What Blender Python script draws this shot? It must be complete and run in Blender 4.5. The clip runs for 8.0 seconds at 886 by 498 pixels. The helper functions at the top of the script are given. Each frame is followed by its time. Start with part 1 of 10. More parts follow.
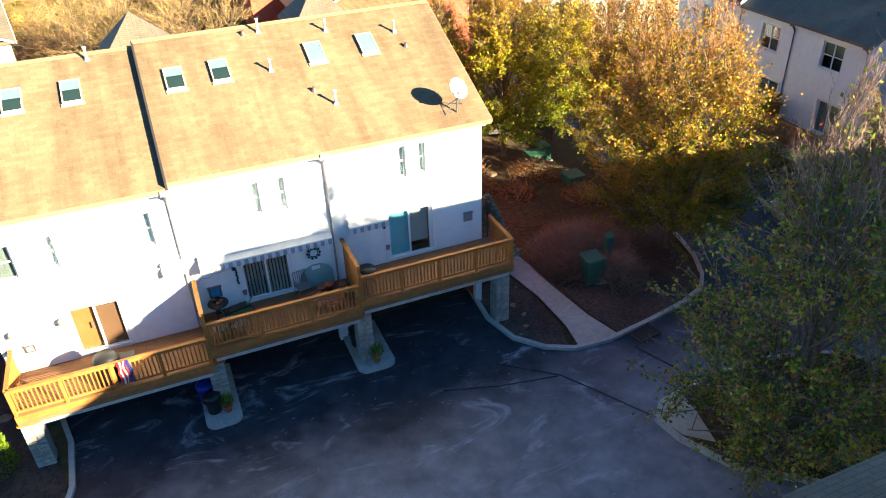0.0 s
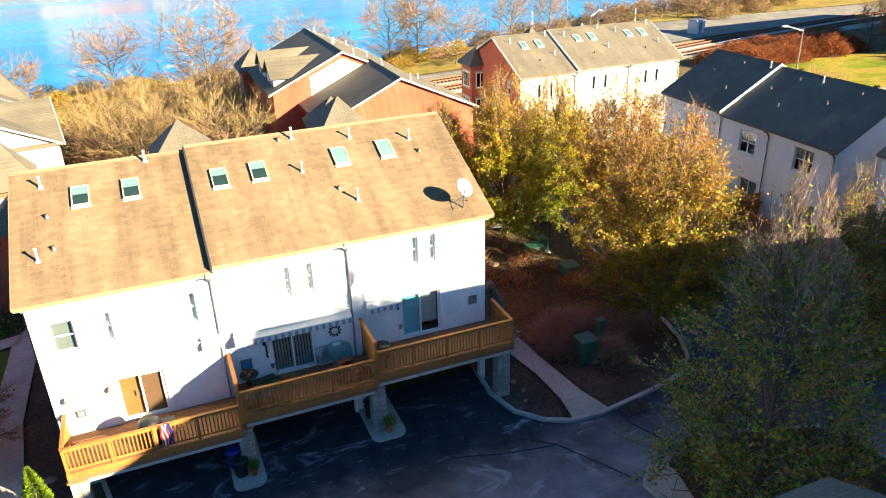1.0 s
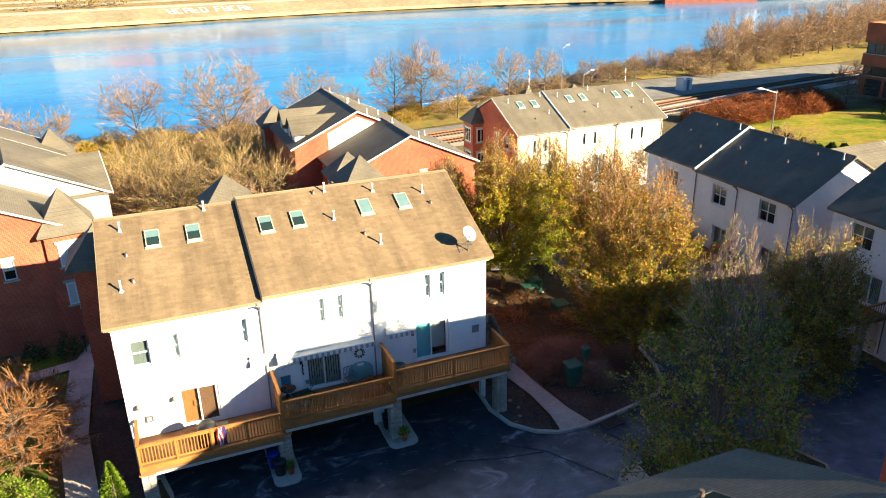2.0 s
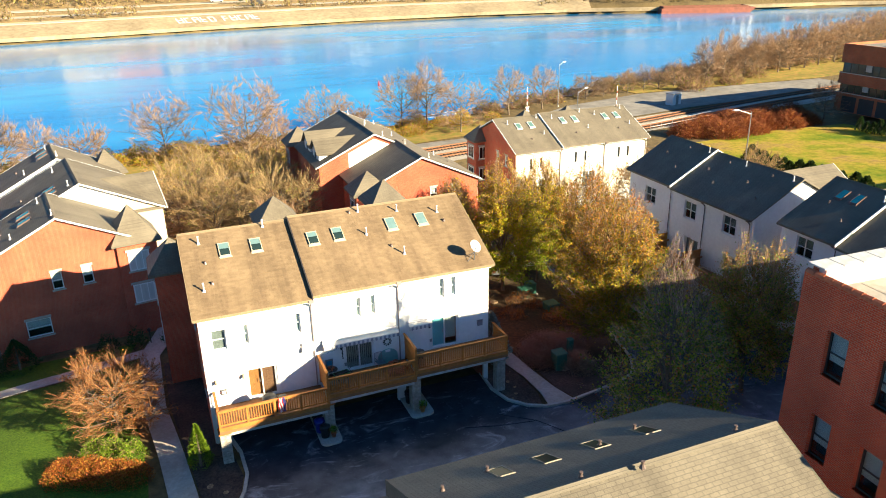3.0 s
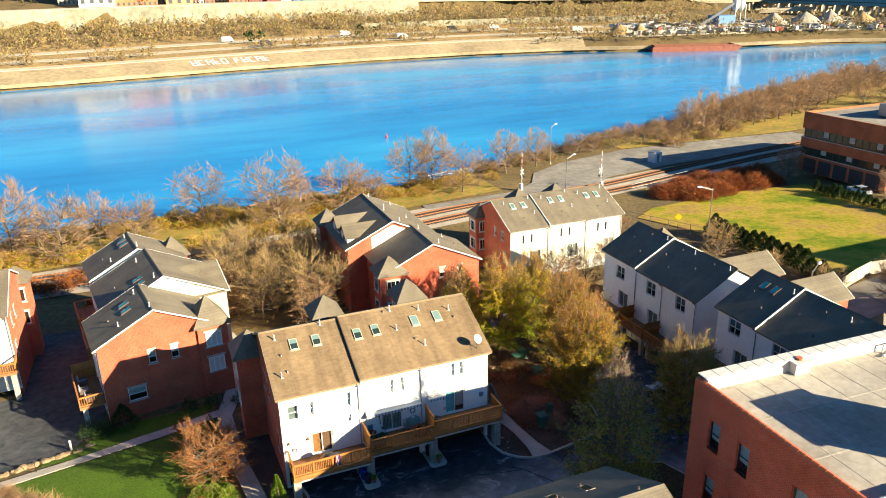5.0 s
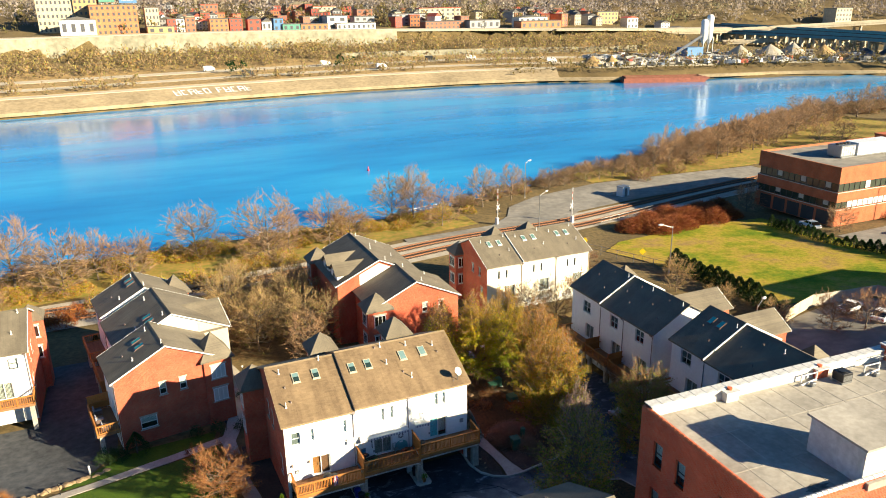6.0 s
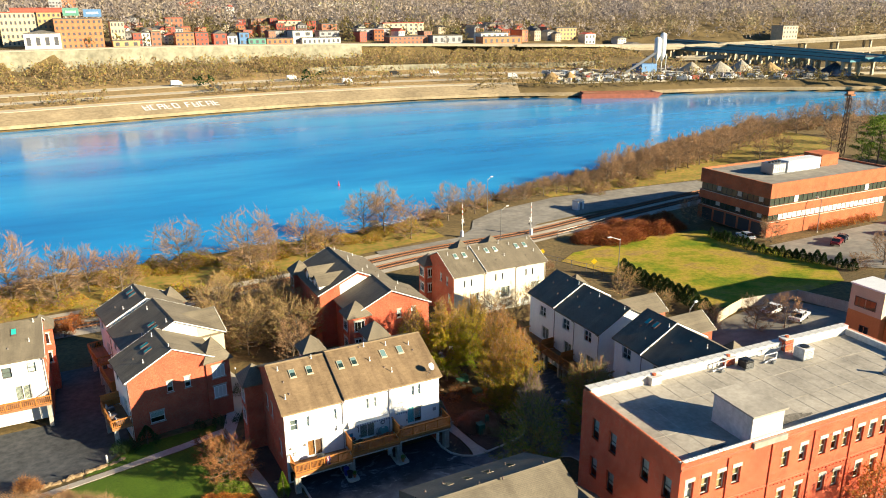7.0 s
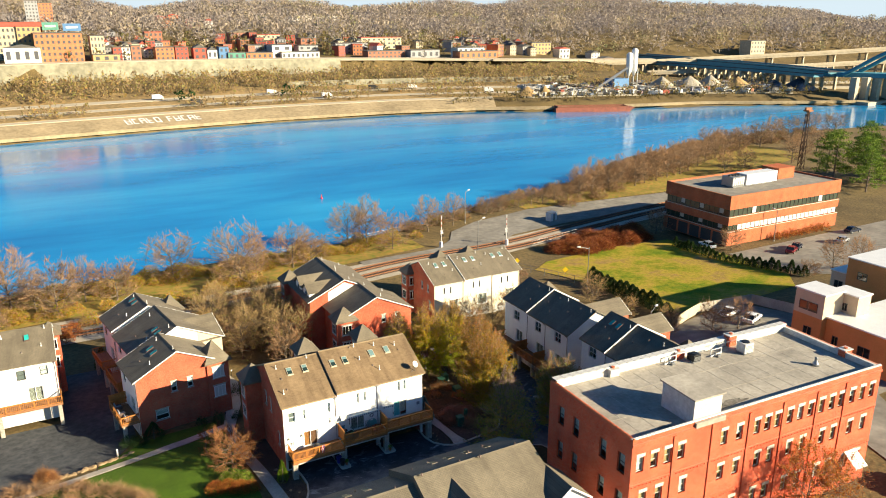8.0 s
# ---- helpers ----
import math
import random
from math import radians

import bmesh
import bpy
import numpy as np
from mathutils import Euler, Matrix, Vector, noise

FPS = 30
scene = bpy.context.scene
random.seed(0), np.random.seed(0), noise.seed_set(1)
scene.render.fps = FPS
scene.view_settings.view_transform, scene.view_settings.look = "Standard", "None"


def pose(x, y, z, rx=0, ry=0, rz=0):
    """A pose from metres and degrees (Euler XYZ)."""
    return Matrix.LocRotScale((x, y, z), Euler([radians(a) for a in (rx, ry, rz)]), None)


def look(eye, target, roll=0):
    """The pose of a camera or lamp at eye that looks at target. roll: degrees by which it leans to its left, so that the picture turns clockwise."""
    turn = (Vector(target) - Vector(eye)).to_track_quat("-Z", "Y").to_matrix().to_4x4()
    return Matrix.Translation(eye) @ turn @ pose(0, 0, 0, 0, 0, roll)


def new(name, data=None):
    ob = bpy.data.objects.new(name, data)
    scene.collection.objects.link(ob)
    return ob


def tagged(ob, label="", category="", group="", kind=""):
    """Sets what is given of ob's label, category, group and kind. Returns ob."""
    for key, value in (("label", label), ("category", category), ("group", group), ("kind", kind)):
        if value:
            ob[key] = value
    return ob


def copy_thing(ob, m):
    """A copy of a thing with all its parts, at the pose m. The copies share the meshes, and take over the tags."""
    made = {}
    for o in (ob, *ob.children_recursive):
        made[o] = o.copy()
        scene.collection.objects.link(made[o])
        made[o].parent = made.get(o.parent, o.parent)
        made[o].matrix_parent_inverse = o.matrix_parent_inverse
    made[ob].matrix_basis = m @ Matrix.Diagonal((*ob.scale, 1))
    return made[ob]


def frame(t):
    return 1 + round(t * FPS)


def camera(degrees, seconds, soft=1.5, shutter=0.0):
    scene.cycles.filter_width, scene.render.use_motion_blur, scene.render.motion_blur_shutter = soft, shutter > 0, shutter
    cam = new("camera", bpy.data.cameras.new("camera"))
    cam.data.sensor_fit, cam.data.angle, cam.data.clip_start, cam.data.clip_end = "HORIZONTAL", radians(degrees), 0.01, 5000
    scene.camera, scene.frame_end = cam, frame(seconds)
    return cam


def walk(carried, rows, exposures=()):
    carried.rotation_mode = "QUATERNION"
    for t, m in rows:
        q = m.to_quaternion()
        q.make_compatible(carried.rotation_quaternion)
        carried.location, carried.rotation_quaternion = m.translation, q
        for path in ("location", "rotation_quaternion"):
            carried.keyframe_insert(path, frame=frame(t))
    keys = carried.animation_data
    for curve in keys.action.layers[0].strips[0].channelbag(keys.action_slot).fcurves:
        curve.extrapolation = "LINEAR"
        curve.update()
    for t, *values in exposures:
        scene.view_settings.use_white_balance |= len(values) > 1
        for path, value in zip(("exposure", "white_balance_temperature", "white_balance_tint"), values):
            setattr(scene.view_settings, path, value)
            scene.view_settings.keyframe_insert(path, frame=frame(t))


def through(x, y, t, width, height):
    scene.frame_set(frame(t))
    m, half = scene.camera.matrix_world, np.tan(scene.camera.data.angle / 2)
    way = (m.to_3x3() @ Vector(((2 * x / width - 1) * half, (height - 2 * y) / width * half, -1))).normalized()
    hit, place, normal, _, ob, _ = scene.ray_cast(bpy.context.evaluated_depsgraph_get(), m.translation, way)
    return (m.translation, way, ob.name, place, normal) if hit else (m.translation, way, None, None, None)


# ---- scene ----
cam = camera(61.79, 8.0, 1.0)
ROWS = [
    (0.0, 6.756, -21.575, 18.167, -32.745, 1.787, -22.704),
    (0.5, 6.366, -22.853, 18.538, -29.496, 1.865, -22.184),
    (1.0, 5.442, -24.377, 19.433, -25.446, 1.569, -22.298),
    (1.5, 4.433, -26.399, 20.345, -22.373, 1.438, -22.297),
    (3.0, -0.472, -36.197, 25.020, -21.659, 1.014, -22.208),
    (3.5, -2.125, -39.738, 27.653, -21.661, 1.141, -22.129),
    (4.0, -3.385, -42.419, 30.453, -21.712, 1.243, -22.105),
    (4.5, -4.519, -44.750, 33.376, -21.209, 1.241, -22.084),
    (6.0, -8.655, -53.278, 40.696, -18.623, 0.768, -23.953),
    (6.5, -11.196, -57.779, 42.722, -18.278, 0.499, -25.588),
    (7.0, -13.988, -62.604, 44.684, -17.911, 0.283, -26.746),
    (7.5, -16.122, -66.421, 46.045, -17.541, 0.193, -27.606),
    (8.0, -18.049, -69.637, 47.046, -17.068, 0.089, -28.462),
]
EXPO = [(0.0, 2.7), (0.5, 2.58), (1.0, 2.44), (1.7, 2.22), (3.0, 2.1), (4.5, 2.0), (6.0, 1.8), (8.0, 1.6)]
walk(cam, [(t, pose(x, y, z, 90 + pitch, roll, yaw)) for t, x, y, z, pitch, roll, yaw in ROWS], EXPO)
SUN_EL, SUN_AZ = radians(20.5), radians(138.5)
to_sun = Vector((math.sin(SUN_AZ) * math.cos(SUN_EL), math.cos(SUN_AZ) * math.cos(SUN_EL), math.sin(SUN_EL)))
world = bpy.data.worlds.new("sky")
scene.world = world
world.use_nodes = True
wn = world.node_tree
sky = wn.nodes.new("ShaderNodeTexSky")
sky.sky_type = "NISHITA"
sky.sun_disc = False
sky.sun_elevation, sky.sun_rotation = SUN_EL, SUN_AZ
sky.air_density, sky.dust_density, sky.ozone_density = 1.0, 0.3, 2.2
tint = wn.nodes.new("ShaderNodeMix")
tint.data_type, tint.blend_type = "RGBA", "MULTIPLY"
tint.inputs[0].default_value = 1.0
tint.inputs[7].default_value = (0.44, 0.95, 1.36, 1)
wn.links.new(sky.outputs[0], tint.inputs[6])
wn.links.new(tint.outputs[2], wn.nodes["Background"].inputs[0])
wn.nodes["Background"].inputs[1].default_value = 0.03
sun_data = bpy.data.lights.new("sun", "SUN")
sun_data.energy, sun_data.angle, sun_data.color = 5.0, radians(0.5), (1.0, 0.855, 0.585)
sun = new("sun", sun_data)
sun.matrix_world = look(to_sun * 300, (0, 0, 0))


# ---- materials ----
def nodes_of(name):
    m = bpy.data.materials.new(name)
    m.use_nodes = True
    nt = m.node_tree
    return m, nt, nt.nodes["Principled BSDF"]


def add(nt, kind, **values):
    n = nt.nodes.new(kind)
    for key, value in values.items():
        n.inputs[key].default_value = value
    return n


def ramp(nt, fac, stops):
    r = nt.nodes.new("ShaderNodeValToRGB")
    els = r.color_ramp.elements
    while len(els) < len(stops):
        els.new(0.5)
    for e, (p, c) in zip(els, stops):
        e.position, e.color = p, (*c, 1)
    nt.links.new(fac, r.inputs[0])
    return r.outputs[0]


def mix(nt, fac, a, b, mode="MIX"):
    m = nt.nodes.new("ShaderNodeMix")
    m.data_type, m.blend_type = "RGBA", mode
    for sock, v in ((m.inputs[0], fac), (m.inputs[6], a), (m.inputs[7], b)):
        if hasattr(v, "is_output"):
            nt.links.new(v, sock)
        elif isinstance(v, (int, float)):
            sock.default_value = v
        else:
            sock.default_value = (*v, 1)
    return m.outputs[2]


def coords(nt, stretch=(1, 1, 1)):
    tc = nt.nodes.new("ShaderNodeTexCoord")
    mp = nt.nodes.new("ShaderNodeMapping")
    mp.inputs["Scale"].default_value = stretch
    nt.links.new(tc.outputs["Object"], mp.inputs[0])
    return mp.outputs[0]


def noise_tex(nt, vec, scale, detail=6.0, rough=0.6):
    n = add(nt, "ShaderNodeTexNoise", Scale=scale, Detail=detail, Roughness=rough)
    nt.links.new(vec, n.inputs["Vector"])
    return n.outputs["Fac"]


def bump(nt, height, bsdf, strength, distance):
    b = add(nt, "ShaderNodeBump", Strength=strength, Distance=distance)
    nt.links.new(height, b.inputs["Height"])
    nt.links.new(b.outputs[0], bsdf.inputs["Normal"])


def rough_mat(name, c1, c2, fine=8.0, coarse=0.5, rough=0.8, relief=0.3, depth=0.02, tint=0.35, metal=0.0, stretch=(1, 1, 1), island=0.0, spec=0.3):
    """A weathered surface: fine grain between two colours, broad stains over it."""
    m, nt, b = nodes_of(name)
    v = coords(nt, stretch)
    f, c = noise_tex(nt, v, fine), noise_tex(nt, v, coarse, 4.0)
    col = ramp(nt, f, [(0.32, c1), (0.68, c2)])
    stain = ramp(nt, c, [(0.3, (1 - tint,) * 3), (0.65, (1, 1, 1))])
    col = mix(nt, 1.0, col, stain, "MULTIPLY")
    if island:
        g = nt.nodes.new("ShaderNodeNewGeometry")
        col = mix(nt, 1.0, col, ramp(nt, g.outputs["Random Per Island"], [(0.0, (1 - island,) * 3), (1.0, (1, 1, 1))]), "MULTIPLY")
    nt.links.new(col, b.inputs["Base Color"])
    b.inputs["Roughness"].default_value, b.inputs["Metallic"].default_value = rough, metal
    b.inputs["Specular IOR Level"].default_value = spec
    if relief:
        bump(nt, f, b, relief, depth)
    return m


def wall_vec(nt):
    """Along a wall and up it, for walls that run along x or y."""
    tc = nt.nodes.new("ShaderNodeTexCoord")
    s = nt.nodes.new("ShaderNodeSeparateXYZ")
    nt.links.new(tc.outputs["Object"], s.inputs[0])
    a = nt.nodes.new("ShaderNodeMath")
    nt.links.new(s.outputs[0], a.inputs[0])
    nt.links.new(s.outputs[1], a.inputs[1])
    c = nt.nodes.new("ShaderNodeCombineXYZ")
    nt.links.new(a.outputs[0], c.inputs[0])
    nt.links.new(s.outputs[2], c.inputs[1])
    return c.outputs[0], tc.outputs["Object"]


def brick_mat(name, c1, c2, mortar, width=0.21, row=0.075, joint=0.01, rough=0.85):
    m, nt, b = nodes_of(name)
    v, raw = wall_vec(nt)
    t = add(nt, "ShaderNodeTexBrick", Scale=1.0)
    t.inputs["Color1"].default_value, t.inputs["Color2"].default_value, t.inputs["Mortar"].default_value = (*c1, 1), (*c2, 1), (*mortar, 1)
    t.inputs["Mortar Size"].default_value, t.inputs["Brick Width"].default_value, t.inputs["Row Height"].default_value = joint, width, row
    t.inputs["Mortar Smooth"].default_value = 0.2
    nt.links.new(v, t.inputs["Vector"])
    stain = ramp(nt, noise_tex(nt, raw, 0.45, 5.0), [(0.3, (0.68, 0.66, 0.66)), (0.66, (1.06, 1.0, 0.98))])
    fine = ramp(nt, noise_tex(nt, raw, 14.0), [(0.3, (0.8, 0.8, 0.8)), (0.7, (1.1, 1.1, 1.1))])
    col = mix(nt, 1.0, mix(nt, 1.0, t.outputs["Color"], stain, "MULTIPLY"), fine, "MULTIPLY")
    nt.links.new(col, b.inputs["Base Color"])
    b.inputs["Roughness"].default_value, b.inputs["Specular IOR Level"].default_value = rough, 0.25
    inv = add(nt, "ShaderNodeMath")
    inv.operation = "SUBTRACT"
    inv.inputs[0].default_value = 1.0
    nt.links.new(t.outputs["Fac"], inv.inputs[1])
    bump(nt, inv.outputs[0], b, 0.6, 0.012)
    return m


def shingle_mat(name, c1, c2, dark, tab=0.32, course=0.15, rough=0.75):
    """Roof shingles in courses along local x."""
    m, nt, b = nodes_of(name)
    tc = nt.nodes.new("ShaderNodeTexCoord")
    s = nt.nodes.new("ShaderNodeSeparateXYZ")
    nt.links.new(tc.outputs["Object"], s.inputs[0])
    k = add(nt, "ShaderNodeMath")
    k.operation = "MULTIPLY"
    k.inputs[1].default_value = 2.4
    nt.links.new(s.outputs[2], k.inputs[0])
    c = nt.nodes.new("ShaderNodeCombineXYZ")
    nt.links.new(s.outputs[0], c.inputs[0])
    nt.links.new(k.outputs[0], c.inputs[1])
    t = add(nt, "ShaderNodeTexBrick", Scale=1.0)
    t.inputs["Color1"].default_value, t.inputs["Color2"].default_value, t.inputs["Mortar"].default_value = (*c1, 1), (*c2, 1), (*dark, 1)
    t.inputs["Mortar Size"].default_value, t.inputs["Brick Width"].default_value, t.inputs["Row Height"].default_value = 0.012, tab, course
    nt.links.new(c.outputs[0], t.inputs["Vector"])
    raw = tc.outputs["Object"]
    stain = ramp(nt, noise_tex(nt, raw, 0.35, 5.0), [(0.3, (0.74, 0.73, 0.72)), (0.65, (1.05, 1.05, 1.05))])
    fine = ramp(nt, noise_tex(nt, raw, 30.0), [(0.3, (0.75, 0.75, 0.75)), (0.7, (1.15, 1.15, 1.15))])
    col = mix(nt, 1.0, mix(nt, 1.0, t.outputs["Color"], stain, "MULTIPLY"), fine, "MULTIPLY")
    nt.links.new(col, b.inputs["Base Color"])
    b.inputs["Roughness"].default_value, b.inputs["Specular IOR Level"].default_value = rough, 0.4
    bump(nt, t.outputs["Fac"], b, -0.5, 0.012)
    return m


def plain_mat(name, c, rough=0.5, metal=0.0, grain=0.12, scale=6.0, spec=0.5):
    return rough_mat(name, tuple(x * (1 - grain) for x in c), c, scale, 0.8, rough, 0.08, 0.004, grain, metal, spec=spec)


def glass_mat(name, tint=(0.84, 0.91, 0.91)):
    """Clear panes: light goes straight through, with a faint mirror on top."""
    m, nt, b = nodes_of(name)
    clear = nt.nodes.new("ShaderNodeBsdfTransparent")
    clear.inputs[0].default_value = (*tint, 1)
    gloss = nt.nodes.new("ShaderNodeBsdfGlossy")
    gloss.inputs["Roughness"].default_value = 0.04
    edge = nt.nodes.new("ShaderNodeLayerWeight")
    ms = nt.nodes.new("ShaderNodeMixShader")
    nt.links.new(ramp(nt, edge.outputs["Facing"], [(0.0, (0.04,) * 3), (0.5, (0.07,) * 3), (0.8, (0.25,) * 3), (1.0, (0.9,) * 3)]), ms.inputs[0])
    nt.links.new(clear.outputs[0], ms.inputs[1])
    nt.links.new(gloss.outputs[0], ms.inputs[2])
    nt.links.new(ms.outputs[0], nt.nodes["Material Output"].inputs[0])
    nt.nodes.remove(b)
    return m


def leaf_mat(name, stops, rough=0.6, through=0.3, turn=None):
    """Leaves that differ one from another; turn: heights between which green leaves, darkened as painted crown shade,
    give way to russet ones.
    """
    m, nt, b = nodes_of(name)
    g = nt.nodes.new("ShaderNodeNewGeometry")
    v = coords(nt)
    col = ramp(nt, g.outputs["Random Per Island"], stops)
    col = mix(nt, 1.0, col, ramp(nt, noise_tex(nt, v, 0.5, 3.0), [(0.3, (0.65, 0.65, 0.65)), (0.7, (1.1, 1.1, 1.1))]), "MULTIPLY")
    if turn:
        up = nt.nodes.new("ShaderNodeSeparateXYZ")
        nt.links.new(v, up.inputs[0])
        high = nt.nodes.new("ShaderNodeMapRange")
        high.inputs["From Min"].default_value, high.inputs["From Max"].default_value = turn
        nt.links.new(up.outputs[2], high.inputs["Value"])
        # The low stop darkens the leaves as painted shade; the top one is russet.
        col = mix(nt, 1.0, col, ramp(nt, high.outputs[0], [(0.0, (0.45, 0.75, 0.6)), (0.5, (0.95, 1.0, 0.9)), (1.0, (1.12, 0.76, 1.0))]), "MULTIPLY")
    nt.links.new(col, b.inputs["Base Color"])
    b.inputs["Roughness"].default_value = rough
    b.inputs["Specular IOR Level"].default_value = 0.2
    tr = nt.nodes.new("ShaderNodeBsdfTranslucent")
    nt.links.new(col, tr.inputs[0])
    ms = nt.nodes.new("ShaderNodeMixShader")
    ms.inputs[0].default_value = through
    nt.links.new(b.outputs[0], ms.inputs[1])
    nt.links.new(tr.outputs[0], ms.inputs[2])
    nt.links.new(ms.outputs[0], nt.nodes["Material Output"].inputs[0])
    return m


M_SIDING = rough_mat("white_siding", (0.74, 0.74, 0.72), (0.82, 0.82, 0.80), 3.0, 0.4, 0.55, 0.05, 0.004, 0.08)
M_CREAM = rough_mat("cream_siding", (0.6, 0.53, 0.4), (0.68, 0.61, 0.47), 3.0, 0.4, 0.6, 0.05, 0.004, 0.1)
M_TRIM = plain_mat("white_trim", (0.8, 0.8, 0.78), 0.5, 0, 0.06)
M_GARAGE = plain_mat("garage_door_paint", (0.6, 0.6, 0.57), 0.5)
M_BRICK = brick_mat("red_brick", (0.63, 0.12, 0.058), (0.52, 0.083, 0.046), (0.5, 0.23, 0.14))
M_BRICK_OLD = brick_mat("orange_red_brick", (0.72, 0.1, 0.032), (0.58, 0.067, 0.027), (0.58, 0.28, 0.18), 0.22, 0.085, 0.012)
M_BRICK_OFF = brick_mat("office_brick", (0.52, 0.15, 0.06), (0.44, 0.12, 0.05), (0.4, 0.18, 0.1))
M_STUCCO = rough_mat("tan_stucco", (0.5, 0.23, 0.075), (0.58, 0.28, 0.1), 5, 0.4, 0.85, 0.15, 0.01, 0.15)
M_STUCCO_LT = rough_mat("cream_stucco", (0.5, 0.42, 0.3), (0.56, 0.48, 0.34), 5, 0.4, 0.85, 0.15, 0.01, 0.12)
M_STONE = rough_mat("pier_stone", (0.3, 0.27, 0.23), (0.5, 0.46, 0.4), 6, 1.2, 0.9, 0.7, 0.04, 0.3)
M_ROOF_TAN = shingle_mat("tan_shingles", (0.31, 0.225, 0.13), (0.28, 0.2, 0.115), (0.2, 0.145, 0.085))
M_ROOF_GREY = shingle_mat("grey_brown_shingles", (0.19, 0.162, 0.115), (0.165, 0.14, 0.1), (0.115, 0.098, 0.072))
M_SHINGLE = rough_mat("tan_shingle_tabs", (0.222, 0.156, 0.089), (0.305, 0.217, 0.131), 26, 0.35, 0.92, 0.3, 0.006, 0.26, island=0.2, spec=0.15)


def run_streaks(m, stretch, dark):
    """Washed stains running down a slope, over the colour that the material has."""
    nt = m.node_tree
    b = next(n for n in nt.nodes if n.type == "BSDF_PRINCIPLED")
    was = b.inputs["Base Color"].links[0].from_socket
    wash = ramp(nt, noise_tex(nt, coords(nt, stretch), 1.0, 4.0), [(0.36, dark), (0.6, (1.04, 1.03, 1.02))])
    nt.links.new(mix(nt, 1.0, was, wash, "MULTIPLY"), b.inputs["Base Color"])


run_streaks(M_SHINGLE, (1.5, 0.16, 0.16), (0.76, 0.74, 0.75))
run_streaks(M_ROOF_GREY, (1.2, 0.15, 0.15), (0.84, 0.83, 0.83))
M_SEAM = rough_mat("roof_seam_tar", (0.325, 0.297, 0.25), (0.43, 0.392, 0.335), 2.2, 0.3, 0.9, 0.2, 0.01, 0.3)
M_FLAT = rough_mat("flat_roof_membrane", (0.34, 0.31, 0.26), (0.45, 0.41, 0.35), 2.2, 0.22, 0.9, 0.3, 0.02, 0.42)
M_COPING = plain_mat("white_parapet", (0.66, 0.65, 0.62), 0.6, 0, 0.25, 3.0)
M_LINTEL = plain_mat("cream_painted_lintel", (0.6, 0.56, 0.48), 0.7, 0, 0.2, 3.0)
M_TAR = rough_mat("tar_stain", (0.1, 0.09, 0.075), (0.26, 0.235, 0.2), 3, 0.8, 0.9, 0.2, 0.01, 0.4)
M_TILE = rough_mat("terracotta_coping", (0.5, 0.12, 0.05), (0.6, 0.17, 0.07), 9, 1.0, 0.6, 0.2, 0.01, 0.2)
M_DECK = rough_mat("deck_boards", (0.25, 0.115, 0.05), (0.36, 0.17, 0.075), 6, 0.7, 0.75, 0.2, 0.008, 0.3, stretch=(0.4, 3, 3))
M_RAIL = rough_mat("stained_rail_wood", (0.38, 0.14, 0.03), (0.5, 0.2, 0.048), 7, 0.8, 0.65, 0.15, 0.006, 0.25)
M_GLASS = glass_mat("window_glass")
M_SKYGLASS_DARK = plain_mat("dark_skylight_glass", (0.02, 0.04, 0.038), 0.05, 0.0, 0.1, 2.0, 0.6)
M_SKYGLASS_GREEN = plain_mat("dark_green_skylight_glass", (0.012, 0.045, 0.028), 0.3, 0.0, 0.1, 2.0, 0.04)
M_SKYFRAME = plain_mat("tan_skylight_frame", (0.24, 0.2, 0.14), 0.6)
M_WELL_LIGHT = plain_mat("painted_well_light", (0.15, 0.25, 0.25), 0.4)
M_SKYTRIM = plain_mat("cream_skylight_frame", (0.52, 0.45, 0.33), 0.6)
M_WHITEBLIND = plain_mat("white_roller_blind", (0.8, 0.82, 0.8), 0.7)
M_SKYGLASS_PALE = plain_mat("pale_skylight_glass", (0.1, 0.2, 0.18), 0.3, 0.0, 0.1, 2.0, 0.5)
M_SKYGLASS = plain_mat("skylight_glass", (0.03, 0.4, 0.36), 0.16, 0.0, 0.1, 2.0, 0.35)
M_DARKGLASS = plain_mat("dark_tinted_glass", (0.012, 0.014, 0.014), 0.05, 0, 0.1, 2.0, 0.8)
M_OFFGLASS = plain_mat("office_glass", (0.05, 0.065, 0.045), 0.12, 0, 0.25, 0.4, 0.7)
# Near-black colour that paints the shade of unlit interiors.
M_UNLIT_SHADE = plain_mat("painted_unlit_shade", (0.05, 0.045, 0.04), 0.9)
M_CURTAIN = rough_mat("pale_curtain", (0.55, 0.55, 0.52), (0.66, 0.66, 0.63), 3, 1, 0.9, 0.3, 0.02, 0.1, stretch=(6, 6, 0.5))
M_BLUECURTAIN = rough_mat("aqua_curtain", (0.2, 0.66, 0.72), (0.3, 0.78, 0.84), 3, 1, 0.9, 0.4, 0.02, 0.1, stretch=(6, 6, 0.5))
M_BLIND = rough_mat("vertical_blinds", (0.4, 0.39, 0.34), (0.5, 0.48, 0.42), 3, 1, 0.8, 0.1, 0.01, 0.1)
M_GREYPANE = plain_mat("grey_pane_sheet", (0.17, 0.185, 0.175), 0.6)
M_SCREEN = rough_mat("brown_insect_screen", (0.14, 0.065, 0.035), (0.18, 0.085, 0.046), 30, 3, 0.8, 0.1, 0.002, 0.1)
M_TANBLIND = rough_mat("peach_blind", (0.3, 0.12, 0.035), (0.38, 0.155, 0.05), 3, 1, 0.8, 0.1, 0.01, 0.1)
M_TANSHADE = rough_mat("tan_roller_shade", (0.42, 0.27, 0.12), (0.52, 0.35, 0.16), 3, 1, 0.8, 0.1, 0.01, 0.15)
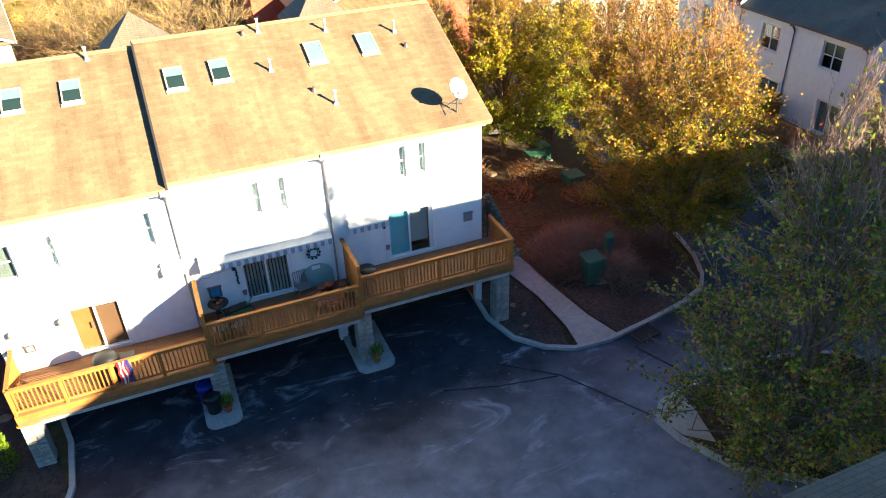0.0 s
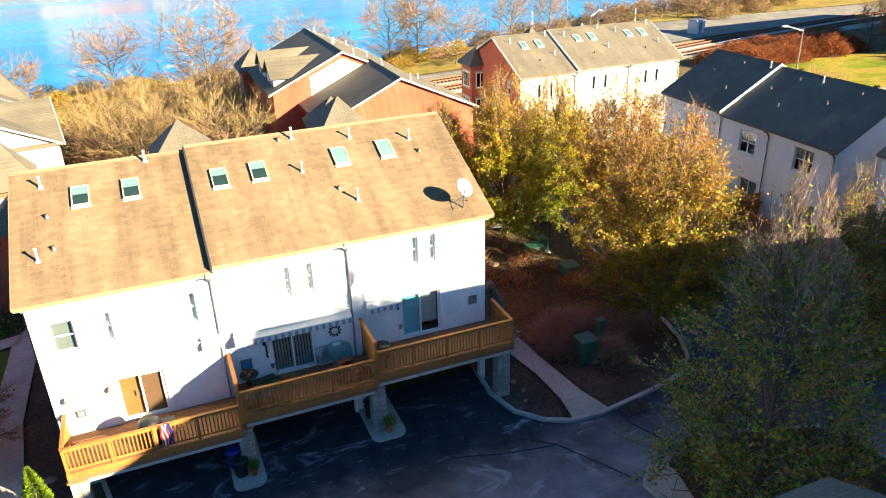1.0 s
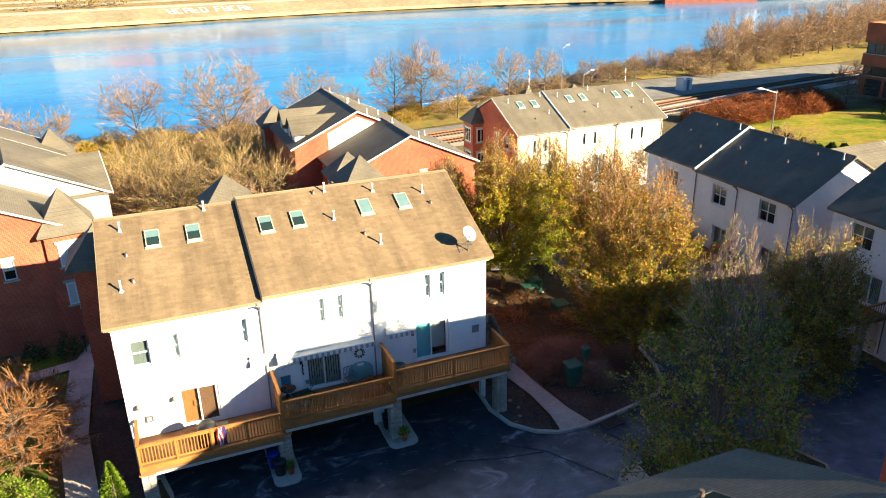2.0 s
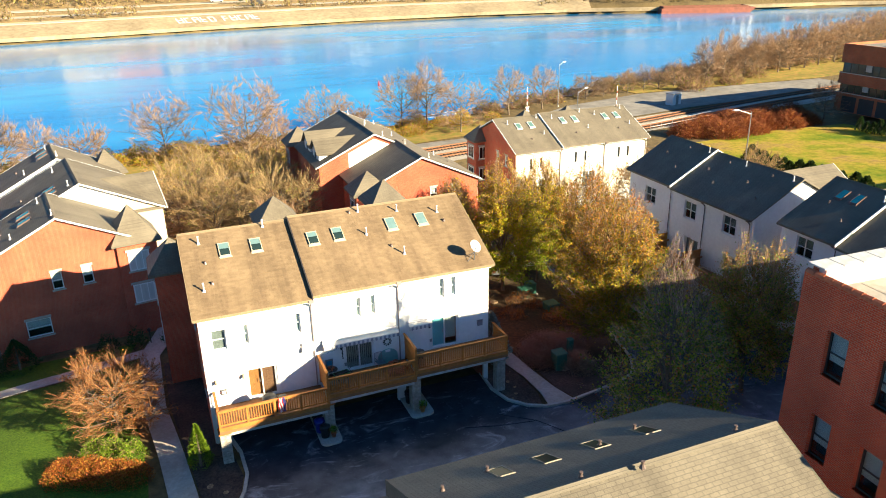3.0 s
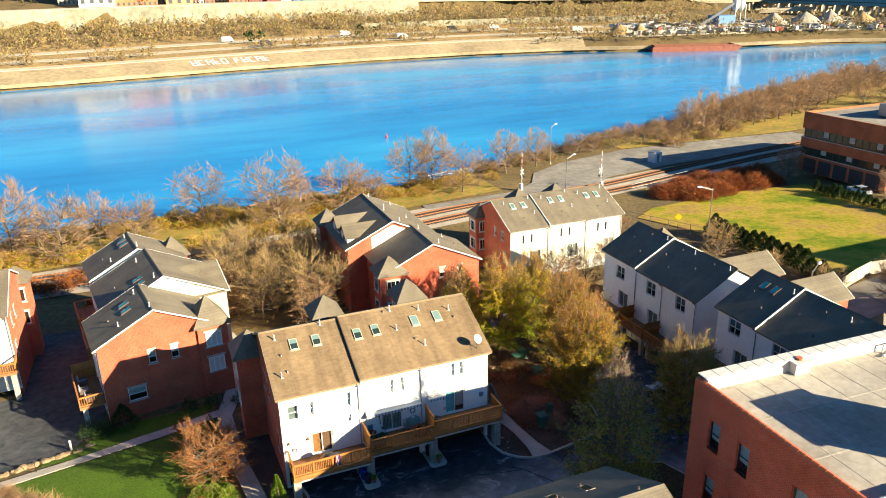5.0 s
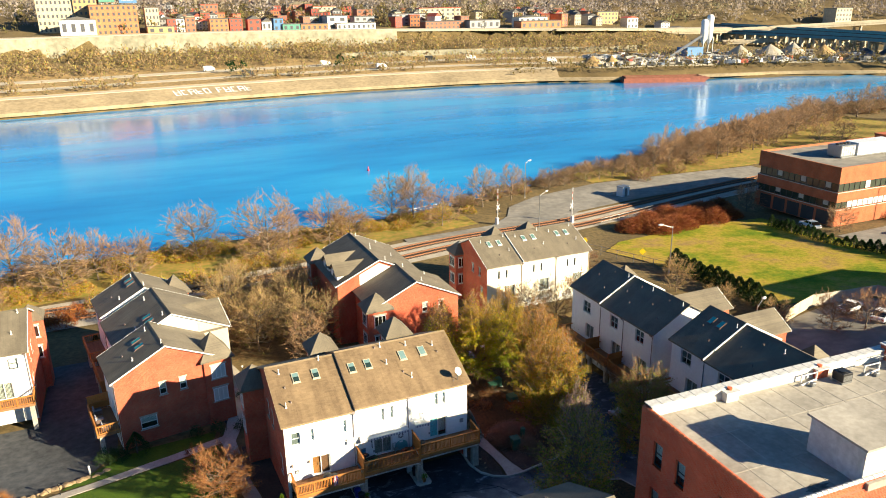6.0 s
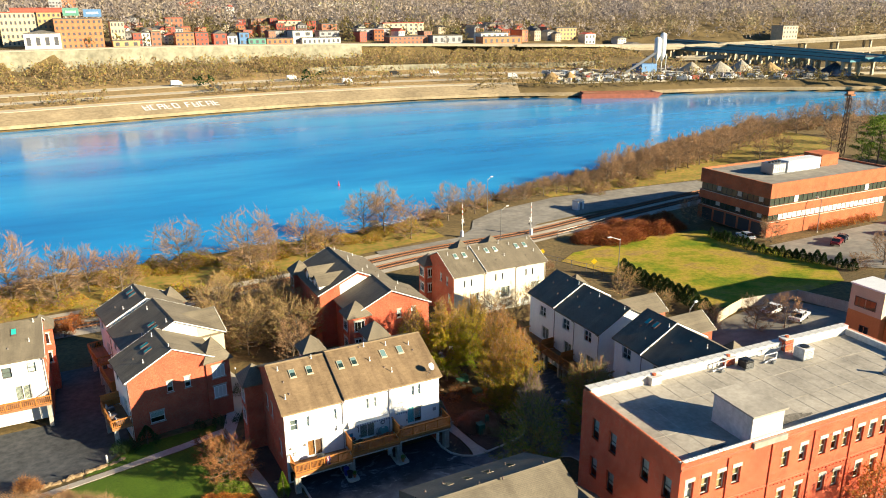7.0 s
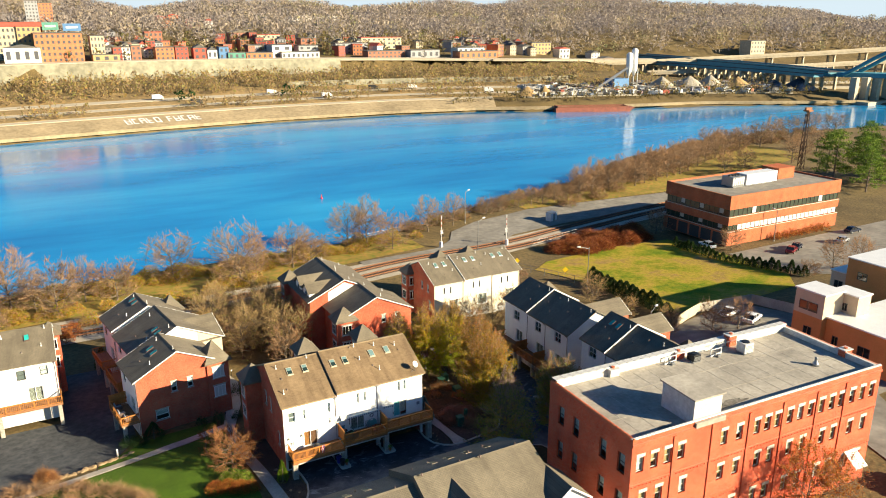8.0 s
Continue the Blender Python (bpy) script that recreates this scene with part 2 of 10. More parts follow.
M_FRAMEDARK = plain_mat("dark_window_frame", (0.05, 0.042, 0.04), 0.4)
M_GREYMETAL = plain_mat("grey_metal", (0.32, 0.33, 0.34), 0.4, 0.8)
M_WHITEMETAL = plain_mat("white_metal", (0.72, 0.72, 0.72), 0.35, 0.0)
M_BROWNMETAL = plain_mat("brown_downspout", (0.13, 0.09, 0.075), 0.45)
M_SPOUT = plain_mat("mauve_grey_downspout", (0.3, 0.25, 0.24), 0.45)
M_BLACK = plain_mat("black_plastic", (0.012, 0.012, 0.013), 0.45)
M_RUBBER = plain_mat("tyre_rubber", (0.015, 0.015, 0.015), 0.85)
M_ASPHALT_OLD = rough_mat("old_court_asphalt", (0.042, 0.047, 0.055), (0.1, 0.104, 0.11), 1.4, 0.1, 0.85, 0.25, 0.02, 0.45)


def asphalt_mat():
    """Near-black asphalt towards the houses, worn grey paving beyond, with tyre scuffs."""
    m, nt, b = nodes_of("court_asphalt")
    v = coords(nt)
    fine = noise_tex(nt, v, 30.0, 4.0)
    darker = ramp(nt, noise_tex(nt, v, 1.1, 7.0), [(0.3, (0.014, 0.018, 0.026)), (0.7, (0.042, 0.048, 0.06))])
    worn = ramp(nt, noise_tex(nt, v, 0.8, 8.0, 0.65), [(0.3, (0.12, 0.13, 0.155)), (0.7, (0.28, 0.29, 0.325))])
    s = nt.nodes.new("ShaderNodeSeparateXYZ")
    nt.links.new(v, s.inputs[0])
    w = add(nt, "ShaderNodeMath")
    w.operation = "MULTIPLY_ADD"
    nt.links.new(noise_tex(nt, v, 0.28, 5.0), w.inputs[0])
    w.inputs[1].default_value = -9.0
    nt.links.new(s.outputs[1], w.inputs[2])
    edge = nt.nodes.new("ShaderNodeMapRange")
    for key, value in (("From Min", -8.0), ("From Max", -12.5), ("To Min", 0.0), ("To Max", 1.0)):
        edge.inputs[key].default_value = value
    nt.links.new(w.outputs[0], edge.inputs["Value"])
    col = mix(nt, edge.outputs[0], darker, worn)
    sc = add(nt, "ShaderNodeTexNoise", Scale=0.42, Detail=9.0, Roughness=0.66, Distortion=1.8)
    nt.links.new(coords(nt, (0.7, 1.6, 1.0)), sc.inputs["Vector"])
    scuff = ramp(nt, sc.outputs["Fac"], [(0.56, (0.0,) * 3), (0.7, (0.8,) * 3)])
    col = mix(nt, scuff, col, (0.33, 0.36, 0.41))
    spots = ramp(nt, noise_tex(nt, v, 5.0, 3.0), [(0.68, (0.0,) * 3), (0.74, (0.6,) * 3)])
    col = mix(nt, spots, col, (0.3, 0.33, 0.36))
    col = mix(nt, 1.0, col, ramp(nt, fine, [(0.3, (0.8,) * 3), (0.7, (1.15,) * 3)]), "MULTIPLY")
    nt.links.new(col, b.inputs["Base Color"])
    b.inputs["Roughness"].default_value, b.inputs["Specular IOR Level"].default_value = 0.7, 0.4
    bump(nt, fine, b, 0.25, 0.01)
    return m


M_ASPHALT = asphalt_mat()
M_WEEDS = rough_mat("riverside_grass", (0.17, 0.18, 0.02), (0.38, 0.22, 0.055), 0.8, 0.12, 0.95, 0.8, 0.1, 0.35)
M_ROAD = rough_mat("old_road_asphalt", (0.2, 0.185, 0.16), (0.3, 0.275, 0.235), 0.7, 0.15, 0.9, 0.25, 0.02, 0.35)
M_CONCRETE = rough_mat("concrete", (0.4, 0.36, 0.3), (0.52, 0.47, 0.4), 5, 0.6, 0.9, 0.25, 0.01, 0.25)
M_KERB = rough_mat("kerb_concrete", (0.4, 0.38, 0.34), (0.52, 0.5, 0.45), 6, 0.8, 0.9, 0.2, 0.01, 0.25)
M_MULCH = rough_mat("mulch_and_leaves", (0.045, 0.032, 0.026), (0.13, 0.09, 0.066), 9, 0.5, 0.95, 0.8, 0.05, 0.45)
M_LEAFLITTER = rough_mat("leaf_litter_lawn", (0.026, 0.028, 0.011), (0.135, 0.072, 0.026), 5, 0.25, 0.95, 0.8, 0.05, 0.4)
M_LAWN = rough_mat("mown_lawn", (0.03, 0.08, 0.003), (0.105, 0.18, 0.007), 9, 0.35, 0.9, 0.8, 0.04, 0.3)


def field_mat():
    """Rough grass: green drifts, straw, bare worn patches, fine tufts."""
    m, nt, b = nodes_of("dry_field_grass")
    v = coords(nt)
    broad = noise_tex(nt, v, 0.11, 7.0, 0.74)
    col = ramp(nt, broad, [(0.36, (0.12, 0.18, 0.008)), (0.46, (0.25, 0.24, 0.016)), (0.54, (0.38, 0.27, 0.04)), (0.64, (0.3, 0.19, 0.07))])
    tuft = noise_tex(nt, v, 1.3, 8.0, 0.75)
    col = mix(nt, 1.0, col, ramp(nt, tuft, [(0.3, (0.55, 0.62, 0.45)), (0.55, (1.0, 1.0, 1.0)), (0.75, (1.25, 1.15, 1.0))]), "MULTIPLY")
    nt.links.new(col, b.inputs["Base Color"])
    b.inputs["Roughness"].default_value, b.inputs["Specular IOR Level"].default_value = 0.95, 0.15
    bump(nt, tuft, b, 0.9, 0.12)
    return m


M_FIELD = field_mat()
M_EARTH = rough_mat("dry_brush_ground", (0.1, 0.075, 0.03), (0.22, 0.15, 0.06), 1.6, 0.07, 0.95, 0.8, 0.15, 0.45)
M_BALLAST = rough_mat("rail_ballast", (0.33, 0.29, 0.23), (0.5, 0.44, 0.36), 7, 0.4, 0.95, 0.8, 0.06, 0.25)
M_RUST = rough_mat("rusty_rail", (0.2, 0.085, 0.04), (0.3, 0.13, 0.06), 8, 1, 0.7, 0.2, 0.01, 0.2)
M_TIE = rough_mat("rail_tie_wood", (0.07, 0.05, 0.04), (0.14, 0.1, 0.075), 6, 1, 0.9, 0.4, 0.02, 0.3)
M_BOULDER = rough_mat("tan_boulder", (0.24, 0.16, 0.085), (0.4, 0.29, 0.17), 5, 1.0, 0.9, 0.6, 0.05, 0.35)
M_BARK = rough_mat("grey_brown_bark", (0.12, 0.09, 0.065), (0.22, 0.17, 0.125), 12, 1.5, 0.9, 0.6, 0.03, 0.3)
M_TWIG = leaf_mat("bare_twigs", [(0.0, (0.2, 0.12, 0.07)), (0.6, (0.34, 0.22, 0.13)), (1.0, (0.46, 0.29, 0.16))], 0.8)
M_TWIG_PALE = leaf_mat("pale_twigs", [(0.0, (0.3, 0.19, 0.11)), (0.6, (0.45, 0.28, 0.16)), (1.0, (0.56, 0.34, 0.18))], 0.8)
M_TWIG_RED = leaf_mat("red_twigs", [(0.0, (0.16, 0.045, 0.02)), (0.6, (0.3, 0.09, 0.035)), (1.0, (0.4, 0.16, 0.06))], 0.8)
M_LEAF_PEAR = leaf_mat("autumn_pear_leaves", [(0.0, (0.12, 0.17, 0.008)), (0.35, (0.34, 0.29, 0.014)), (0.65, (0.5, 0.33, 0.02)), (0.9, (0.52, 0.25, 0.024)), (1.0, (0.48, 0.13, 0.025))], turn=(2.5, 11.5))
M_LEAF_YELLOW = leaf_mat("yellow_green_leaves", [(0.0, (0.18, 0.25, 0.008)), (0.5, (0.5, 0.46, 0.014)), (0.85, (0.62, 0.42, 0.02)), (1.0, (0.56, 0.26, 0.02))], turn=(2.0, 12.0))
M_LEAF_OLIVE = leaf_mat("sparse_olive_leaves", [(0.0, (0.07, 0.14, 0.014)), (0.45, (0.22, 0.3, 0.03)), (0.75, (0.46, 0.44, 0.05)), (0.9, (0.5, 0.3, 0.06)), (1.0, (0.55, 0.13, 0.04))])
M_LEAF_ORANGE = leaf_mat("orange_leaves", [(0.0, (0.3, 0.07, 0.015)), (0.5, (0.44, 0.15, 0.025)), (1.0, (0.45, 0.25, 0.04))])
M_LEAF_GREEN = leaf_mat("evergreen_foliage", [(0.0, (0.018, 0.045, 0.014)), (0.6, (0.04, 0.08, 0.022)), (1.0, (0.075, 0.12, 0.03))])
M_LEAF_LIME = leaf_mat("bright_green_foliage", [(0.0, (0.09, 0.17, 0.012)), (0.6, (0.18, 0.28, 0.02)), (1.0, (0.3, 0.38, 0.03))])
M_LEAF_BANK = leaf_mat("riverside_weeds", [(0.0, (0.16, 0.22, 0.012)), (0.35, (0.42, 0.38, 0.02)), (0.7, (0.5, 0.28, 0.03)), (1.0, (0.44, 0.13, 0.03))])
M_TWIG_OLIVE = leaf_mat("olive_brown_twigs", [(0.0, (0.27, 0.18, 0.08)), (0.6, (0.44, 0.3, 0.14)), (1.0, (0.56, 0.39, 0.19))], 0.8)
M_TWIG_DOME = leaf_mat("pinkish_shrub_twigs", [(0.0, (0.26, 0.17, 0.115)), (0.6, (0.39, 0.265, 0.185)), (1.0, (0.5, 0.35, 0.25))], 0.8)
M_TWIG_ROSE = leaf_mat("rose_brown_twigs", [(0.0, (0.25, 0.15, 0.09)), (0.6, (0.45, 0.28, 0.16)), (1.0, (0.62, 0.4, 0.23))], 0.8)
M_TWIG_MAUVE = leaf_mat("mauve_grey_twigs", [(0.0, (0.16, 0.11, 0.09)), (0.6, (0.36, 0.25, 0.21)), (1.0, (0.58, 0.4, 0.32))], 0.8)
M_TWIG_RUSSET = leaf_mat("russet_twigs", [(0.0, (0.2, 0.09, 0.04)), (0.6, (0.4, 0.19, 0.08)), (1.0, (0.52, 0.28, 0.12))], 0.8)
M_LEAF_PINE = leaf_mat("pine_needles", [(0.0, (0.04, 0.09, 0.015)), (0.6, (0.16, 0.26, 0.03)), (1.0, (0.32, 0.42, 0.05))])
M_LEAF_BLUE = leaf_mat("blue_spruce_needles", [(0.0, (0.12, 0.22, 0.2)), (0.6, (0.22, 0.36, 0.34)), (1.0, (0.34, 0.5, 0.47))])


def water_mat():
    m, nt, b = nodes_of("river_water")
    ripple = noise_tex(nt, coords(nt, (0.55, 1.5, 1.0)), 0.5, 7.0, 0.66)
    swell = noise_tex(nt, coords(nt, (0.35, 1.3, 1.0)), 0.016, 7.0, 0.62)
    # Blue base colour paints in the reflected sky; the water itself is dark.
    col = ramp(nt, swell, [(0.36, (0.01, 0.15, 0.38)), (0.5, (0.012, 0.23, 0.52)), (0.66, (0.026, 0.33, 0.62))])
    nt.links.new(col, b.inputs["Base Color"])
    nt.links.new(ramp(nt, swell, [(0.38, (0.09,) * 3), (0.62, (0.22,) * 3)]), b.inputs["Roughness"])
    b.inputs["IOR"].default_value = 1.33
    b.inputs["Specular IOR Level"].default_value = 1.0
    bump(nt, ripple, b, 0.22, 0.12)
    return m


M_WATER = water_mat()


# ---- building helpers ----
def part(name, bm, material, parent=None, label=""):
    """Links a bmesh as one mesh object under a thing or a part."""
    me = bpy.data.meshes.new(name)
    bm.to_mesh(me)
    bm.free()
    me.materials.append(material)
    ob = new(name, me)
    ob.parent = parent
    if label:
        tagged(ob, label)
    return ob


def thing(name, label, category, m=None, group="", kind=""):
    ob = new(name)
    ob.empty_display_size = 0.3
    ob.matrix_world = m if m is not None else Matrix()
    return tagged(ob, label, category, group, kind)


def pymesh(name, verts, faces, material, parent=None, label="", smooth=False):
    me = bpy.data.meshes.new(name)
    me.from_pydata([tuple(v) for v in verts], [], [tuple(f) for f in faces])
    me.materials.append(material)
    if smooth:
        me.polygons.foreach_set("use_smooth", [True] * len(me.polygons))
    me.update()
    ob = new(name, me)
    ob.parent = parent
    if label:
        tagged(ob, label)
    return ob


def shared(name, me, parent, m):
    """One more object on a mesh that alike pieces share."""
    ob = new(name, me)
    ob.parent = parent
    ob.matrix_basis = m
    return ob


def box(bm, x0, y0, z0, x1, y1, z1, bevel=0.0):
    vs = [bm.verts.new((x, y, z)) for x in (x0, x1) for y in (y0, y1) for z in (z0, z1)]
    fs = [bm.faces.new([vs[i] for i in f]) for f in ((0, 1, 3, 2), (4, 6, 7, 5), (0, 4, 5, 1), (2, 3, 7, 6), (0, 2, 6, 4), (1, 5, 7, 3))]
    if bevel:
        bmesh.ops.bevel(bm, geom=list({e for f in fs for e in f.edges}), offset=bevel, segments=1, affect="EDGES")
    return bm


def one_box(x0, y0, z0, x1, y1, z1, bevel=0.0):
    return box(bmesh.new(), x0, y0, z0, x1, y1, z1, bevel)


def tube(bm, p, q, r0, r1=None, n=8, caps=True):
    """A tapered round bar from p to q."""
    p, q = Vector(p), Vector(q)
    r1 = r0 if r1 is None else r1
    d = (q - p).normalized()
    a = d.orthogonal().normalized()
    b = d.cross(a)
    rings = []
    for c, r in ((p, r0), (q, r1)):
        rings.append([bm.verts.new(c + (a * math.cos(i * math.tau / n) + b * math.sin(i * math.tau / n)) * r) for i in range(n)])
    for i in range(n):
        j = (i + 1) % n
        bm.faces.new((rings[0][i], rings[0][j], rings[1][j], rings[1][i]))
    if caps:
        bm.faces.new(rings[0][::-1])
        bm.faces.new(rings[1])
    return bm


def lathe(profile, n=16):
    """A turned body from (radius, height) pairs."""
    bm = bmesh.new()
    rings = [[bm.verts.new((r * math.cos(i * math.tau / n), r * math.sin(i * math.tau / n), z)) for i in range(n)] for r, z in profile]
    for a, b in zip(rings, rings[1:]):
        for i in range(n):
            j = (i + 1) % n
            bm.faces.new((a[i], a[j], b[j], b[i]))
    bm.faces.new(rings[0][::-1])
    bm.faces.new(rings[-1])
    for f in bm.faces:
        f.smooth = True
    return bm


def poly(bm, *pts):
    return bm.faces.new([bm.verts.new(p) for p in pts])


def prism(bm, pts, y0, y1):
    """An outline in x and z, pushed from y0 to y1."""
    a = [bm.verts.new((x, y0, z)) for x, z in pts]
    b = [bm.verts.new((x, y1, z)) for x, z in pts]
    bm.faces.new(a)
    bm.faces.new(b[::-1])
    for i in range(len(pts)):
        j = (i + 1) % len(pts)
        bm.faces.new((a[j], a[i], b[i], b[j]))
    return bm


def wall_with_openings(w, h, openings, thick=0.25):
    """A wall in local x and z, its outer face at y = 0, with openings (x0, z0, x1, z1) cut through it."""
    bm = bmesh.new()
    xs = sorted({0.0, w, *(o[0] for o in openings), *(o[2] for o in openings)})
    zs = sorted({0.0, h, *(o[1] for o in openings), *(o[3] for o in openings)})
    grid = {}

    def v(x, y, z):
        return grid.setdefault((x, y, z), bm.verts.new((x, y, z)) if (x, y, z) not in grid else grid[(x, y, z)])

    def solid(x, z):
        return not any(o[0] < x < o[2] and o[1] < z < o[3] for o in openings)

    for x0, x1 in zip(xs, xs[1:]):
        for z0, z1 in zip(zs, zs[1:]):
            if solid((x0 + x1) / 2, (z0 + z1) / 2):
                bm.faces.new((v(x0, 0, z0), v(x1, 0, z0), v(x1, 0, z1), v(x0, 0, z1)))
                bm.faces.new((v(x0, thick, z0), v(x0, thick, z1), v(x1, thick, z1), v(x1, thick, z0)))
    for x0, z0, x1, z1 in openings:
        for a, b in (((x0, z0), (x1, z0)), ((x1, z0), (x1, z1)), ((x1, z1), (x0, z1)), ((x0, z1), (x0, z0))):
            poly(bm, (a[0], 0, a[1]), (a[0], thick, a[1]), (b[0], thick, b[1]), (b[0], 0, b[1]))
    for a, b in (((0, 0), (w, 0)), ((w, 0), (w, h)), ((w, h), (0, h)), ((0, h), (0, 0))):
        poly(bm, (a[0], thick, a[1]), (a[0], 0, a[1]), (b[0], 0, b[1]), (b[0], thick, b[1]))
    bmesh.ops.remove_doubles(bm, verts=bm.verts, dist=0.0005)
    return bm


def frame_bars(bm, w, h, bar, depth, y0=0.0):
    box(bm, 0, y0, 0, w, y0 + depth, bar)
    box(bm, 0, y0, h - bar, w, y0 + depth, h)
    box(bm, 0, y0, bar, bar, y0 + depth, h - bar)
    box(bm, w - bar, y0, bar, w, y0 + depth, h - bar)
    return bm


def window(parent, m, w, h, frame_m, inside_m=None, sashes=1, cross=True, lintel=None, sill=None, glass=None, inside_part=1.0, lintel_h=0.2):
    """A window set into an opening of a wall whose outer face is at local y = 0."""
    win = part("window", frame_bars(bmesh.new(), w, h, 0.07, 0.08, 0.06), frame_m, parent)
    win.matrix_basis = m
    step = w / sashes
    for i in range(sashes):
        bm = bmesh.new()
        if i:
            box(bm, i * step - 0.03, 0.065, 0.07, i * step + 0.03, 0.13, h - 0.07)
        if cross:
            box(bm, i * step + 0.07, 0.07, h * 0.49, (i + 1) * step - 0.07, 0.125, h * 0.49 + 0.05)
        if len(bm.verts):
            part("window_frame", bm, frame_m, win)
        else:
            bm.free()
        pane = part("pane", one_box(i * step + 0.06, 0.095, 0.06, (i + 1) * step - 0.06, 0.105, h - 0.06), glass or M_GLASS, win)
        pane.visible_shadow = False
    if inside_m is not None:
        part("blind", one_box(0.05, 0.16, h * (1 - inside_part) + 0.03, w - 0.05, 0.175, h - 0.04), inside_m, win)
    # Dark sheet behind the pane paints the room's shade.
    part("backing", one_box(-0.1, 0.6, -0.1, w + 0.1, 0.62, h + 0.1), M_UNLIT_SHADE, win)
    if lintel is not None:
        part("lintel", one_box(-0.06, -0.03 if lintel_h < 0.3 else -0.16, h, w + 0.06, 0.05, h + lintel_h, 0.008), lintel, win)
    if sill is not None:
        part("window_sill", one_box(-0.1, -0.07, -0.11, w + 0.1, 0.1, 0.0, 0.008), sill, win)
    return win


TERRAIN_STEPS = [(-300, 0.2), (2, 0.0), (20, -1.5), (45, -3.0), (62, -3.9), (85, -4.0)]
NEAR_SHORE = [(-600, 40), (-30, 90), (-13, 95.5), (42, 97), (60, 101), (93, 112), (133, 124), (177, 146), (250, 170), (330, 168), (460, 150), (1500, 20)]
FAR_SHORE = [(-900, 250), (-35, 314), (39, 326), (100, 332), (167, 330), (220, 320), (266, 298), (366, 278), (414, 252), (474, 226), (1500, -140)]
BANK = [(0, -6.2), (1.2, -3.0), (16, 0.6), (30, 1.2), (38, 2.0), (48, 2.0), (66, 3.0), (78, 3.0), (140, 9.5), (150, 10.0), (151, 16.0), (175, 16.5), (300, 27.0), (430, 38.0)]


def lerp_steps(steps, v):
    if v <= steps[0][0]:
        return steps[0][1]
    for (a, p), (b, q) in zip(steps, steps[1:]):
        if v <= b:
            return p + (q - p) * (v - a) / (b - a)
    return steps[-1][1]


def far_distance(x, y):
    """How far behind the far waterline a place lies; below zero on the water."""
    best, side = 1e9, -1
    for (ax, ay), (bx, by) in zip(FAR_SHORE, FAR_SHORE[1:]):
        dx, dy = bx - ax, by - ay
        t = min(1, max(0, ((x - ax) * dx + (y - ay) * dy) / (dx * dx + dy * dy)))
        px, py = x - ax - t * dx, y - ay - t * dy
        d = math.hypot(px, py)
        if d < best:
            best, side = d, 1 if dx * (y - ay) - dy * (x - ax) > 0 else -1
    return best * side


def smooth01(v):
    v = min(1, max(0, v))
    return v * v * (3 - 2 * v)


RIDGE = [(-40, 84), (0, 84), (4, 66), (7, 56), (11, 70), (18, 68), (21.7, 55), (25, 60), (28.5, 64), (31.6, 61), (35, 73), (41, 73), (44.5, 64), (50, 60), (54, 52), (56, 36), (58, 18), (62, 8), (100, 5)]


def crest(x, y):
    """How high the wooded ridge stands on the bearing of a place."""
    return lerp_steps(RIDGE, math.degrees(math.atan2(x + 18, y + 70)))


TOWN_RISE = [(-300, 5.5), (60, 5.3), (170, 4.0), (330, 1.5), (400, 0.0)]


def height(x, y):
    shore = lerp_steps(NEAR_SHORE, x)
    if y < shore + 12:
        z = lerp_steps(TERRAIN_STEPS, y)
        z -= 2.4 * smooth01((x - 20) / 18) * smooth01((30 - y) / 14) * smooth01((y + 22) / 14) * smooth01((78 - x) / 20)
        z -= 0.4 * smooth01((-9 - x) / 6) * smooth01((y - 9) / 7) * smooth01((30 - y) / 10)
        return z - 3.4 * smooth01((y - shore + 5) / 8)
    d = far_distance(x, y)
    if d < 0:
        return -8.0
    z = lerp_steps(BANK, d)
    z += lerp_steps(TOWN_RISE, x) * smooth01((d - 149.5) / 1.5) * (1 - smooth01((d - 350) / 300))
    z -= max(0.0, z - 4.0) * smooth01((x - 385) / 50) * smooth01((d - 80) / 10) * (1 - smooth01((d - 225) / 130))
    if d > 430:
        z = 38 + (crest(x, y) - 38) * smooth01((d - 430) / 420)
        z -= (z - 12) * smooth01((d - 1150) / 500)
    if d > 380:
        z += (noise.noise(Vector((x * 0.003, y * 0.003, 3.0))) * 6 + noise.noise(Vector((x * 0.008, y * 0.008, 8.0))) * 4) * smooth01((d - 380) / 300)
    return z


def drape(name, outline, lift, material, step=2.0, thick=0.0, label="", kind="structure", category=""):
    """A patch of ground with this outline, laid on the terrain."""
    bm = bmesh.new()
    f = bm.faces.new([bm.verts.new((x, y, 0)) for x, y in outline])
    if f.normal.z < 0:
        f.normal_flip()
    f.normal_update()
    if f.normal.z < 0:
        f.normal_flip()
    for axis in (0, 1):
        lo, hi = min(p[axis] for p in outline), max(p[axis] for p in outline)
        k = math.ceil(lo / step)
        while k * step < hi:
            co, no = [0, 0, 0], [0, 0, 0]
            co[axis], no[axis] = k * step, 1
            bmesh.ops.bisect_plane(bm, geom=bm.verts[:] + bm.edges[:] + bm.faces[:], plane_co=co, plane_no=no)
            k += 1
    for v in bm.verts:
        v.co.z = height(v.co.x, v.co.y) + lift
    if thick:
        ret = bmesh.ops.extrude_face_region(bm, geom=bm.faces[:])
        for v in [g for g in ret["geom"] if isinstance(g, bmesh.types.BMVert)]:
            v.co.z += thick
    bmesh.ops.recalc_face_normals(bm, faces=bm.faces)
    ob = part(name, bm, material)
    return tagged(ob, label, category or "ground", "", kind)


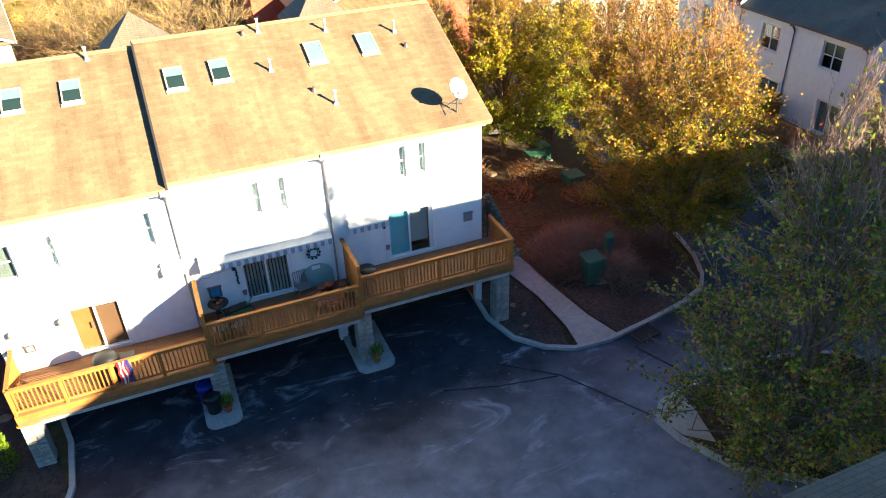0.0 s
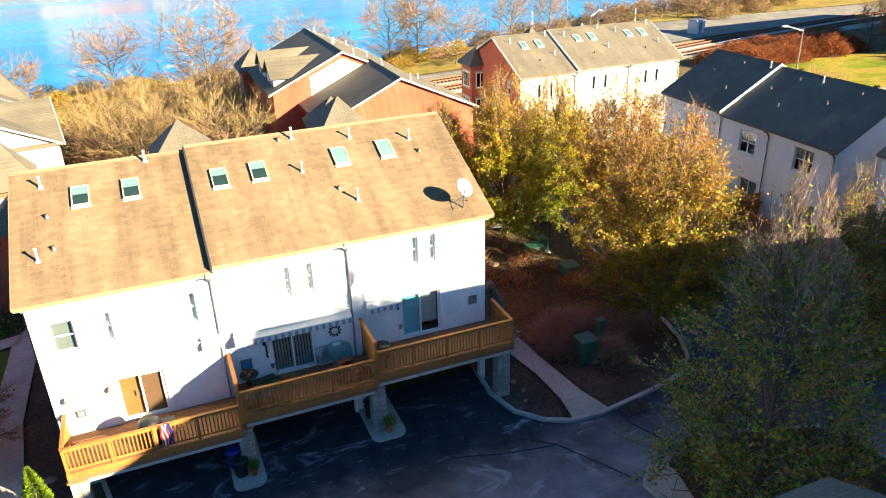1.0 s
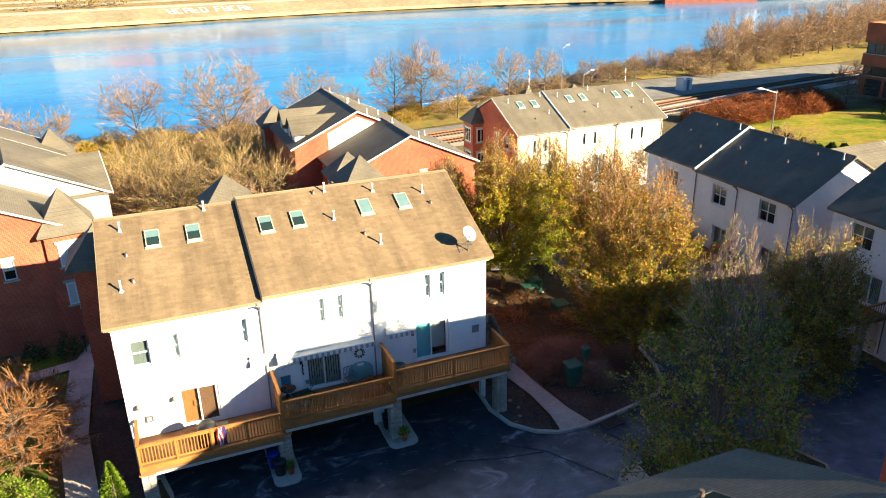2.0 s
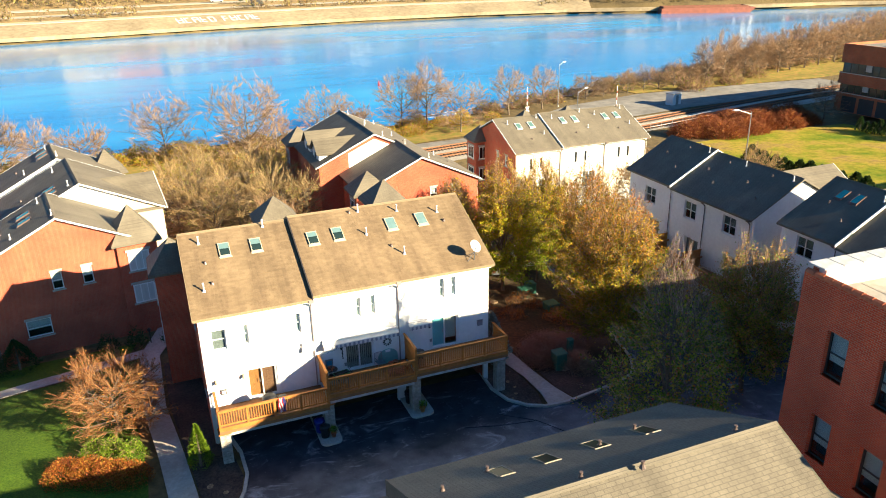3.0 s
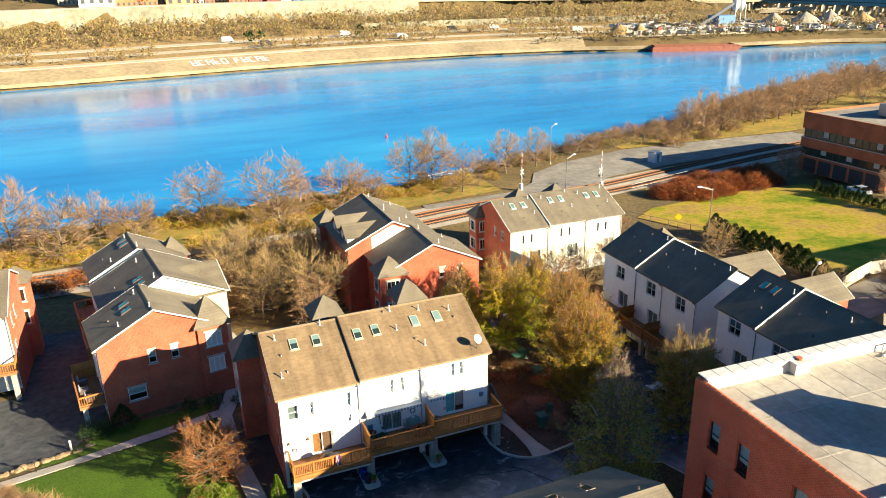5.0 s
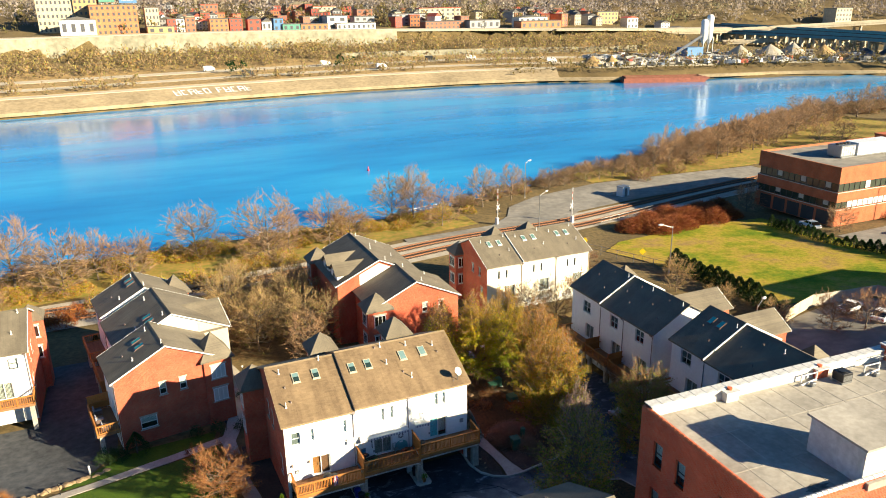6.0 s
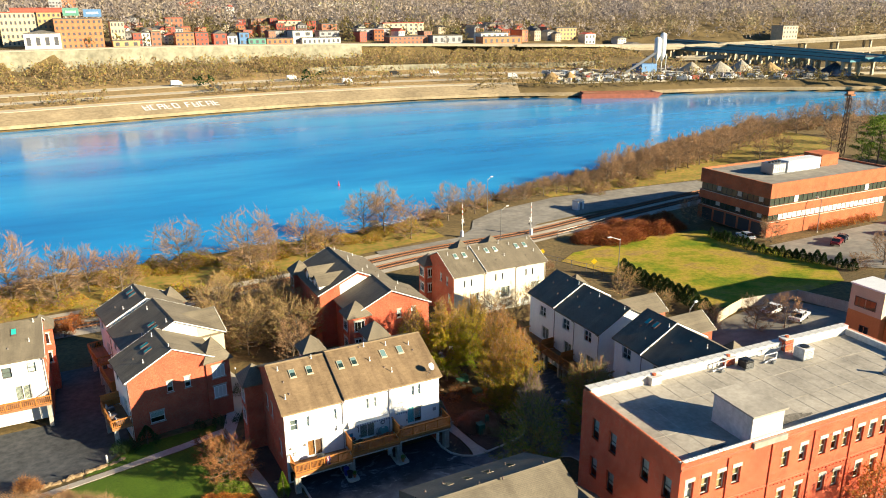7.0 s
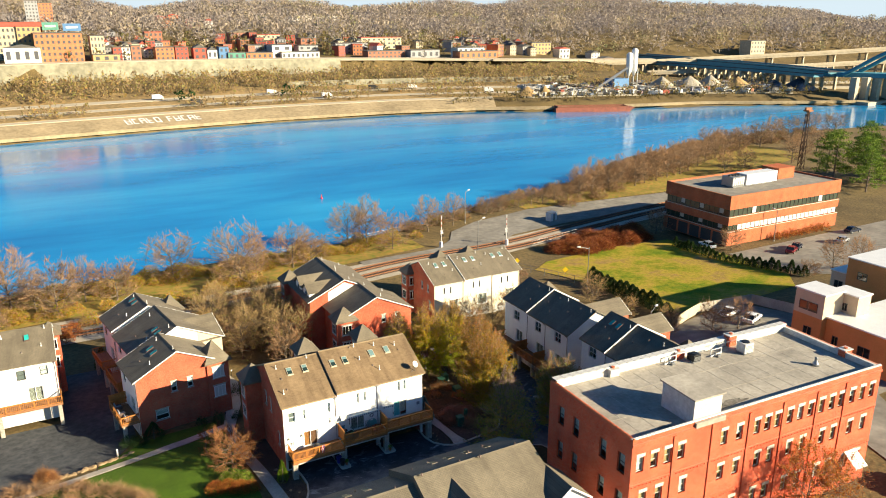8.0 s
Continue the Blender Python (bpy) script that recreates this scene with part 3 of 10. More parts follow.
def ribbon(name, path, width, lift, thick, material, label, category, kind="structure", ground=height):
    """A strip that follows a path over the ground: a kerb, a walk, a rail."""
    bm = bmesh.new()
    pts = []
    for (ax, ay), (bx, by) in zip(path, path[1:]):
        n = max(1, int(math.hypot(bx - ax, by - ay) / 1.5))
        pts += [(ax + (bx - ax) * i / n, ay + (by - ay) * i / n) for i in range(n)]
    pts.append(path[-1])
    rows = []
    for i, (x, y) in enumerate(pts):
        ax, ay = pts[max(0, i - 1)]
        bx, by = pts[min(len(pts) - 1, i + 1)]
        l = math.hypot(bx - ax, by - ay) or 1
        nx, ny = -(by - ay) / l * width / 2, (bx - ax) / l * width / 2
        row = []
        for sx, dz in ((-1, -0.1), (-1, thick), (1, thick), (1, -0.1)):
            px, py = x + nx * sx, y + ny * sx
            row.append(bm.verts.new((px, py, ground(px, py) + lift + dz)))
        rows.append(row)
    for a, b in zip(rows, rows[1:]):
        for k in range(3):
            bm.faces.new((a[k], b[k], b[k + 1], a[k + 1]))
    bm.faces.new(rows[0])
    bm.faces.new(rows[-1][::-1])
    bmesh.ops.recalc_face_normals(bm, faces=bm.faces)
    ob = part(name, bm, material)
    return tagged(ob, label, category, "", kind)


def axis_steps(parts):
    out = []
    for lo, hi, step in parts:
        n = int((hi - lo) / step)
        out += [lo + step * i for i in range(n)]
    return out + [parts[-1][1]]


def build_ground():
    xs = axis_steps([(-2600, -600, 200), (-600, -120, 40), (-120, -44, 8), (-44, 130, 2.0), (130, 320, 8), (320, 900, 20), (900, 3400, 125)])
    ys = axis_steps([(-900, -120, 60), (-120, -40, 10), (-40, 104, 2.0), (104, 180, 4), (180, 310, 13), (310, 360, 2.5), (360, 470, 5), (470, 500, 2), (500, 640, 8), (640, 1500, 40), (1500, 3600, 210)])
    verts = [(x, y, height(x, y) - 0.05) for y in ys for x in xs]
    w = len(xs)
    faces = [(j * w + i, j * w + i + 1, (j + 1) * w + i + 1, (j + 1) * w + i) for j in range(len(ys) - 1) for i in range(w - 1)]
    ob = pymesh("ground", verts, faces, M_EARTH, smooth=True)
    tagged(ob, "dry brown brush-covered earth sloping to a river and rising to hills", "ground", "", "structure")


build_ground()
bm = bmesh.new()
poly(bm, (-2600, -200, -5.5), (3400, -200, -5.5), (3400, 900, -5.5), (-2600, 900, -5.5))
tagged(part("water", bm, M_WATER), "wide blue river with a faintly rippled surface", "river", "", "structure")

KERB_E = [(16.9, 1.3), (16.75, -0.8), (17.1, -2.3), (17.95, -3.3), (18.9, -3.8), (20.3, -3.9), (22.5, -3.45), (24.6, -2.8), (26.2, -2.0), (27.1, -1.0), (27.9, 0.5), (28.9, 4), (30.5, 10), (32.5, 17), (33.5, 24)]
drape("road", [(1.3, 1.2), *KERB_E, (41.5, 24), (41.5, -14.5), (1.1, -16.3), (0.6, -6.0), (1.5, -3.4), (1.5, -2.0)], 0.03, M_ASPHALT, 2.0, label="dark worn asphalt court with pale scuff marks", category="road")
ribbon("kerb", KERB_E, 0.17, 0.03, 0.14, M_KERB, "pale concrete kerb round the planting bed", "kerb")
ribbon("kerb", [(1.2, 0.6), (1.55, -1.0), (1.6, -3.0), (1.25, -4.4), (0.3, -6.4), (-0.2, -9), (-0.2, -15.5)], 0.17, 0.03, 0.14, M_KERB, "pale concrete kerb along the court's edge", "kerb")
drape("planting_bed", [(17.0, 1.3), *KERB_E[1:], (34, 33), (18, 33), (17.2, 12)], 0.035, M_LEAFLITTER, 2.0, label="shaded lawn covered in fallen autumn leaves", category="lawn")
drape("mulch_bed", [(17.0, 1.2), (16.9, -0.8), (17.25, -2.2), (18.0, -3.15), (18.75, -3.6), (19.1, -2.4), (19.1, -0.6), (18.9, 1.4)], 0.07, M_MULCH, 1.0, label="dark mulch bed with a few stones", category="mulch")
drape("mulch_bed", [(21.0, -3.65), (22.5, -3.3), (24.6, -2.65), (26.1, -1.85), (27.0, -0.9), (27.7, 0.6), (28.2, 3.5), (25, 5.5), (21.3, 4.2), (20.4, 0.2), (20.5, -2.4)], 0.07, M_MULCH, 1.5, label="dark brown mulch bed under bare shrubs", category="mulch")
drape("pavement", [(19.05, -3.85), (20.75, -3.75), (20.35, -2.3), (20.05, 0.1), (19.85, 3.0), (18.9, 6.0), (17.9, 6.0), (18.7, 2.6), (19.2, -0.4), (19.25, -2.5)], 0.1, M_CONCRETE, 1.0, 0.05, "pale concrete walk curving to the kerb", category="walk")
drape("pavement", [(-2.0, -7.0), (-0.6, -7.0), (-1.3, 0.0), (-2.0, 6.0), (-2.1, 14.0), (0.2, 20.5), (1.6, 28.0), (0.4, 34.0), (-1.0, 34.0), (-0.6, 28), (-1.6, 21), (-3.4, 14.5), (-3.3, 6.0), (-2.6, 0.0)], 0.06, M_CONCRETE, 1.5, 0.05, "grey concrete walk beside the brick gable", category="walk")
drape("pavement", [(-3.0, 15.6), (-3.0, 14.4), (-8.5, 12.7), (-13.5, 11.9), (-22, 9.8), (-30, 8.6), (-30, 9.7), (-22, 11.0), (-13.5, 13.1), (-8.5, 14.0)], 0.06, M_CONCRETE, 1.5, 0.05, "pale concrete path across a lawn", category="walk")
drape("lawn", [(-3.0, 14.2), (-8.4, 12.6), (-13.5, 11.8), (-22, 9.7), (-30, 8.5), (-30, -12), (-3.5, -12), (-3.2, -1.0), (-3.8, 6.0)], 0.03, M_LAWN, 2.0, label="bright green mown lawn", category="lawn")
drape("lawn", [(-4.0, 15.6), (-8.5, 14.1), (-13.5, 13.2), (-17.8, 12.6), (-17.2, 13.8), (-15.4, 15.0), (-12.5, 16.8), (-3.6, 17.2)], 0.03, M_LAWN, 2.0, label="narrow green lawn below a brick gable", category="lawn")
drape("mulch_bed", [(-0.5, -7.0), (-1.2, 0.0), (-1.8, 6.0), (-1.9, 12.5), (0.4, 12.5), (0.4, 0.4), (1.1, -0.8), (1.4, -3.0), (1.1, -4.4), (0.2, -6.4), (-0.1, -7.0)], 0.05, M_MULCH, 1.5, label="dark mulch bed along the brick wall", category="mulch")
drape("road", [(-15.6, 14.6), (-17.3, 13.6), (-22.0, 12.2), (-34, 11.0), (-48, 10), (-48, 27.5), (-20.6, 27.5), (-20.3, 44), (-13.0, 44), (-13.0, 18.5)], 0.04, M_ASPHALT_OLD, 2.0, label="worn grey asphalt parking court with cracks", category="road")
# bare ground and gravel along the railway, the road over the crossing, the field
drape("gravel", [(-60, 59), (0, 58), (20, 61), (48, 65), (70, 66), (100, 71), (150, 77), (150, 84), (98, 80), (70, 76), (46, 76), (20, 72), (-60, 68)], 0.05, M_BALLAST, 4.0, label="pale ballast of a railway", category="gravel")
drape("road", [(40, 76.5), (60, 77.5), (66, 82), (70, 88.5), (80, 94), (100, 98.5), (120, 98), (150, 96), (150, 85), (100, 81.5), (82, 78.5), (76, 74), (72, 66), (68, 58), (64, 50), (58, 40), (56, 26), (58, 2), (66, -12), (61, -12), (54.5, 2), (53, 26), (54.5, 41), (60, 52), (63, 62), (64, 70), (60, 74.5), (40, 74.0)], 0.09, M_ROAD, 4.0, label="sun-bleached old asphalt road crossing the railway", category="road")
drape("meadow", [(70, 52), (76, 56), (96, 58), (112, 56), (112, 40), (110, 21), (104, 15), (88, 14), (75, 16.5), (74, 30), (72, 44)], 0.05, M_FIELD, 3.0, label="open field of patchy green and yellow grass", category="field")
drape("parking_lot", [(66, 12), (87, 13.5), (90, 2), (66, -2)], 0.06, M_ROAD, 3.0, label="grey asphalt parking lot behind a fence", category="parking lot")
drape("parking_lot", [(113, 20), (113, 38.5), (168, 39.5), (210, 40), (210, 12), (120, 12)], 0.06, M_ROAD, 4.0, label="pale asphalt parking lot beside offices", category="parking lot")
drape("road", [(-60, -36), (58, -36), (66, -12), (72, -10), (210, -2), (210, -14), (74, -20), (64, -36), (62, -60), (-60, -60)], 0.05, M_ROAD, 6.0, label="grey street in front of the brick building", category="road")
ISLAND = [(19.45, -8.0), (20.0, -7.45), (21.8, -7.1), (25.0, -6.7), (29.0, -7.2), (30.0, -9.5), (28.0, -12.0), (22.5, -12.2), (20.4, -10.6), (19.6, -9.0)]
drape("planting_bed", ISLAND, 0.1, M_LEAFLITTER, 1.0, 0.05, "leaf-covered bed round a street tree", category="planting bed")
ribbon("kerb", [*ISLAND, ISLAND[0]], 0.17, 0.03, 0.16, M_KERB, "tan concrete kerb round the tree island", "kerb")
drape("pavement", [(19.55, -8.05), (20.05, -7.55), (20.9, -7.4), (20.8, -8.3), (20.5, -9.6), (19.75, -8.95)], 0.13, M_CONCRETE, 0.6, 0.03, "tan concrete tip of the tree island", category="walk")
drape("verge", [(-70, 70), (-30, 70), (0, 73.5), (20, 73.5), (42, 77.5), (58, 80), (58, 97), (42, 94), (-13, 92), (-30, 87), (-70, 82)], 0.04, M_WEEDS, 3.0, label="rough yellow and orange grass on the river bank", category="grass")
drape("verge", [(100, 99.5), (150, 97), (200, 104), (250, 120), (250, 160), (177, 142), (133, 120), (100, 110)], 0.04, M_WEEDS, 5.0, label="rough grass on the wooded bank", category="grass")


# ---- town houses ----
SLOPE = 0.458


def siding(w, z0, z1, openings, lap=0.125):
    """Lapped boards across a wall, stopping at its openings."""
    verts, faces = [], []
    z = z0
    while z < z1 - 0.02:
        top = min(z + lap, z1)
        spans = [(0.0, w)]
        for a, b0, c, d in openings:
            if top > b0 - 0.06 and z < d + 0.06:
                cut = []
                for s, e in spans:
                    if a - 0.08 > s:
                        cut.append((s, min(e, a - 0.08)))
                    if c + 0.08 < e:
                        cut.append((max(s, c + 0.08), e))
                spans = [q for q in cut if q[1] > q[0]]
        for s, e in spans:
            k = len(verts)
            verts += [(s, -0.022, z), (e, -0.022, z), (e, -0.004, top), (s, -0.004, top), (s, -0.004, z), (e, -0.004, z)]
            faces += [(k, k + 1, k + 2, k + 3), (k + 4, k + 5, k + 1, k)]
        z = top
    return verts, faces


def roof_slab(x0, x1, eave, depth, over=0.38, thick=0.16, end0=0.22, end1=0.22):
    """A gable roof over x0..x1 with its ridge along x."""
    bm = bmesh.new()
    half = depth / 2
    rise = (half + over) * SLOPE
    ring = [(-over, eave), (half, eave + rise), (depth + over, eave), (depth + over, eave - thick), (half, eave + rise - thick), (-over, eave - thick)]
    a = [bm.verts.new((x0 - end0, y, z)) for y, z in ring]
    b = [bm.verts.new((x1 + end1, y, z)) for y, z in ring]
    bm.faces.new((a[0], a[1], a[4], a[5]))
    bm.faces.new((a[1], a[2], a[3], a[4]))
    bm.faces.new((b[0], b[5], b[4], b[1]))
    bm.faces.new((b[1], b[4], b[3], b[2]))
    for i in range(6):
        j = (i + 1) % 6
        bm.faces.new((a[i], b[i], b[j], a[j]))
    bmesh.ops.recalc_face_normals(bm, faces=bm.faces)
    return bm


def shingle_tabs(x0, x1, eave, depth, over=0.38, tab=0.33, course=0.155, both=False):
    """Overlapping shingle tabs on the rear slope of a roof."""
    rng = random.Random(5)
    verts, faces = [], []
    half = depth / 2
    run = (half + over) / math.cos(math.atan(SLOPE))
    cy, cz = math.cos(math.atan(SLOPE)), math.sin(math.atan(SLOPE))
    n = int(run / course)
    for r in range(n):
        s0, s1 = r * course, (r + 1) * course + 0.01
        x = x0 - 0.22 - (r % 2) * tab / 2
        while x < x1 + 0.2:
            xa, xb = max(x + 0.002, x0 - 0.22), min(x + tab - 0.002, x1 + 0.22)
            lift = 0.013 + rng.uniform(0, 0.005)
            if xb > xa + 0.03:
                k = len(verts)
                for s, h in ((s0, 0.004), (s0, lift), (s1, 0.008)):
                    y, z = -over + s * cy - h * cz, eave + s * cz + h * cy
                    verts += [(xa, y, z), (xb, y, z)]
                faces += [(k, k + 1, k + 3, k + 2), (k + 2, k + 3, k + 5, k + 4)]
            x += tab
    return verts, faces


def slope_pose(x, s_y, eave, over=0.38):
    """A pose on the rear slope at local x and y, its z square to the roof."""
    return Matrix.Translation((x, s_y, eave + (s_y + over) * SLOPE)) @ Matrix.Rotation(math.atan(SLOPE), 4, "X")


def skylight(parent, m, frame_m=None, pane_m=None, well=0.0):
    """A roof window; well: the share of its pane, from the top, under a pale panel painted as the lit side of a light
    well.
    """
    w, h = 0.62, 1.02
    rim = 0.035 if pane_m is M_SKYGLASS_GREEN else 0.1
    bm = bmesh.new()
    box(bm, -w / 2, -h / 2, 0.0, w / 2, -h / 2 + 0.045, rim)
    box(bm, -w / 2, h / 2 - 0.045, 0.0, w / 2, h / 2, rim)
    box(bm, -w / 2, -h / 2 + 0.045, 0.0, -w / 2 + 0.045, h / 2 - 0.045, rim)
    box(bm, w / 2 - 0.045, -h / 2 + 0.045, 0.0, w / 2, h / 2 - 0.045, rim)
    box(bm, -w / 2 - 0.04, -h / 2 - 0.12, 0.0, w / 2 + 0.04, -h / 2, rim * 0.45)
    sk = part("skylight", bm, frame_m or M_TRIM, parent)
    sk.matrix_basis = m
    part("pane", one_box(-w / 2 + 0.045, -h / 2 + 0.045, 0.005, w / 2 - 0.045, h / 2 - 0.045, rim - 0.015), pane_m or (M_SKYGLASS if frame_m is M_BROWNMETAL else M_SKYGLASS_DARK), sk, "green-tinted skylight pane")
    # No shaft is cut: a pale panel on the pane paints its sunlit side.
    if well:
        part("well_lining", one_box(-w / 2 + 0.05, h / 2 - 0.05 - (h - 0.1) * well, 0.08, w / 2 - 0.05, h / 2 - 0.05, 0.09), M_WELL_LIGHT, sk, "pale panel on the pane painted as a sunlit light well")
    return sk


def vent(parent, m, tall=0.42, material=None):
    bm = tube(bmesh.new(), (0, 0, -0.1), (0, 0, tall), 0.042, n=8)
    tube(bm, (0, 0, -0.02), (0, 0, 0.1), 0.11, 0.055, 8)
    tube(bm, (0, 0, tall), (0, 0, tall + 0.05), 0.06, n=8)
    v = part("vent_pipe", bm, material or M_WHITEMETAL, parent)
    v.matrix_basis = Matrix.Translation(m.translation)
    return v


def sliding_door(parent, m, w, h, blind):
    d = part("sliding_door", frame_bars(bmesh.new(), w, h, 0.07, 0.14, 0.02), M_TRIM, parent)
    d.matrix_basis = m
    for i, y in ((0, 0.1), (1, 0.06)):
        leaf = part("door_leaf", frame_bars(bmesh.new(), w / 2 - 0.03, h - 0.14, 0.06, 0.035), M_TRIM, d)
        leaf.matrix_basis = Matrix.Translation((0.07 + i * (w / 2 - 0.1), y, 0.07))
        pane = part("pane", one_box(0.05, 0.012, 0.05, w / 2 - 0.08, 0.022, h - 0.19), M_GLASS, leaf)
        pane.visible_shadow = False
    part("handle", one_box(w / 2 - 0.16, 0.03, 0.95, w / 2 - 0.12, 0.06, 1.2, 0.006), M_GREYMETAL, d, "grey door handle")
    rng = random.Random(int(w * 100))
    if blind is M_BLIND:
        k = 0.1
        while k < w - 0.1:
            part("blind", one_box(k, 0.2, 0.06, k + 0.075, 0.21 + rng.uniform(0, 0.03), h - 0.1), blind, d)
            k += 0.115
    else:
        part("curtain", one_box(0.08, 0.2, 0.06, w * (0.55 if blind is M_BLUECURTAIN else 0.5), 0.225, h - 0.1), blind, d)
        if blind is M_BLUECURTAIN:
            part("curtain", one_box(w * 0.55, 0.3, 0.4, w - 0.08, 0.32, h - 0.1), M_CURTAIN, d)
        else:
            part("insect_screen", one_box(w * 0.5, 0.17, 0.07, w - 0.08, 0.176, h - 0.09), M_SCREEN, d, "brown insect screen")
    # Dark sheet in place of the shaded room behind the door.
    part("backing", one_box(-0.1, 1.2, -0.1, w + 0.1, 1.22, h + 0.1), M_UNLIT_SHADE, d)
    return d


def garage_door(parent, m, w, h):
    g = part("garage_door", one_box(0, 0.1, 0, w, 0.16, h), M_GARAGE, parent)
    g.matrix_basis = m
    for i in range(4):
        for k in range(4):
            part("panel", one_box(k * w / 4 + 0.08, 0.085, i * h / 4 + 0.07, (k + 1) * w / 4 - 0.08, 0.1, (i + 1) * h / 4 - 0.07, 0.005), M_GARAGE, g)
    return g


def gable_wall(parent, x, depth, top_eave, base, material, openings, outward, name="wall"):
    """An end wall with its gable, at local x, facing outward (-1 or 1) along x."""
    bm = wall_with_openings(depth, top_eave - base, [(a, b - base, c, d - base) for a, b, c, d in openings])
    half, rise = depth / 2, (depth / 2) * SLOPE
    prism(bm, [(0, top_eave - base), (depth, top_eave - base), (half, top_eave - base + rise)], 0.0, 0.25)
    bmesh.ops.remove_doubles(bm, verts=bm.verts, dist=0.0005)
    ob = part(name, bm, material, parent)
    turn = Matrix.Rotation(radians(-90 if outward < 0 else 90), 4, "Z")
    ob.matrix_basis = Matrix.Translation((x + 0.004 * outward, depth - 0.004 if outward < 0 else 0.004, base)) @ turn @ Matrix.Diagonal(((depth - 0.008) / depth, 1, 1, 1))
    return ob


def tower(parent, x0, y0, x1, y1, base, eave, brick, roof, win_m=None, faces=("-x", "-y"), rise=None):
    """A square bay with its own pointed roof."""
    part("bay", one_box(x0, y0, base, x1, y1, eave), brick, parent)
    bm = bmesh.new()
    o, cx, cy, top = 0.35, (x0 + x1) / 2, (y0 + y1) / 2, eave + (rise or 0.95 * (x1 - x0) / 2 + 0.5)
    c = [bm.verts.new(p) for p in ((x0 - o, y0 - o, eave), (x1 + o, y0 - o, eave), (x1 + o, y1 + o, eave), (x0 - o, y1 + o, eave))]
    d = [bm.verts.new((v.co.x, v.co.y, eave - 0.16)) for v in c]
    apex = bm.verts.new((cx, cy, top))
    for i in range(4):
        j = (i + 1) % 4
        bm.faces.new((c[i], c[j], apex))
        bm.faces.new((d[i], d[j], c[j], c[i]))
    bm.faces.new(d[::-1])
    part("bay_roof", bm, roof, parent)
    w = 1.5
    for f in faces:
        for z in (eave - 2.25, eave - 4.85):
            if f[1] == "x":
                m = Matrix.Translation((x0 if f[0] == "-" else x1, cy + (w / 2 if f[0] == "-" else -w / 2), z)) @ Matrix.Rotation(radians(-90 if f[0] == "-" else 90), 4, "Z")
            else:
                m = Matrix.Translation((cx + (-w / 2 if f[0] == "-" else w / 2), y0 if f[0] == "-" else y1, z)) @ Matrix.Rotation(radians(0 if f[0] == "-" else 180), 4, "Z")
            win = part("window", frame_bars(bmesh.new(), w, 1.5, 0.09, 0.07, -0.06), M_TRIM, parent)
            win.matrix_basis = m
            for k in (1, 2):
                part("window_frame", one_box(w * k / 3 - 0.03, -0.055, 0.09, w * k / 3 + 0.03, 0.0, 1.41), M_TRIM, win)
            for k in range(3):
                part("pane", one_box(w * k / 3 + 0.03, -0.035, 0.08, w * (k + 1) / 3 - 0.03, -0.02, 1.42), win_m or M_DARKGLASS, win)
            part("lintel", one_box(-0.12, -0.07, 1.5, w + 0.12, -0.003, 1.68), M_CONCRETE, win)
            part("window_sill", one_box(-0.12, -0.1, -0.12, w + 0.12, -0.003, 0), M_CONCRETE, win)


def dormer(house, cx, w, depth, eave, drop=0.0):
    """A gabled dormer on the front slope, its face near the front wall."""
    z0, z1, rise, y0, y1 = eave - 0.1 - drop, eave + 1.35 - drop, 1.05, depth * (0.62 if drop else 0.56), depth - 0.35
    part("dormer", prism(bmesh.new(), [(cx - w / 2, z0), (cx + w / 2, z0), (cx + w / 2, z1), (cx, z1 + rise), (cx - w / 2, z1)], y0, y1), M_SIDING, house, "white-sided gabled dormer")
    for s in (-1, 1):
        o = w / 2 + 0.25
        bm = prism(bmesh.new(), [(cx, z1 + rise + 0.03), (cx + s * o, z1 + rise + 0.03 - o * rise / (w / 2)), (cx + s * o, z1 + rise + 0.17 - o * rise / (w / 2)), (cx, z1 + rise + 0.17)], y0 - 0.6, y1 + 0.28)
        bmesh.ops.recalc_face_normals(bm, faces=bm.faces)
        part("dormer_roof", bm, M_ROOF_GREY, house)
    win = part("window", frame_bars(bmesh.new(), 0.9, 1.1, 0.08, 0.06, -0.05), M_TRIM, house)
    win.matrix_basis = Matrix.Translation((cx + 0.45, y1, z0 + 0.3)) @ Matrix.Rotation(math.pi, 4, "Z")
    part("pane", one_box(0.08, -0.03, 0.08, 0.82, -0.015, 1.02), M_DARKGLASS, win)


def cross_gable(house, cx, hw, ridge, rise, y0, y1, wall_m, roof_m, base=0.0):
    """A gabled wing across the main roof: its ridge runs along local y from y0 to its front at y1."""
    z1 = ridge - rise
    bm = prism(bmesh.new(), [(cx - hw, base), (cx + hw, base), (cx + hw, z1), (cx, ridge - 0.12), (cx - hw, z1)], y0 + 0.5, y1)
    bmesh.ops.recalc_face_normals(bm, faces=bm.faces)
    part("wing_wall", bm, wall_m, house)
    for s in (-1, 1):
        o = hw + 0.3
        low = ridge - o * rise / hw
        bm = prism(bmesh.new(), [(cx, ridge), (cx + s * o, low), (cx + s * o, low + 0.14), (cx, ridge + 0.14)], y0, y1 + 0.3)
        bmesh.ops.recalc_face_normals(bm, faces=bm.faces)
        part("wing_roof", bm, roof_m, house)
        bm = prism(bmesh.new(), [(cx, ridge - 0.04), (cx + s * o, low - 0.04), (cx + s * o, low + 0.15), (cx, ridge + 0.15)], y1 + 0.3, y1 + 0.34)
        bmesh.ops.recalc_face_normals(bm, faces=bm.faces)
        part("verge_board", bm, M_TRIM, house)


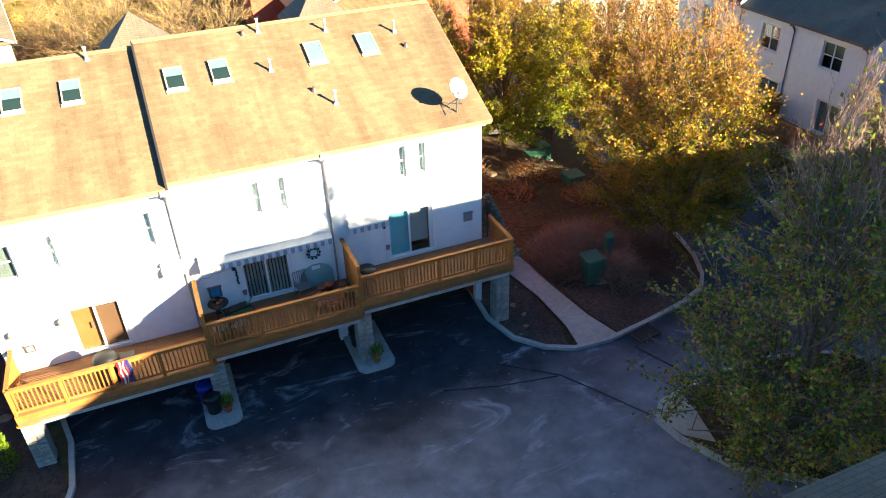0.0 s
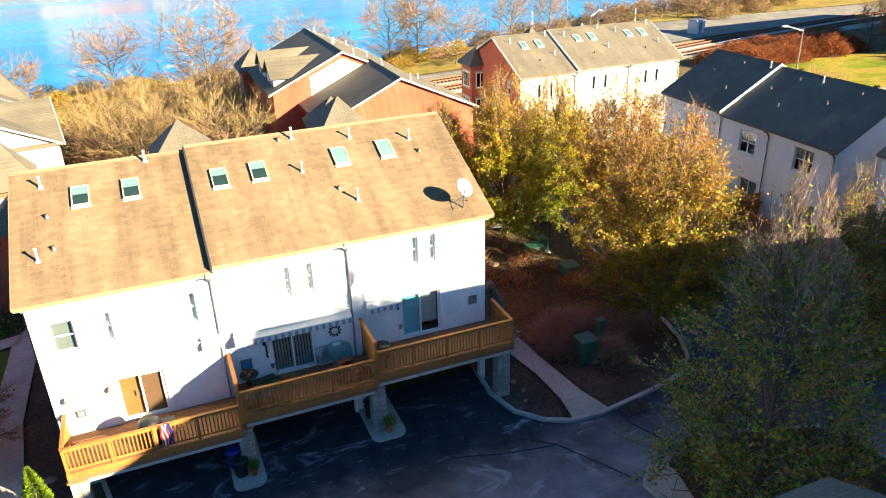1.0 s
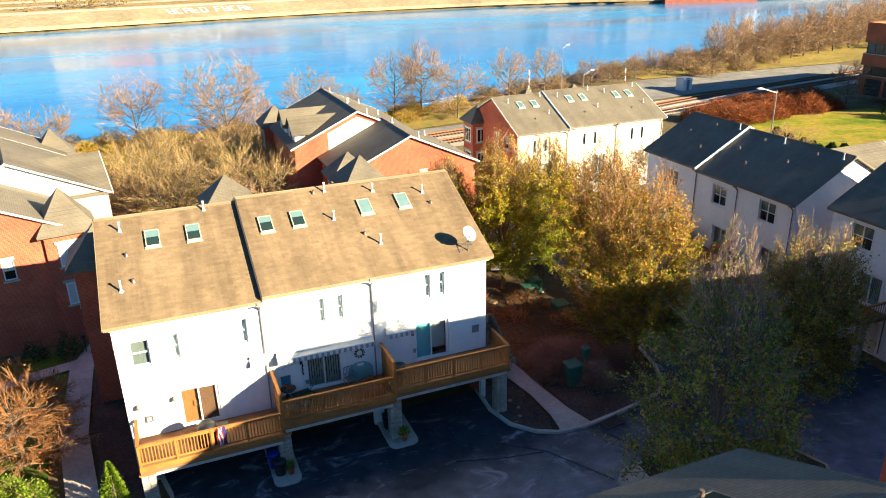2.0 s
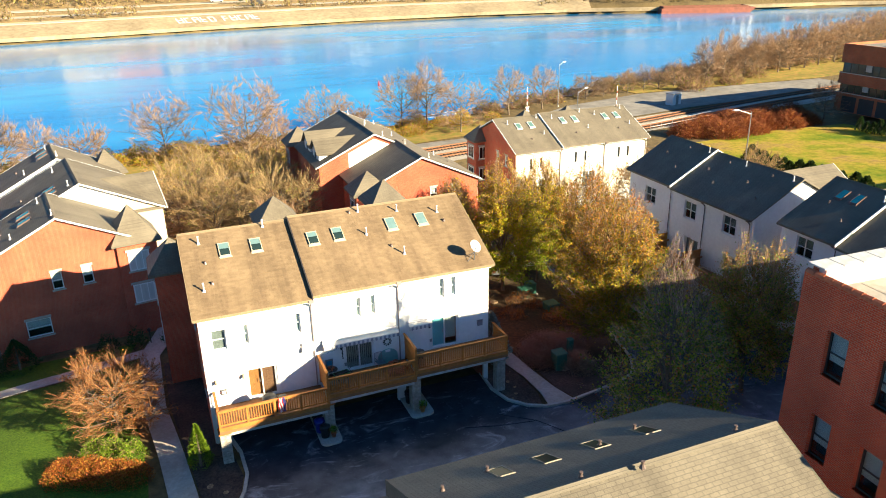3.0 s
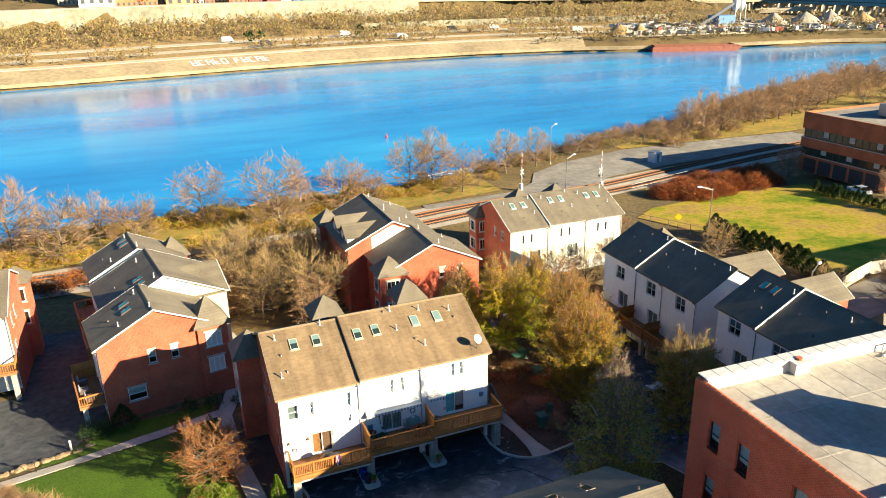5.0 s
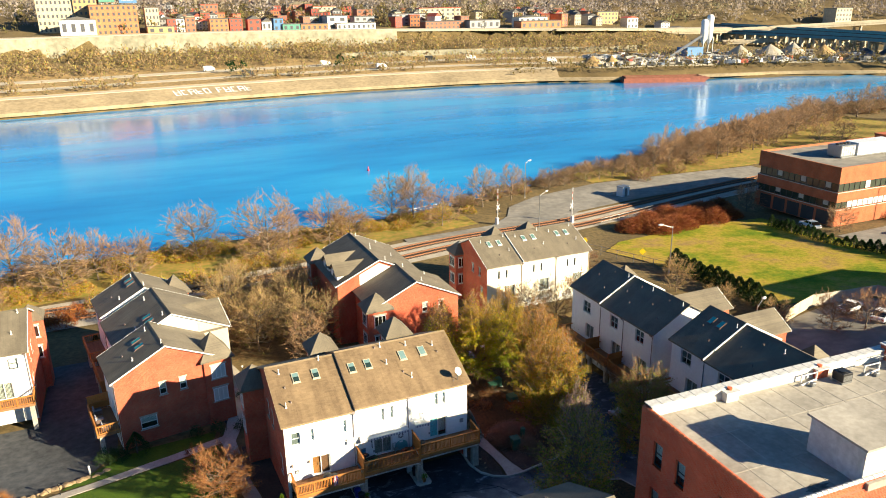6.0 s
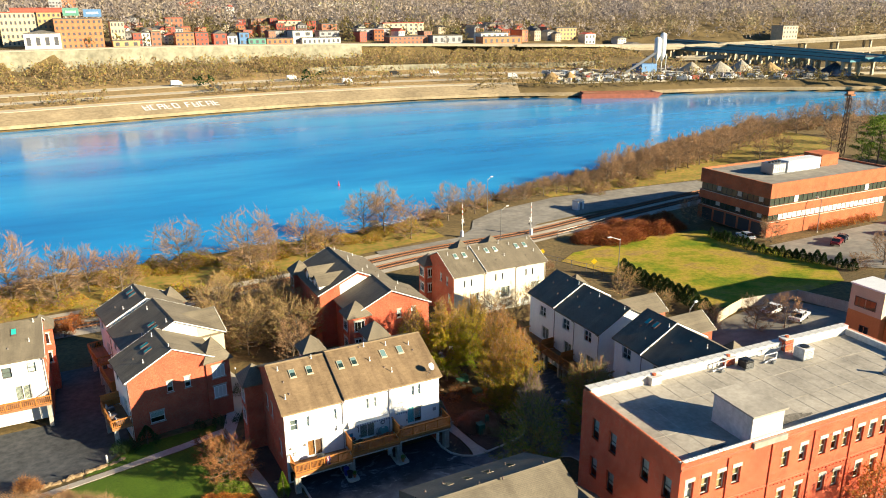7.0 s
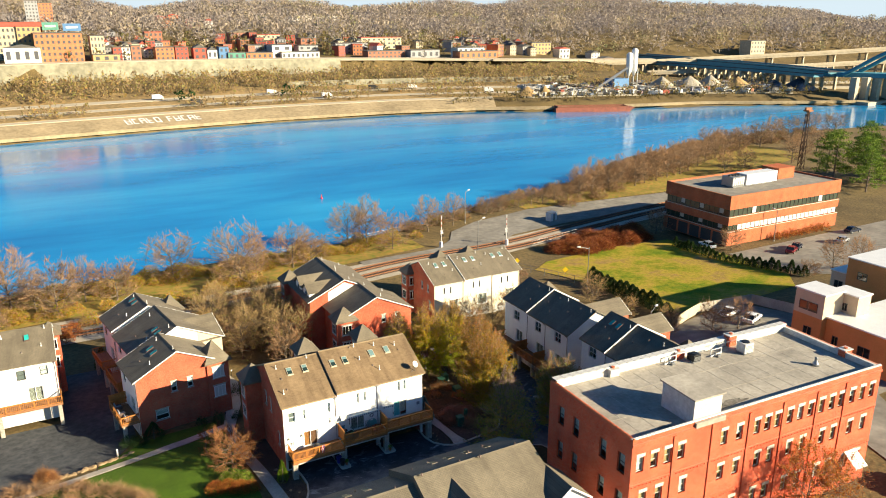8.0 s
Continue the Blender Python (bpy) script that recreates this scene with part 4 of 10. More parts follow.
def town_house(label, m, units, depth=11.0, base=0.0, eave=8.05, roof_m=None, brick=None, ends=(True, True), rear_m=None, towers=(), detail=1, sink=-1.5, group="town houses", gable_windows=True, dormers=(), step_m=None, pitch=0.458, crosses=()):
    """A row of houses. Local x runs along the white rear, which faces -y; units are dicts of x0, x1, lift, floor and openings."""
    global SLOPE
    SLOPE = pitch
    roof_m, brick, rear_m = roof_m or M_ROOF_TAN, brick or M_BRICK, rear_m or M_SIDING
    house = thing("town_house", label, "house", m, group)
    half = depth / 2
    for i, u in enumerate(units):
        x0, x1, lift = u["x0"], u["x1"], u.get("lift", 0.0)
        e, fl = eave + lift, u.get("floor", 2.8)
        top = e + 0.38 * SLOPE - 0.18
        w = x1 - x0
        wins, doors = u.get("windows", []), u.get("doors", [])
        holes = [(a, b, a + c, b + d) for a, b, c, d, *_ in wins] + [(a, fl, a + c, fl + d) for a, c, d, *_ in doors]
        gw = min(4.6, w - 0.8) if detail < 2 else w - 0.5
        gar = (w / 2 - gw / 2, 0.02, w / 2 + gw / 2, 2.15)
        holes_all = holes + [gar]
        wall = part("wall", wall_with_openings(w, top, holes_all), rear_m, house, "cream lap-sided rear wall" if rear_m is M_CREAM else "white lap-sided rear wall")
        wall.matrix_basis = Matrix.Translation((x0, 0, 0))
        v, f = siding(w, 2.3, top, holes)
        sd = pymesh("siding", v, f, rear_m, house)
        sd.matrix_basis = Matrix.Translation((x0, 0, 0))
        garage_door(house, Matrix.Translation((x0 + gar[0], 0 if detail < 2 else 1.7, 0.02)), gw, 2.13)
        if detail > 1:
            part("garage_soffit", one_box(x0 + 0.02, 0.25, 2.16, x1 - 0.02, 1.95, 2.2), M_CONCRETE, house)
        for a, b, c, d, *rest in wins:
            window(house, Matrix.Translation((x0 + a, 0, b)), c, d, rest[0] if rest else M_TRIM, rest[1] if len(rest) > 1 else M_CURTAIN, rest[2] if len(rest) > 2 else 1, inside_part=rest[3] if len(rest) > 3 else 1.0)
            part("trim", frame_bars(bmesh.new(), c + 0.16, d + 0.16, 0.08, 0.035), M_TRIM, house).matrix_basis = Matrix.Translation((x0 + a - 0.08, -0.034, b - 0.08))
        for a, c, d, blind in doors:
            sliding_door(house, Matrix.Translation((x0 + a, 0, fl)), c, d, blind)
            part("trim", frame_bars(bmesh.new(), c + 0.24, d + 0.12, 0.12, 0.035), M_TRIM, house).matrix_basis = Matrix.Translation((x0 + a - 0.12, -0.034, fl))
        part("wall", one_box(x0, depth - 0.25, sink, x1, depth, top), brick, house, "red brick front wall")
        part("eave_board", one_box(x0 - 0.02, -0.36, e - 0.2, x1 + 0.02, -0.3, e - 0.02), M_TRIM, house)
        part("soffit", one_box(x0, -0.3, e - 0.19, x1, 0.0, e - 0.17), M_TRIM, house)
        last, first = i == len(units) - 1, i == 0
        e0 = 0.22 if first else 0.0
        e1 = 0.22 if last else 0.0
        part("roof", roof_slab(x0, x1, e, depth, end0=e0, end1=e1), u.get("roof", roof_m), house)
        part("ridge_cap", prism(bmesh.new(), [(-0.16, -0.04), (0.0, 0.05), (0.16, -0.04), (0.0, 0.0)], 0.0, w + e0 + e1), u.get("roof", roof_m), house).matrix_basis = Matrix.Translation((x1 + e1, half, e + (half + 0.38) * SLOPE)) @ Matrix.Rotation(radians(90), 4, "Z")
        if detail > 1:
            v, f = shingle_tabs(x0 + 0.22 - e0, x1 - 0.22 + e1, e, depth)
            tagged(pymesh("shingles", v, f, M_SHINGLE, house, "sun-faded tan shingle tabs"), kind="stuff")
        if not first:
            below = units[i - 1].get("lift", 0.0)
            lo, hi = sorted((lift, below))
            if hi - lo > 0.05:
                rise = (half + 0.4) * SLOPE
                bm = bmesh.new()
                xs = (x0 - 0.03, x0 + 0.04) if lift < below else (x0 - 0.04, x0 + 0.03)
                z = eave + hi
                ring = [(-0.4, z + 0.03), (half, z + rise + 0.03), (depth + 0.4, z + 0.03), (depth + 0.4, z - (hi - lo) - 0.1), (half, z + rise - (hi - lo) - 0.1), (-0.4, z - (hi - lo) - 0.1)]
                a = [bm.verts.new((xs[0], y, q)) for y, q in ring]
                b = [bm.verts.new((xs[1], y, q)) for y, q in ring]
                for s in (a, b):
                    bm.faces.new((s[0], s[1], s[4], s[5]))
                    bm.faces.new((s[1], s[2], s[3], s[4]))
                for k in range(6):
                    bm.faces.new((a[k], b[k], b[(k + 1) % 6], a[(k + 1) % 6]))
                bmesh.ops.recalc_face_normals(bm, faces=bm.faces)
                part("flashing", bm, step_m or (M_FRAMEDARK if detail > 1 else M_TRIM), house, "dark step between the two roofs" if detail > 1 else "board at the step between two roofs")
        for sx, sy in u.get("skylights", []):
            skylight(house, slope_pose(sx, sy, e), u.get("light_frame", M_SKYTRIM if detail > 1 else M_BROWNMETAL), u.get("light_pane"), u.get("well", 0.0))
        for vx, vy, tall in u.get("vents", []):
            vent(house, slope_pose(vx, vy, e), tall, M_WHITEMETAL if tall > 0.2 else M_BROWNMETAL)
        if u.get("spout"):
            sx = u["spout"]
            bm = tube(bmesh.new(), (sx, -0.07, fl + 0.02 if detail > 1 else 0.3), (sx, -0.07, e - 0.5), 0.034, n=6)
            tube(bm, (sx, -0.07, e - 0.5), (sx, -0.33, e - 0.2), 0.05, n=6)
            box(bm, sx - 0.14, -0.42, e - 0.24, sx + 0.14, -0.26, e - 0.05)
            part("downspout", bm, M_SPOUT if detail > 1 else M_BROWNMETAL, house, "slim metal downspout")
    for side, flag in ((0, ends[0]), (1, ends[1])):
        if not flag:
            continue
        u = units[0] if side == 0 else units[-1]
        e = eave + u.get("lift", 0.0)
        ops = u.get("gable", [] if not gable_windows else [(2.0, 5.9, 2.7, 7.1), (4.2, 5.9, 4.9, 7.1), (1.3, 3.0, 2.1, 4.4)])
        x = u["x0"] if side == 0 else u["x1"]
        out = -1 if side == 0 else 1
        gable_wall(house, x, depth, e + 0.38 * SLOPE - 0.2, sink, brick if flag is True else flag, [((depth - c) if out < 0 else a, b, (depth - a) if out < 0 else c, d) for a, b, c, d in ops], out)
        for a, b, c, d in ops:
            if out < 0:
                mm = Matrix.Translation((x, c, b)) @ Matrix.Rotation(radians(-90), 4, "Z")
            else:
                mm = Matrix.Translation((x, a, b)) @ Matrix.Rotation(radians(90), 4, "Z")
            window(house, mm, c - a, d - b, M_TRIM, M_CURTAIN, lintel=M_CONCRETE, sill=M_CONCRETE, inside_part=0.6)
        bm = bmesh.new()
        rise = (half + 0.38) * SLOPE
        for s in (0, 1):
            ya, yb = (-0.38, half) if s == 0 else (depth + 0.38, half)
            xa, xb = (x - 0.26, x - 0.222) if side == 0 else (x + 0.222, x + 0.26)
            q = [(ya, e - 0.12), (ya, e + 0.01), (yb, e + rise + 0.01), (yb, e + rise - 0.12)]
            a = [bm.verts.new((xa, y, z)) for y, z in q]
            b = [bm.verts.new((xb, y, z)) for y, z in q]
            bm.faces.new(a)
            bm.faces.new(b)
            for k in range(4):
                bm.faces.new((a[k], b[k], b[(k + 1) % 4], a[(k + 1) % 4]))
        bmesh.ops.recalc_face_normals(bm, faces=bm.faces)
        part("verge_board", bm, M_ROOF_TAN if detail > 1 else (roof_m if step_m else M_TRIM), house)
    for cross in crosses:
        cross_gable(house, *cross)
    for dx, dw, *drop in dormers:
        dormer(house, dx, dw, depth, eave, *drop)
    for t in towers:
        tower(house, *t[:4], sink, t[4], brick, t[5], t[6] if len(t) > 6 else None, t[7] if len(t) > 7 else ("-x", "-y"), t[8] if len(t) > 8 else None)
    return house


W1, W2 = M_TRIM, M_FRAMEDARK
main_units = [
    dict(x0=0.38, x1=6.4, well=0.45, lift=-0.17, floor=2.35, windows=[(0.55, 5.72, 0.76, 1.2, W1, M_GREYPANE), (2.18, 5.8, 0.3, 1.15, W1, M_WHITEBLIND), (4.5, 5.85, 0.8, 1.2, W1, M_WHITEBLIND)], doors=[(2.1, 1.66, 1.9, M_TANBLIND)],
         skylights=[(2.5, 3.9), (4.25, 3.9)], vents=[(1.2, 4.6, 0.4), (4.9, 5.2, 0.4), (1.35, 3.15, 0.1), (1.5, 1.7, 0.1), (1.0, 1.3, 0.45)], spout=6.3,
         gable=[(4.4, 5.1, 5.1, 6.6), (6.3, 5.1, 7.0, 6.6), (1.6, 2.2, 2.4, 3.7)]),
    dict(x0=6.4, x1=11.35, well=0.4, lift=0.0, floor=2.8, windows=[(2.4, 6.12, 0.3, 1.2, W1, M_WHITEBLIND), (3.25, 6.12, 0.3, 1.2, W1, M_WHITEBLIND)], doors=[(1.6, 1.75, 2.03, M_BLIND)],
         skylights=[(7.45, 3.55), (8.95, 3.6)], vents=[(10.65, 5.1, 0.45), (10.1, 5.1, 0.1), (10.6, 3.25, 0.4)], spout=11.3),
    dict(x0=11.35, x1=17.05, well=1.0, lift=0.0, floor=3.05, windows=[(2.1, 6.35, 0.72, 1.2, W1, M_WHITEBLIND), (3.05, 6.35, 0.5, 1.2, W1, M_WHITEBLIND)], doors=[(1.95, 1.75, 2.03, M_BLUECURTAIN)],
         skylights=[(12.3, 3.75), (14.25, 3.8)], vents=[(13.0, 4.7, 0.4), (12.3, 1.4, 0.45), (15.45, 4.15, 0.4), (11.75, 2.1, 0.1), (15.6, 3.4, 0.1)]),
]
MAIN = town_house("three-unit town house with tan shingle roof and white sided rear", Matrix.Translation((0, 0.4, 0)), main_units, detail=2,
                  towers=[(-1.45, 8.6, 0.9, 11.2, 7.25, M_ROOF_GREY, None, ("-x",), 1.75), (5.4, 9.5, 7.6, 11.9, 9.0, M_ROOF_GREY), (13.0, 9.5, 15.2, 11.9, 9.2, M_ROOF_GREY)])


def plain_units(edges, lifts, glass_frame=None, lights=True, doors=True, blind=None):
    out = []
    for i, (a, b) in enumerate(zip(edges, edges[1:])):
        w = b - a
        out.append(dict(x0=a, x1=b, lift=lifts[i], floor=2.8 + lifts[i], windows=[(w * 0.18, 5.9 + lifts[i], 1.05, 1.3, glass_frame or M_FRAMEDARK, M_CURTAIN, 2, 0.5)], doors=[(w * 0.5, 1.75, 2.03, blind or M_BLIND)] if doors else [],
                        skylights=[(a + w * 0.4, 3.9), (a + w * 0.68, 3.9)] if lights else [], vents=[(a + w * 0.2, 4.4, 0.4), (a + w * 0.82, 2.2, 0.35), (a + w * 0.5, 1.6, 0.1), (a + w * 0.9, 5.0, 0.4)], spout=b - 0.12))
    return out


def turned(x, y, z, deg):
    return Matrix.Translation((x, y, z)) @ Matrix.Rotation(radians(deg), 4, "Z")


# the house west of the lawn, its rear and decks facing the parking court
def row_unit(width, lift, lights):
    u = plain_units([0, width], [lift])[0]
    u["skylights"] = lights
    return u


LH_LABEL = "brick row house with grey-brown shingle roof and white rear"
M_LHS, M_LHM, M_LHN = turned(-13.44, 24.6, -1.75, -81), turned(-13.1, 33.85, -1.75, -81), turned(-14.1, 41.1, -1.75, -81)
south = row_unit(6.7, 0.0, [(2.2, 3.3), (3.7, 3.3)])
south["gable"] = [(4.1, 5.15, 4.8, 6.45), (6.1, 5.15, 6.8, 6.45), (1.9, 1.9, 3.5, 3.2)]
LH = town_house(LH_LABEL, M_LHS, [south], depth=10.2, eave=7.75, pitch=0.49, roof_m=M_ROOF_GREY, gable_windows=False, towers=[(3.9, 8.6, 6.95, 11.4, 7.7, M_ROOF_GREY, M_CURTAIN, ("+x", "+y"), 2.4)])
middle = row_unit(9.0, 0.0, [(6.2, 3.7), (7.5, 3.7)])
LH_M = town_house(LH_LABEL, M_LHM, [middle], depth=11.4, eave=7.85, pitch=0.49, roof_m=M_ROOF_GREY, ends=(M_SIDING, M_SIDING), gable_windows=False, crosses=((5.0, 3.9, 9.75, 1.9, 7.0, 11.6, M_STUCCO_LT, M_ROOF_GREY),))
part("wall", prism(bmesh.new(), [(8.3, 0.0), (11.4, 0.0), (11.4, 7.8), (8.3, 9.3)], -9.035, -9.012), M_STUCCO_LT, LH_M, "cream rendered end of the wing").matrix_basis = Matrix.Rotation(radians(90), 4, "Z")
LH_N = town_house(LH_LABEL, M_LHN, [row_unit(6.2, 0.0, [(1.6, 4.0), (2.9, 4.0)])], depth=9.8, eave=8.1, pitch=0.5, roof_m=M_ROOF_GREY, ends=(True, M_SIDING), gable_windows=False, towers=[(0.4, 8.0, 3.0, 10.6, 7.9, M_ROOF_GREY, None, ("+y",), 2.1)])
# the house north of the main one, dark slopes west
ch = plain_units([0, 7.2], [-0.6], lights=False)
CH = town_house("dark-roofed brick town house with a pointed corner bay", turned(28.2, 26.2, -2.4, 90), ch, depth=11.4, roof_m=M_ROOF_GREY, ends=(True, False), towers=[(-0.5, 9.2, 2.2, 12.2, 7.5, M_ROOF_GREY, None, ("-x", "+y"))])
chn = plain_units([0, 6.2, 12.8], [0.3, 0.3], lights=False)
CH_N = town_house("dark-roofed brick town house with two white dormers", turned(25.9, 33.42, -2.4, 90), chn, depth=11.4, roof_m=M_ROOF_GREY, gable_windows=False, dormers=((2.6, 2.8), (6.4, 2.8)), towers=[(10.4, 9.6, 13.0, 12.2, 8.4, M_ROOF_GREY, None, ("+y",))])
part("wall", prism(bmesh.new(), [(0.35, 6.4), (8.4, 6.4), (8.4, 9.4), (5.7, 10.6), (0.35, 8.2)], 0.008, 0.034), M_SIDING, CH_N, "white sided gable above the lower roof").matrix_basis = Matrix.Rotation(radians(90), 4, "Z")
fh = plain_units([0, 5.7, 11.5, 17.2], [-0.1, 0.05, 0.0], doors=True)
for u in fh:
    u["light_frame"], u["light_pane"] = M_TRIM, M_SKYGLASS_PALE
    a, w = u["x0"], u["x1"] - u["x0"]
    u["windows"] = [(w * 0.3, 6.0 + u["lift"], 0.32, 1.2, M_FRAMEDARK, M_CURTAIN), (w * 0.52, 6.0 + u["lift"], 0.32, 1.2, M_FRAMEDARK, M_CURTAIN)]
FH = town_house("tan-roofed town house row with sunlit cream rear by the railway", turned(36.4, 34.0, -3.15, 0), fh, roof_m=M_ROOF_GREY, rear_m=M_CREAM,
                towers=[(-1.2, 8.0, 1.2, 10.4, 7.7, M_ROOF_GREY, None, ("-x", "-y")), (5.6, 9.6, 8.0, 12, 8.6, M_ROOF_GREY), (11.6, 9.6, 14, 12, 8.6, M_ROOF_GREY)])
def shade_vents(units):
    """Short dark roof vents and one white pipe near each ridge."""
    for u in units:
        a, w = u["x0"], u["x1"] - u["x0"]
        u["vents"] = [(a + 0.3 * w, 2.6, 0.16), (a + 0.72 * w, 1.5, 0.16), (a + 0.55 * w, 3.9, 0.12), (a + 0.93 * w, 4.1, 0.4)]


rr = plain_units([0, 6.3, 10.8, 16.0], [0.16, 0.0, 0.03], M_TRIM, lights=False)
for u, z in zip(rr, (6.3, 6.45, 6.6)):
    # Half-height grey sheets stand in for reflections in these panes.
    u["windows"] = [((u["x1"] - u["x0"]) * 0.4, z, 1.5, 1.55, M_TRIM, M_GREYPANE, 2, 0.55)]
shade_vents(rr)
RR = town_house("white town house row with dark shingle roofs in shade", turned(42.6, 21.7, -3.45, -90), rr, depth=9.2, eave=8.67, pitch=0.555, step_m=M_TRIM, roof_m=M_ROOF_GREY, ends=(M_SIDING, M_SIDING), gable_windows=False,
                crosses=((12.0, 2.6, 10.65, 1.5, 5.4, 12.2, M_BRICK, M_ROOF_GREY),), towers=[(-0.4, 6.4, 1.9, 8.7, 9.1, M_ROOF_GREY, None, ("+y",), 1.65)])
r2 = plain_units([0, 5.0, 11.2, 17.5], [0.16, 0.0, 0.0], M_TRIM, lights=False)
for u in r2:
    # Grey sheet behind each pane paints its reflection here too.
    u["windows"] = [((u["x1"] - u["x0"]) * 0.3, 6.15 + u["lift"], 1.5, 1.55, M_TRIM, M_GREYPANE, 2, 0.55)]
    u["floor"] = 3.0
shade_vents(r2)
r2[0]["skylights"] = [(1.7, 3.6), (3.0, 3.6)]
R2 = town_house("white town house row with dark roof beside the brick building", turned(42.68, 2.8, -2.45, -90), r2, depth=10.0, eave=8.19, pitch=0.54, step_m=M_TRIM, roof_m=M_ROOF_GREY, ends=(M_SIDING, M_SIDING), gable_windows=False,
                crosses=((1.6, 2.4, 10.2, 1.5, 6.0, 12.2, M_BRICK, M_ROOF_GREY),), towers=[(8.0, 8.8, 10.4, 11.4, 8.0, M_ROOF_GREY)])
ll = plain_units([0, 7, 14, 21], [0, 0.0, 0], M_FRAMEDARK, lights=False)
ll[2]["skylights"] = [(18.2, 3.9)]
ll[2]["windows"] = [(2.6, 6.0, 1.0, 1.3, M_FRAMEDARK, M_GREYPANE), (5.2, 6.2, 0.9, 1.2, M_FRAMEDARK, M_CURTAIN)]
LL = town_house("town house with grey-brown roof, white rear and timber deck", turned(-41.6, 28.6, -1.55, 0), ll, roof_m=M_ROOF_GREY, towers=[(19.6, 9.4, 21.8, 11.8, 7.8, M_ROOF_GREY)])
bh = plain_units([0, 5.75, 11.4, 19.5], [0.03, 0.03, -0.6], lights=True)
for u, lights in zip(bh, ([(2.75, 2.0), (4.75, 2.0)], [(6.64, 2.0), (8.3, 2.0)], [(14.6, 2.0), (16.4, 2.0)])):
    u["vents"] = [(x, y, 0.16) for x, y, _ in u["vents"]]
    u["skylights"], u["light_pane"], u["light_frame"] = lights, M_SKYGLASS_GREEN, M_SKYFRAME
BH = town_house("neighbouring town house with tan shingle roof seen from above", turned(16.6, -16.85, 0.0, 180), bh, eave=8.5, depth=9.4, step_m=M_ROOF_GREY, detail=1, roof_m=M_ROOF_GREY, gable_windows=False,
                crosses=((8.4, 2.5, 10.25, 1.9, 4.9, 10.2, M_SIDING, M_ROOF_GREY), (-0.3, 2.0, 9.6, 1.5, 6.4, 10.6, M_SIDING, M_ROOF_GREY), (16.0, 2.5, 9.7, 1.9, 4.9, 10.2, M_SIDING, M_ROOF_GREY)))


# ---- the brick warehouse, the offices and the rendered flats ----
def brick_building():
    x0, x1, y0, y1, base, top, roof = 22.1, 54.5, -29.05, -16.75, -2.0, 13.25, 12.7
    b = thing("brick_building", "three-storey orange-red brick building with flat pale roof", "building", turned(x0, y0, 0, -2.3))
    w, d = x1 - x0, y1 - y0
    edges = [0, 4.7, 9.2, 13.85, 18.35, 23.05, 27.2, w]
    upper = (0.98, 2.55, 4.06, 5.62, 10.75, 12.7, 14.95, 16.35, 17.65, 19.35, 20.8, 22.25, 23.8, 25.3, 26.7, 28.35, 29.85, 31.35)
    lower = (1.54, 3.38, 6.15, 10.75, 12.7, 15.5, 17.2, 19.85, 21.7, 24.55, 26.2, 28.75, 30.75)
    holes = [(c - 0.42, z - base, c + 0.42, z - base + 1.5) for row, z in ((upper, 9.95), (lower, 6.3), (lower, 2.3)) for c in row]
    south = part("wall", wall_with_openings(w, top - base, holes, 0.4), M_BRICK_OLD, b, "sunlit orange-red brick front")
    south.matrix_basis = Matrix.Translation((0, 0, base))
    for i, (a, z, c, e) in enumerate(holes):
        window(b, Matrix.Translation((a, 0.12, z + base)), c - a, e - z, M_LINTEL, M_TANSHADE if i % 5 else M_CURTAIN, lintel=M_LINTEL, sill=M_LINTEL, inside_part=(0.95, 0.7, 0.95, 0.5)[i % 4], lintel_h=0.34)
    for a in edges[1:-1]:
        part("pilaster", one_box(a - 0.14, -0.1, base, a + 0.14, 0.0, top - 0.7), M_BRICK_OLD, b)
    for z in (8.7, 4.6):
        part("band_course", one_box(0, -0.05, z, w, 0.0, z + 0.14), M_BRICK_OLD, b)
        bm = one_box(0, -0.09, -0.13, 0.1, 0.0, 0.0)
        me = bpy.data.meshes.new("dentil")
        bm.to_mesh(me)
        bm.free()
        me.materials.append(M_BRICK_OLD)
        k = 0.2
        while k < w - 0.2:
            shared("dentil", me, b, Matrix.Translation((k, 0, z)))
            k += 0.42
    part("cornice", one_box(-0.03, -0.12, top - 0.62, w + 0.05, 0.0, top - 0.42), M_BRICK_OLD, b)
    wh = [(d - q - 0.5, 9.45, d - q + 0.5, 11.4) for q in (2.04, 4.4, 8.46, 11.0)]
    wh += [(a, 5.7, c, 7.65) for a, _, c, _ in wh] + [(a, 1.9, c, 3.85) for a, _, c, _ in wh]
    wh = [(d - c, z, d - a, e) for a, z, c, e in wh]
    west = part("wall", wall_with_openings(d - 0.008, top - base, [(a, z - base, c, e - base) for a, z, c, e in wh], 0.4), M_BRICK_OLD, b, "shaded red brick side wall")
    turn = Matrix.Translation((-0.004, d - 0.004, base)) @ Matrix.Rotation(radians(-90), 4, "Z")
    west.matrix_basis = turn
    for a, z, c, e in wh:
        # The pale curtain sheet stands in for light reflected by the glass.
        window(b, turn @ Matrix.Translation((a, 0.14, z - base)), c - a, e - z, M_FRAMEDARK, M_CURTAIN, lintel=None, sill=M_BRICK_OLD, inside_part=0.7)
    part("wall", one_box(0.42, d - 0.4, base, w, d, top + 0.25), M_BRICK_OLD, b, "brick rear wall")
    part("wall", one_box(w - 0.4, 0.4, base, w, d - 0.4, top), M_BRICK_OLD, b, "brick end wall")
    part("roof", one_box(0.4, 0.4, roof - 0.3, w - 0.4, d - 0.4, roof), M_FLAT, b, "pale stained flat roof membrane")
    for i in range(1, 18):
        k = 0.4 + (w - 0.8) * i / 18
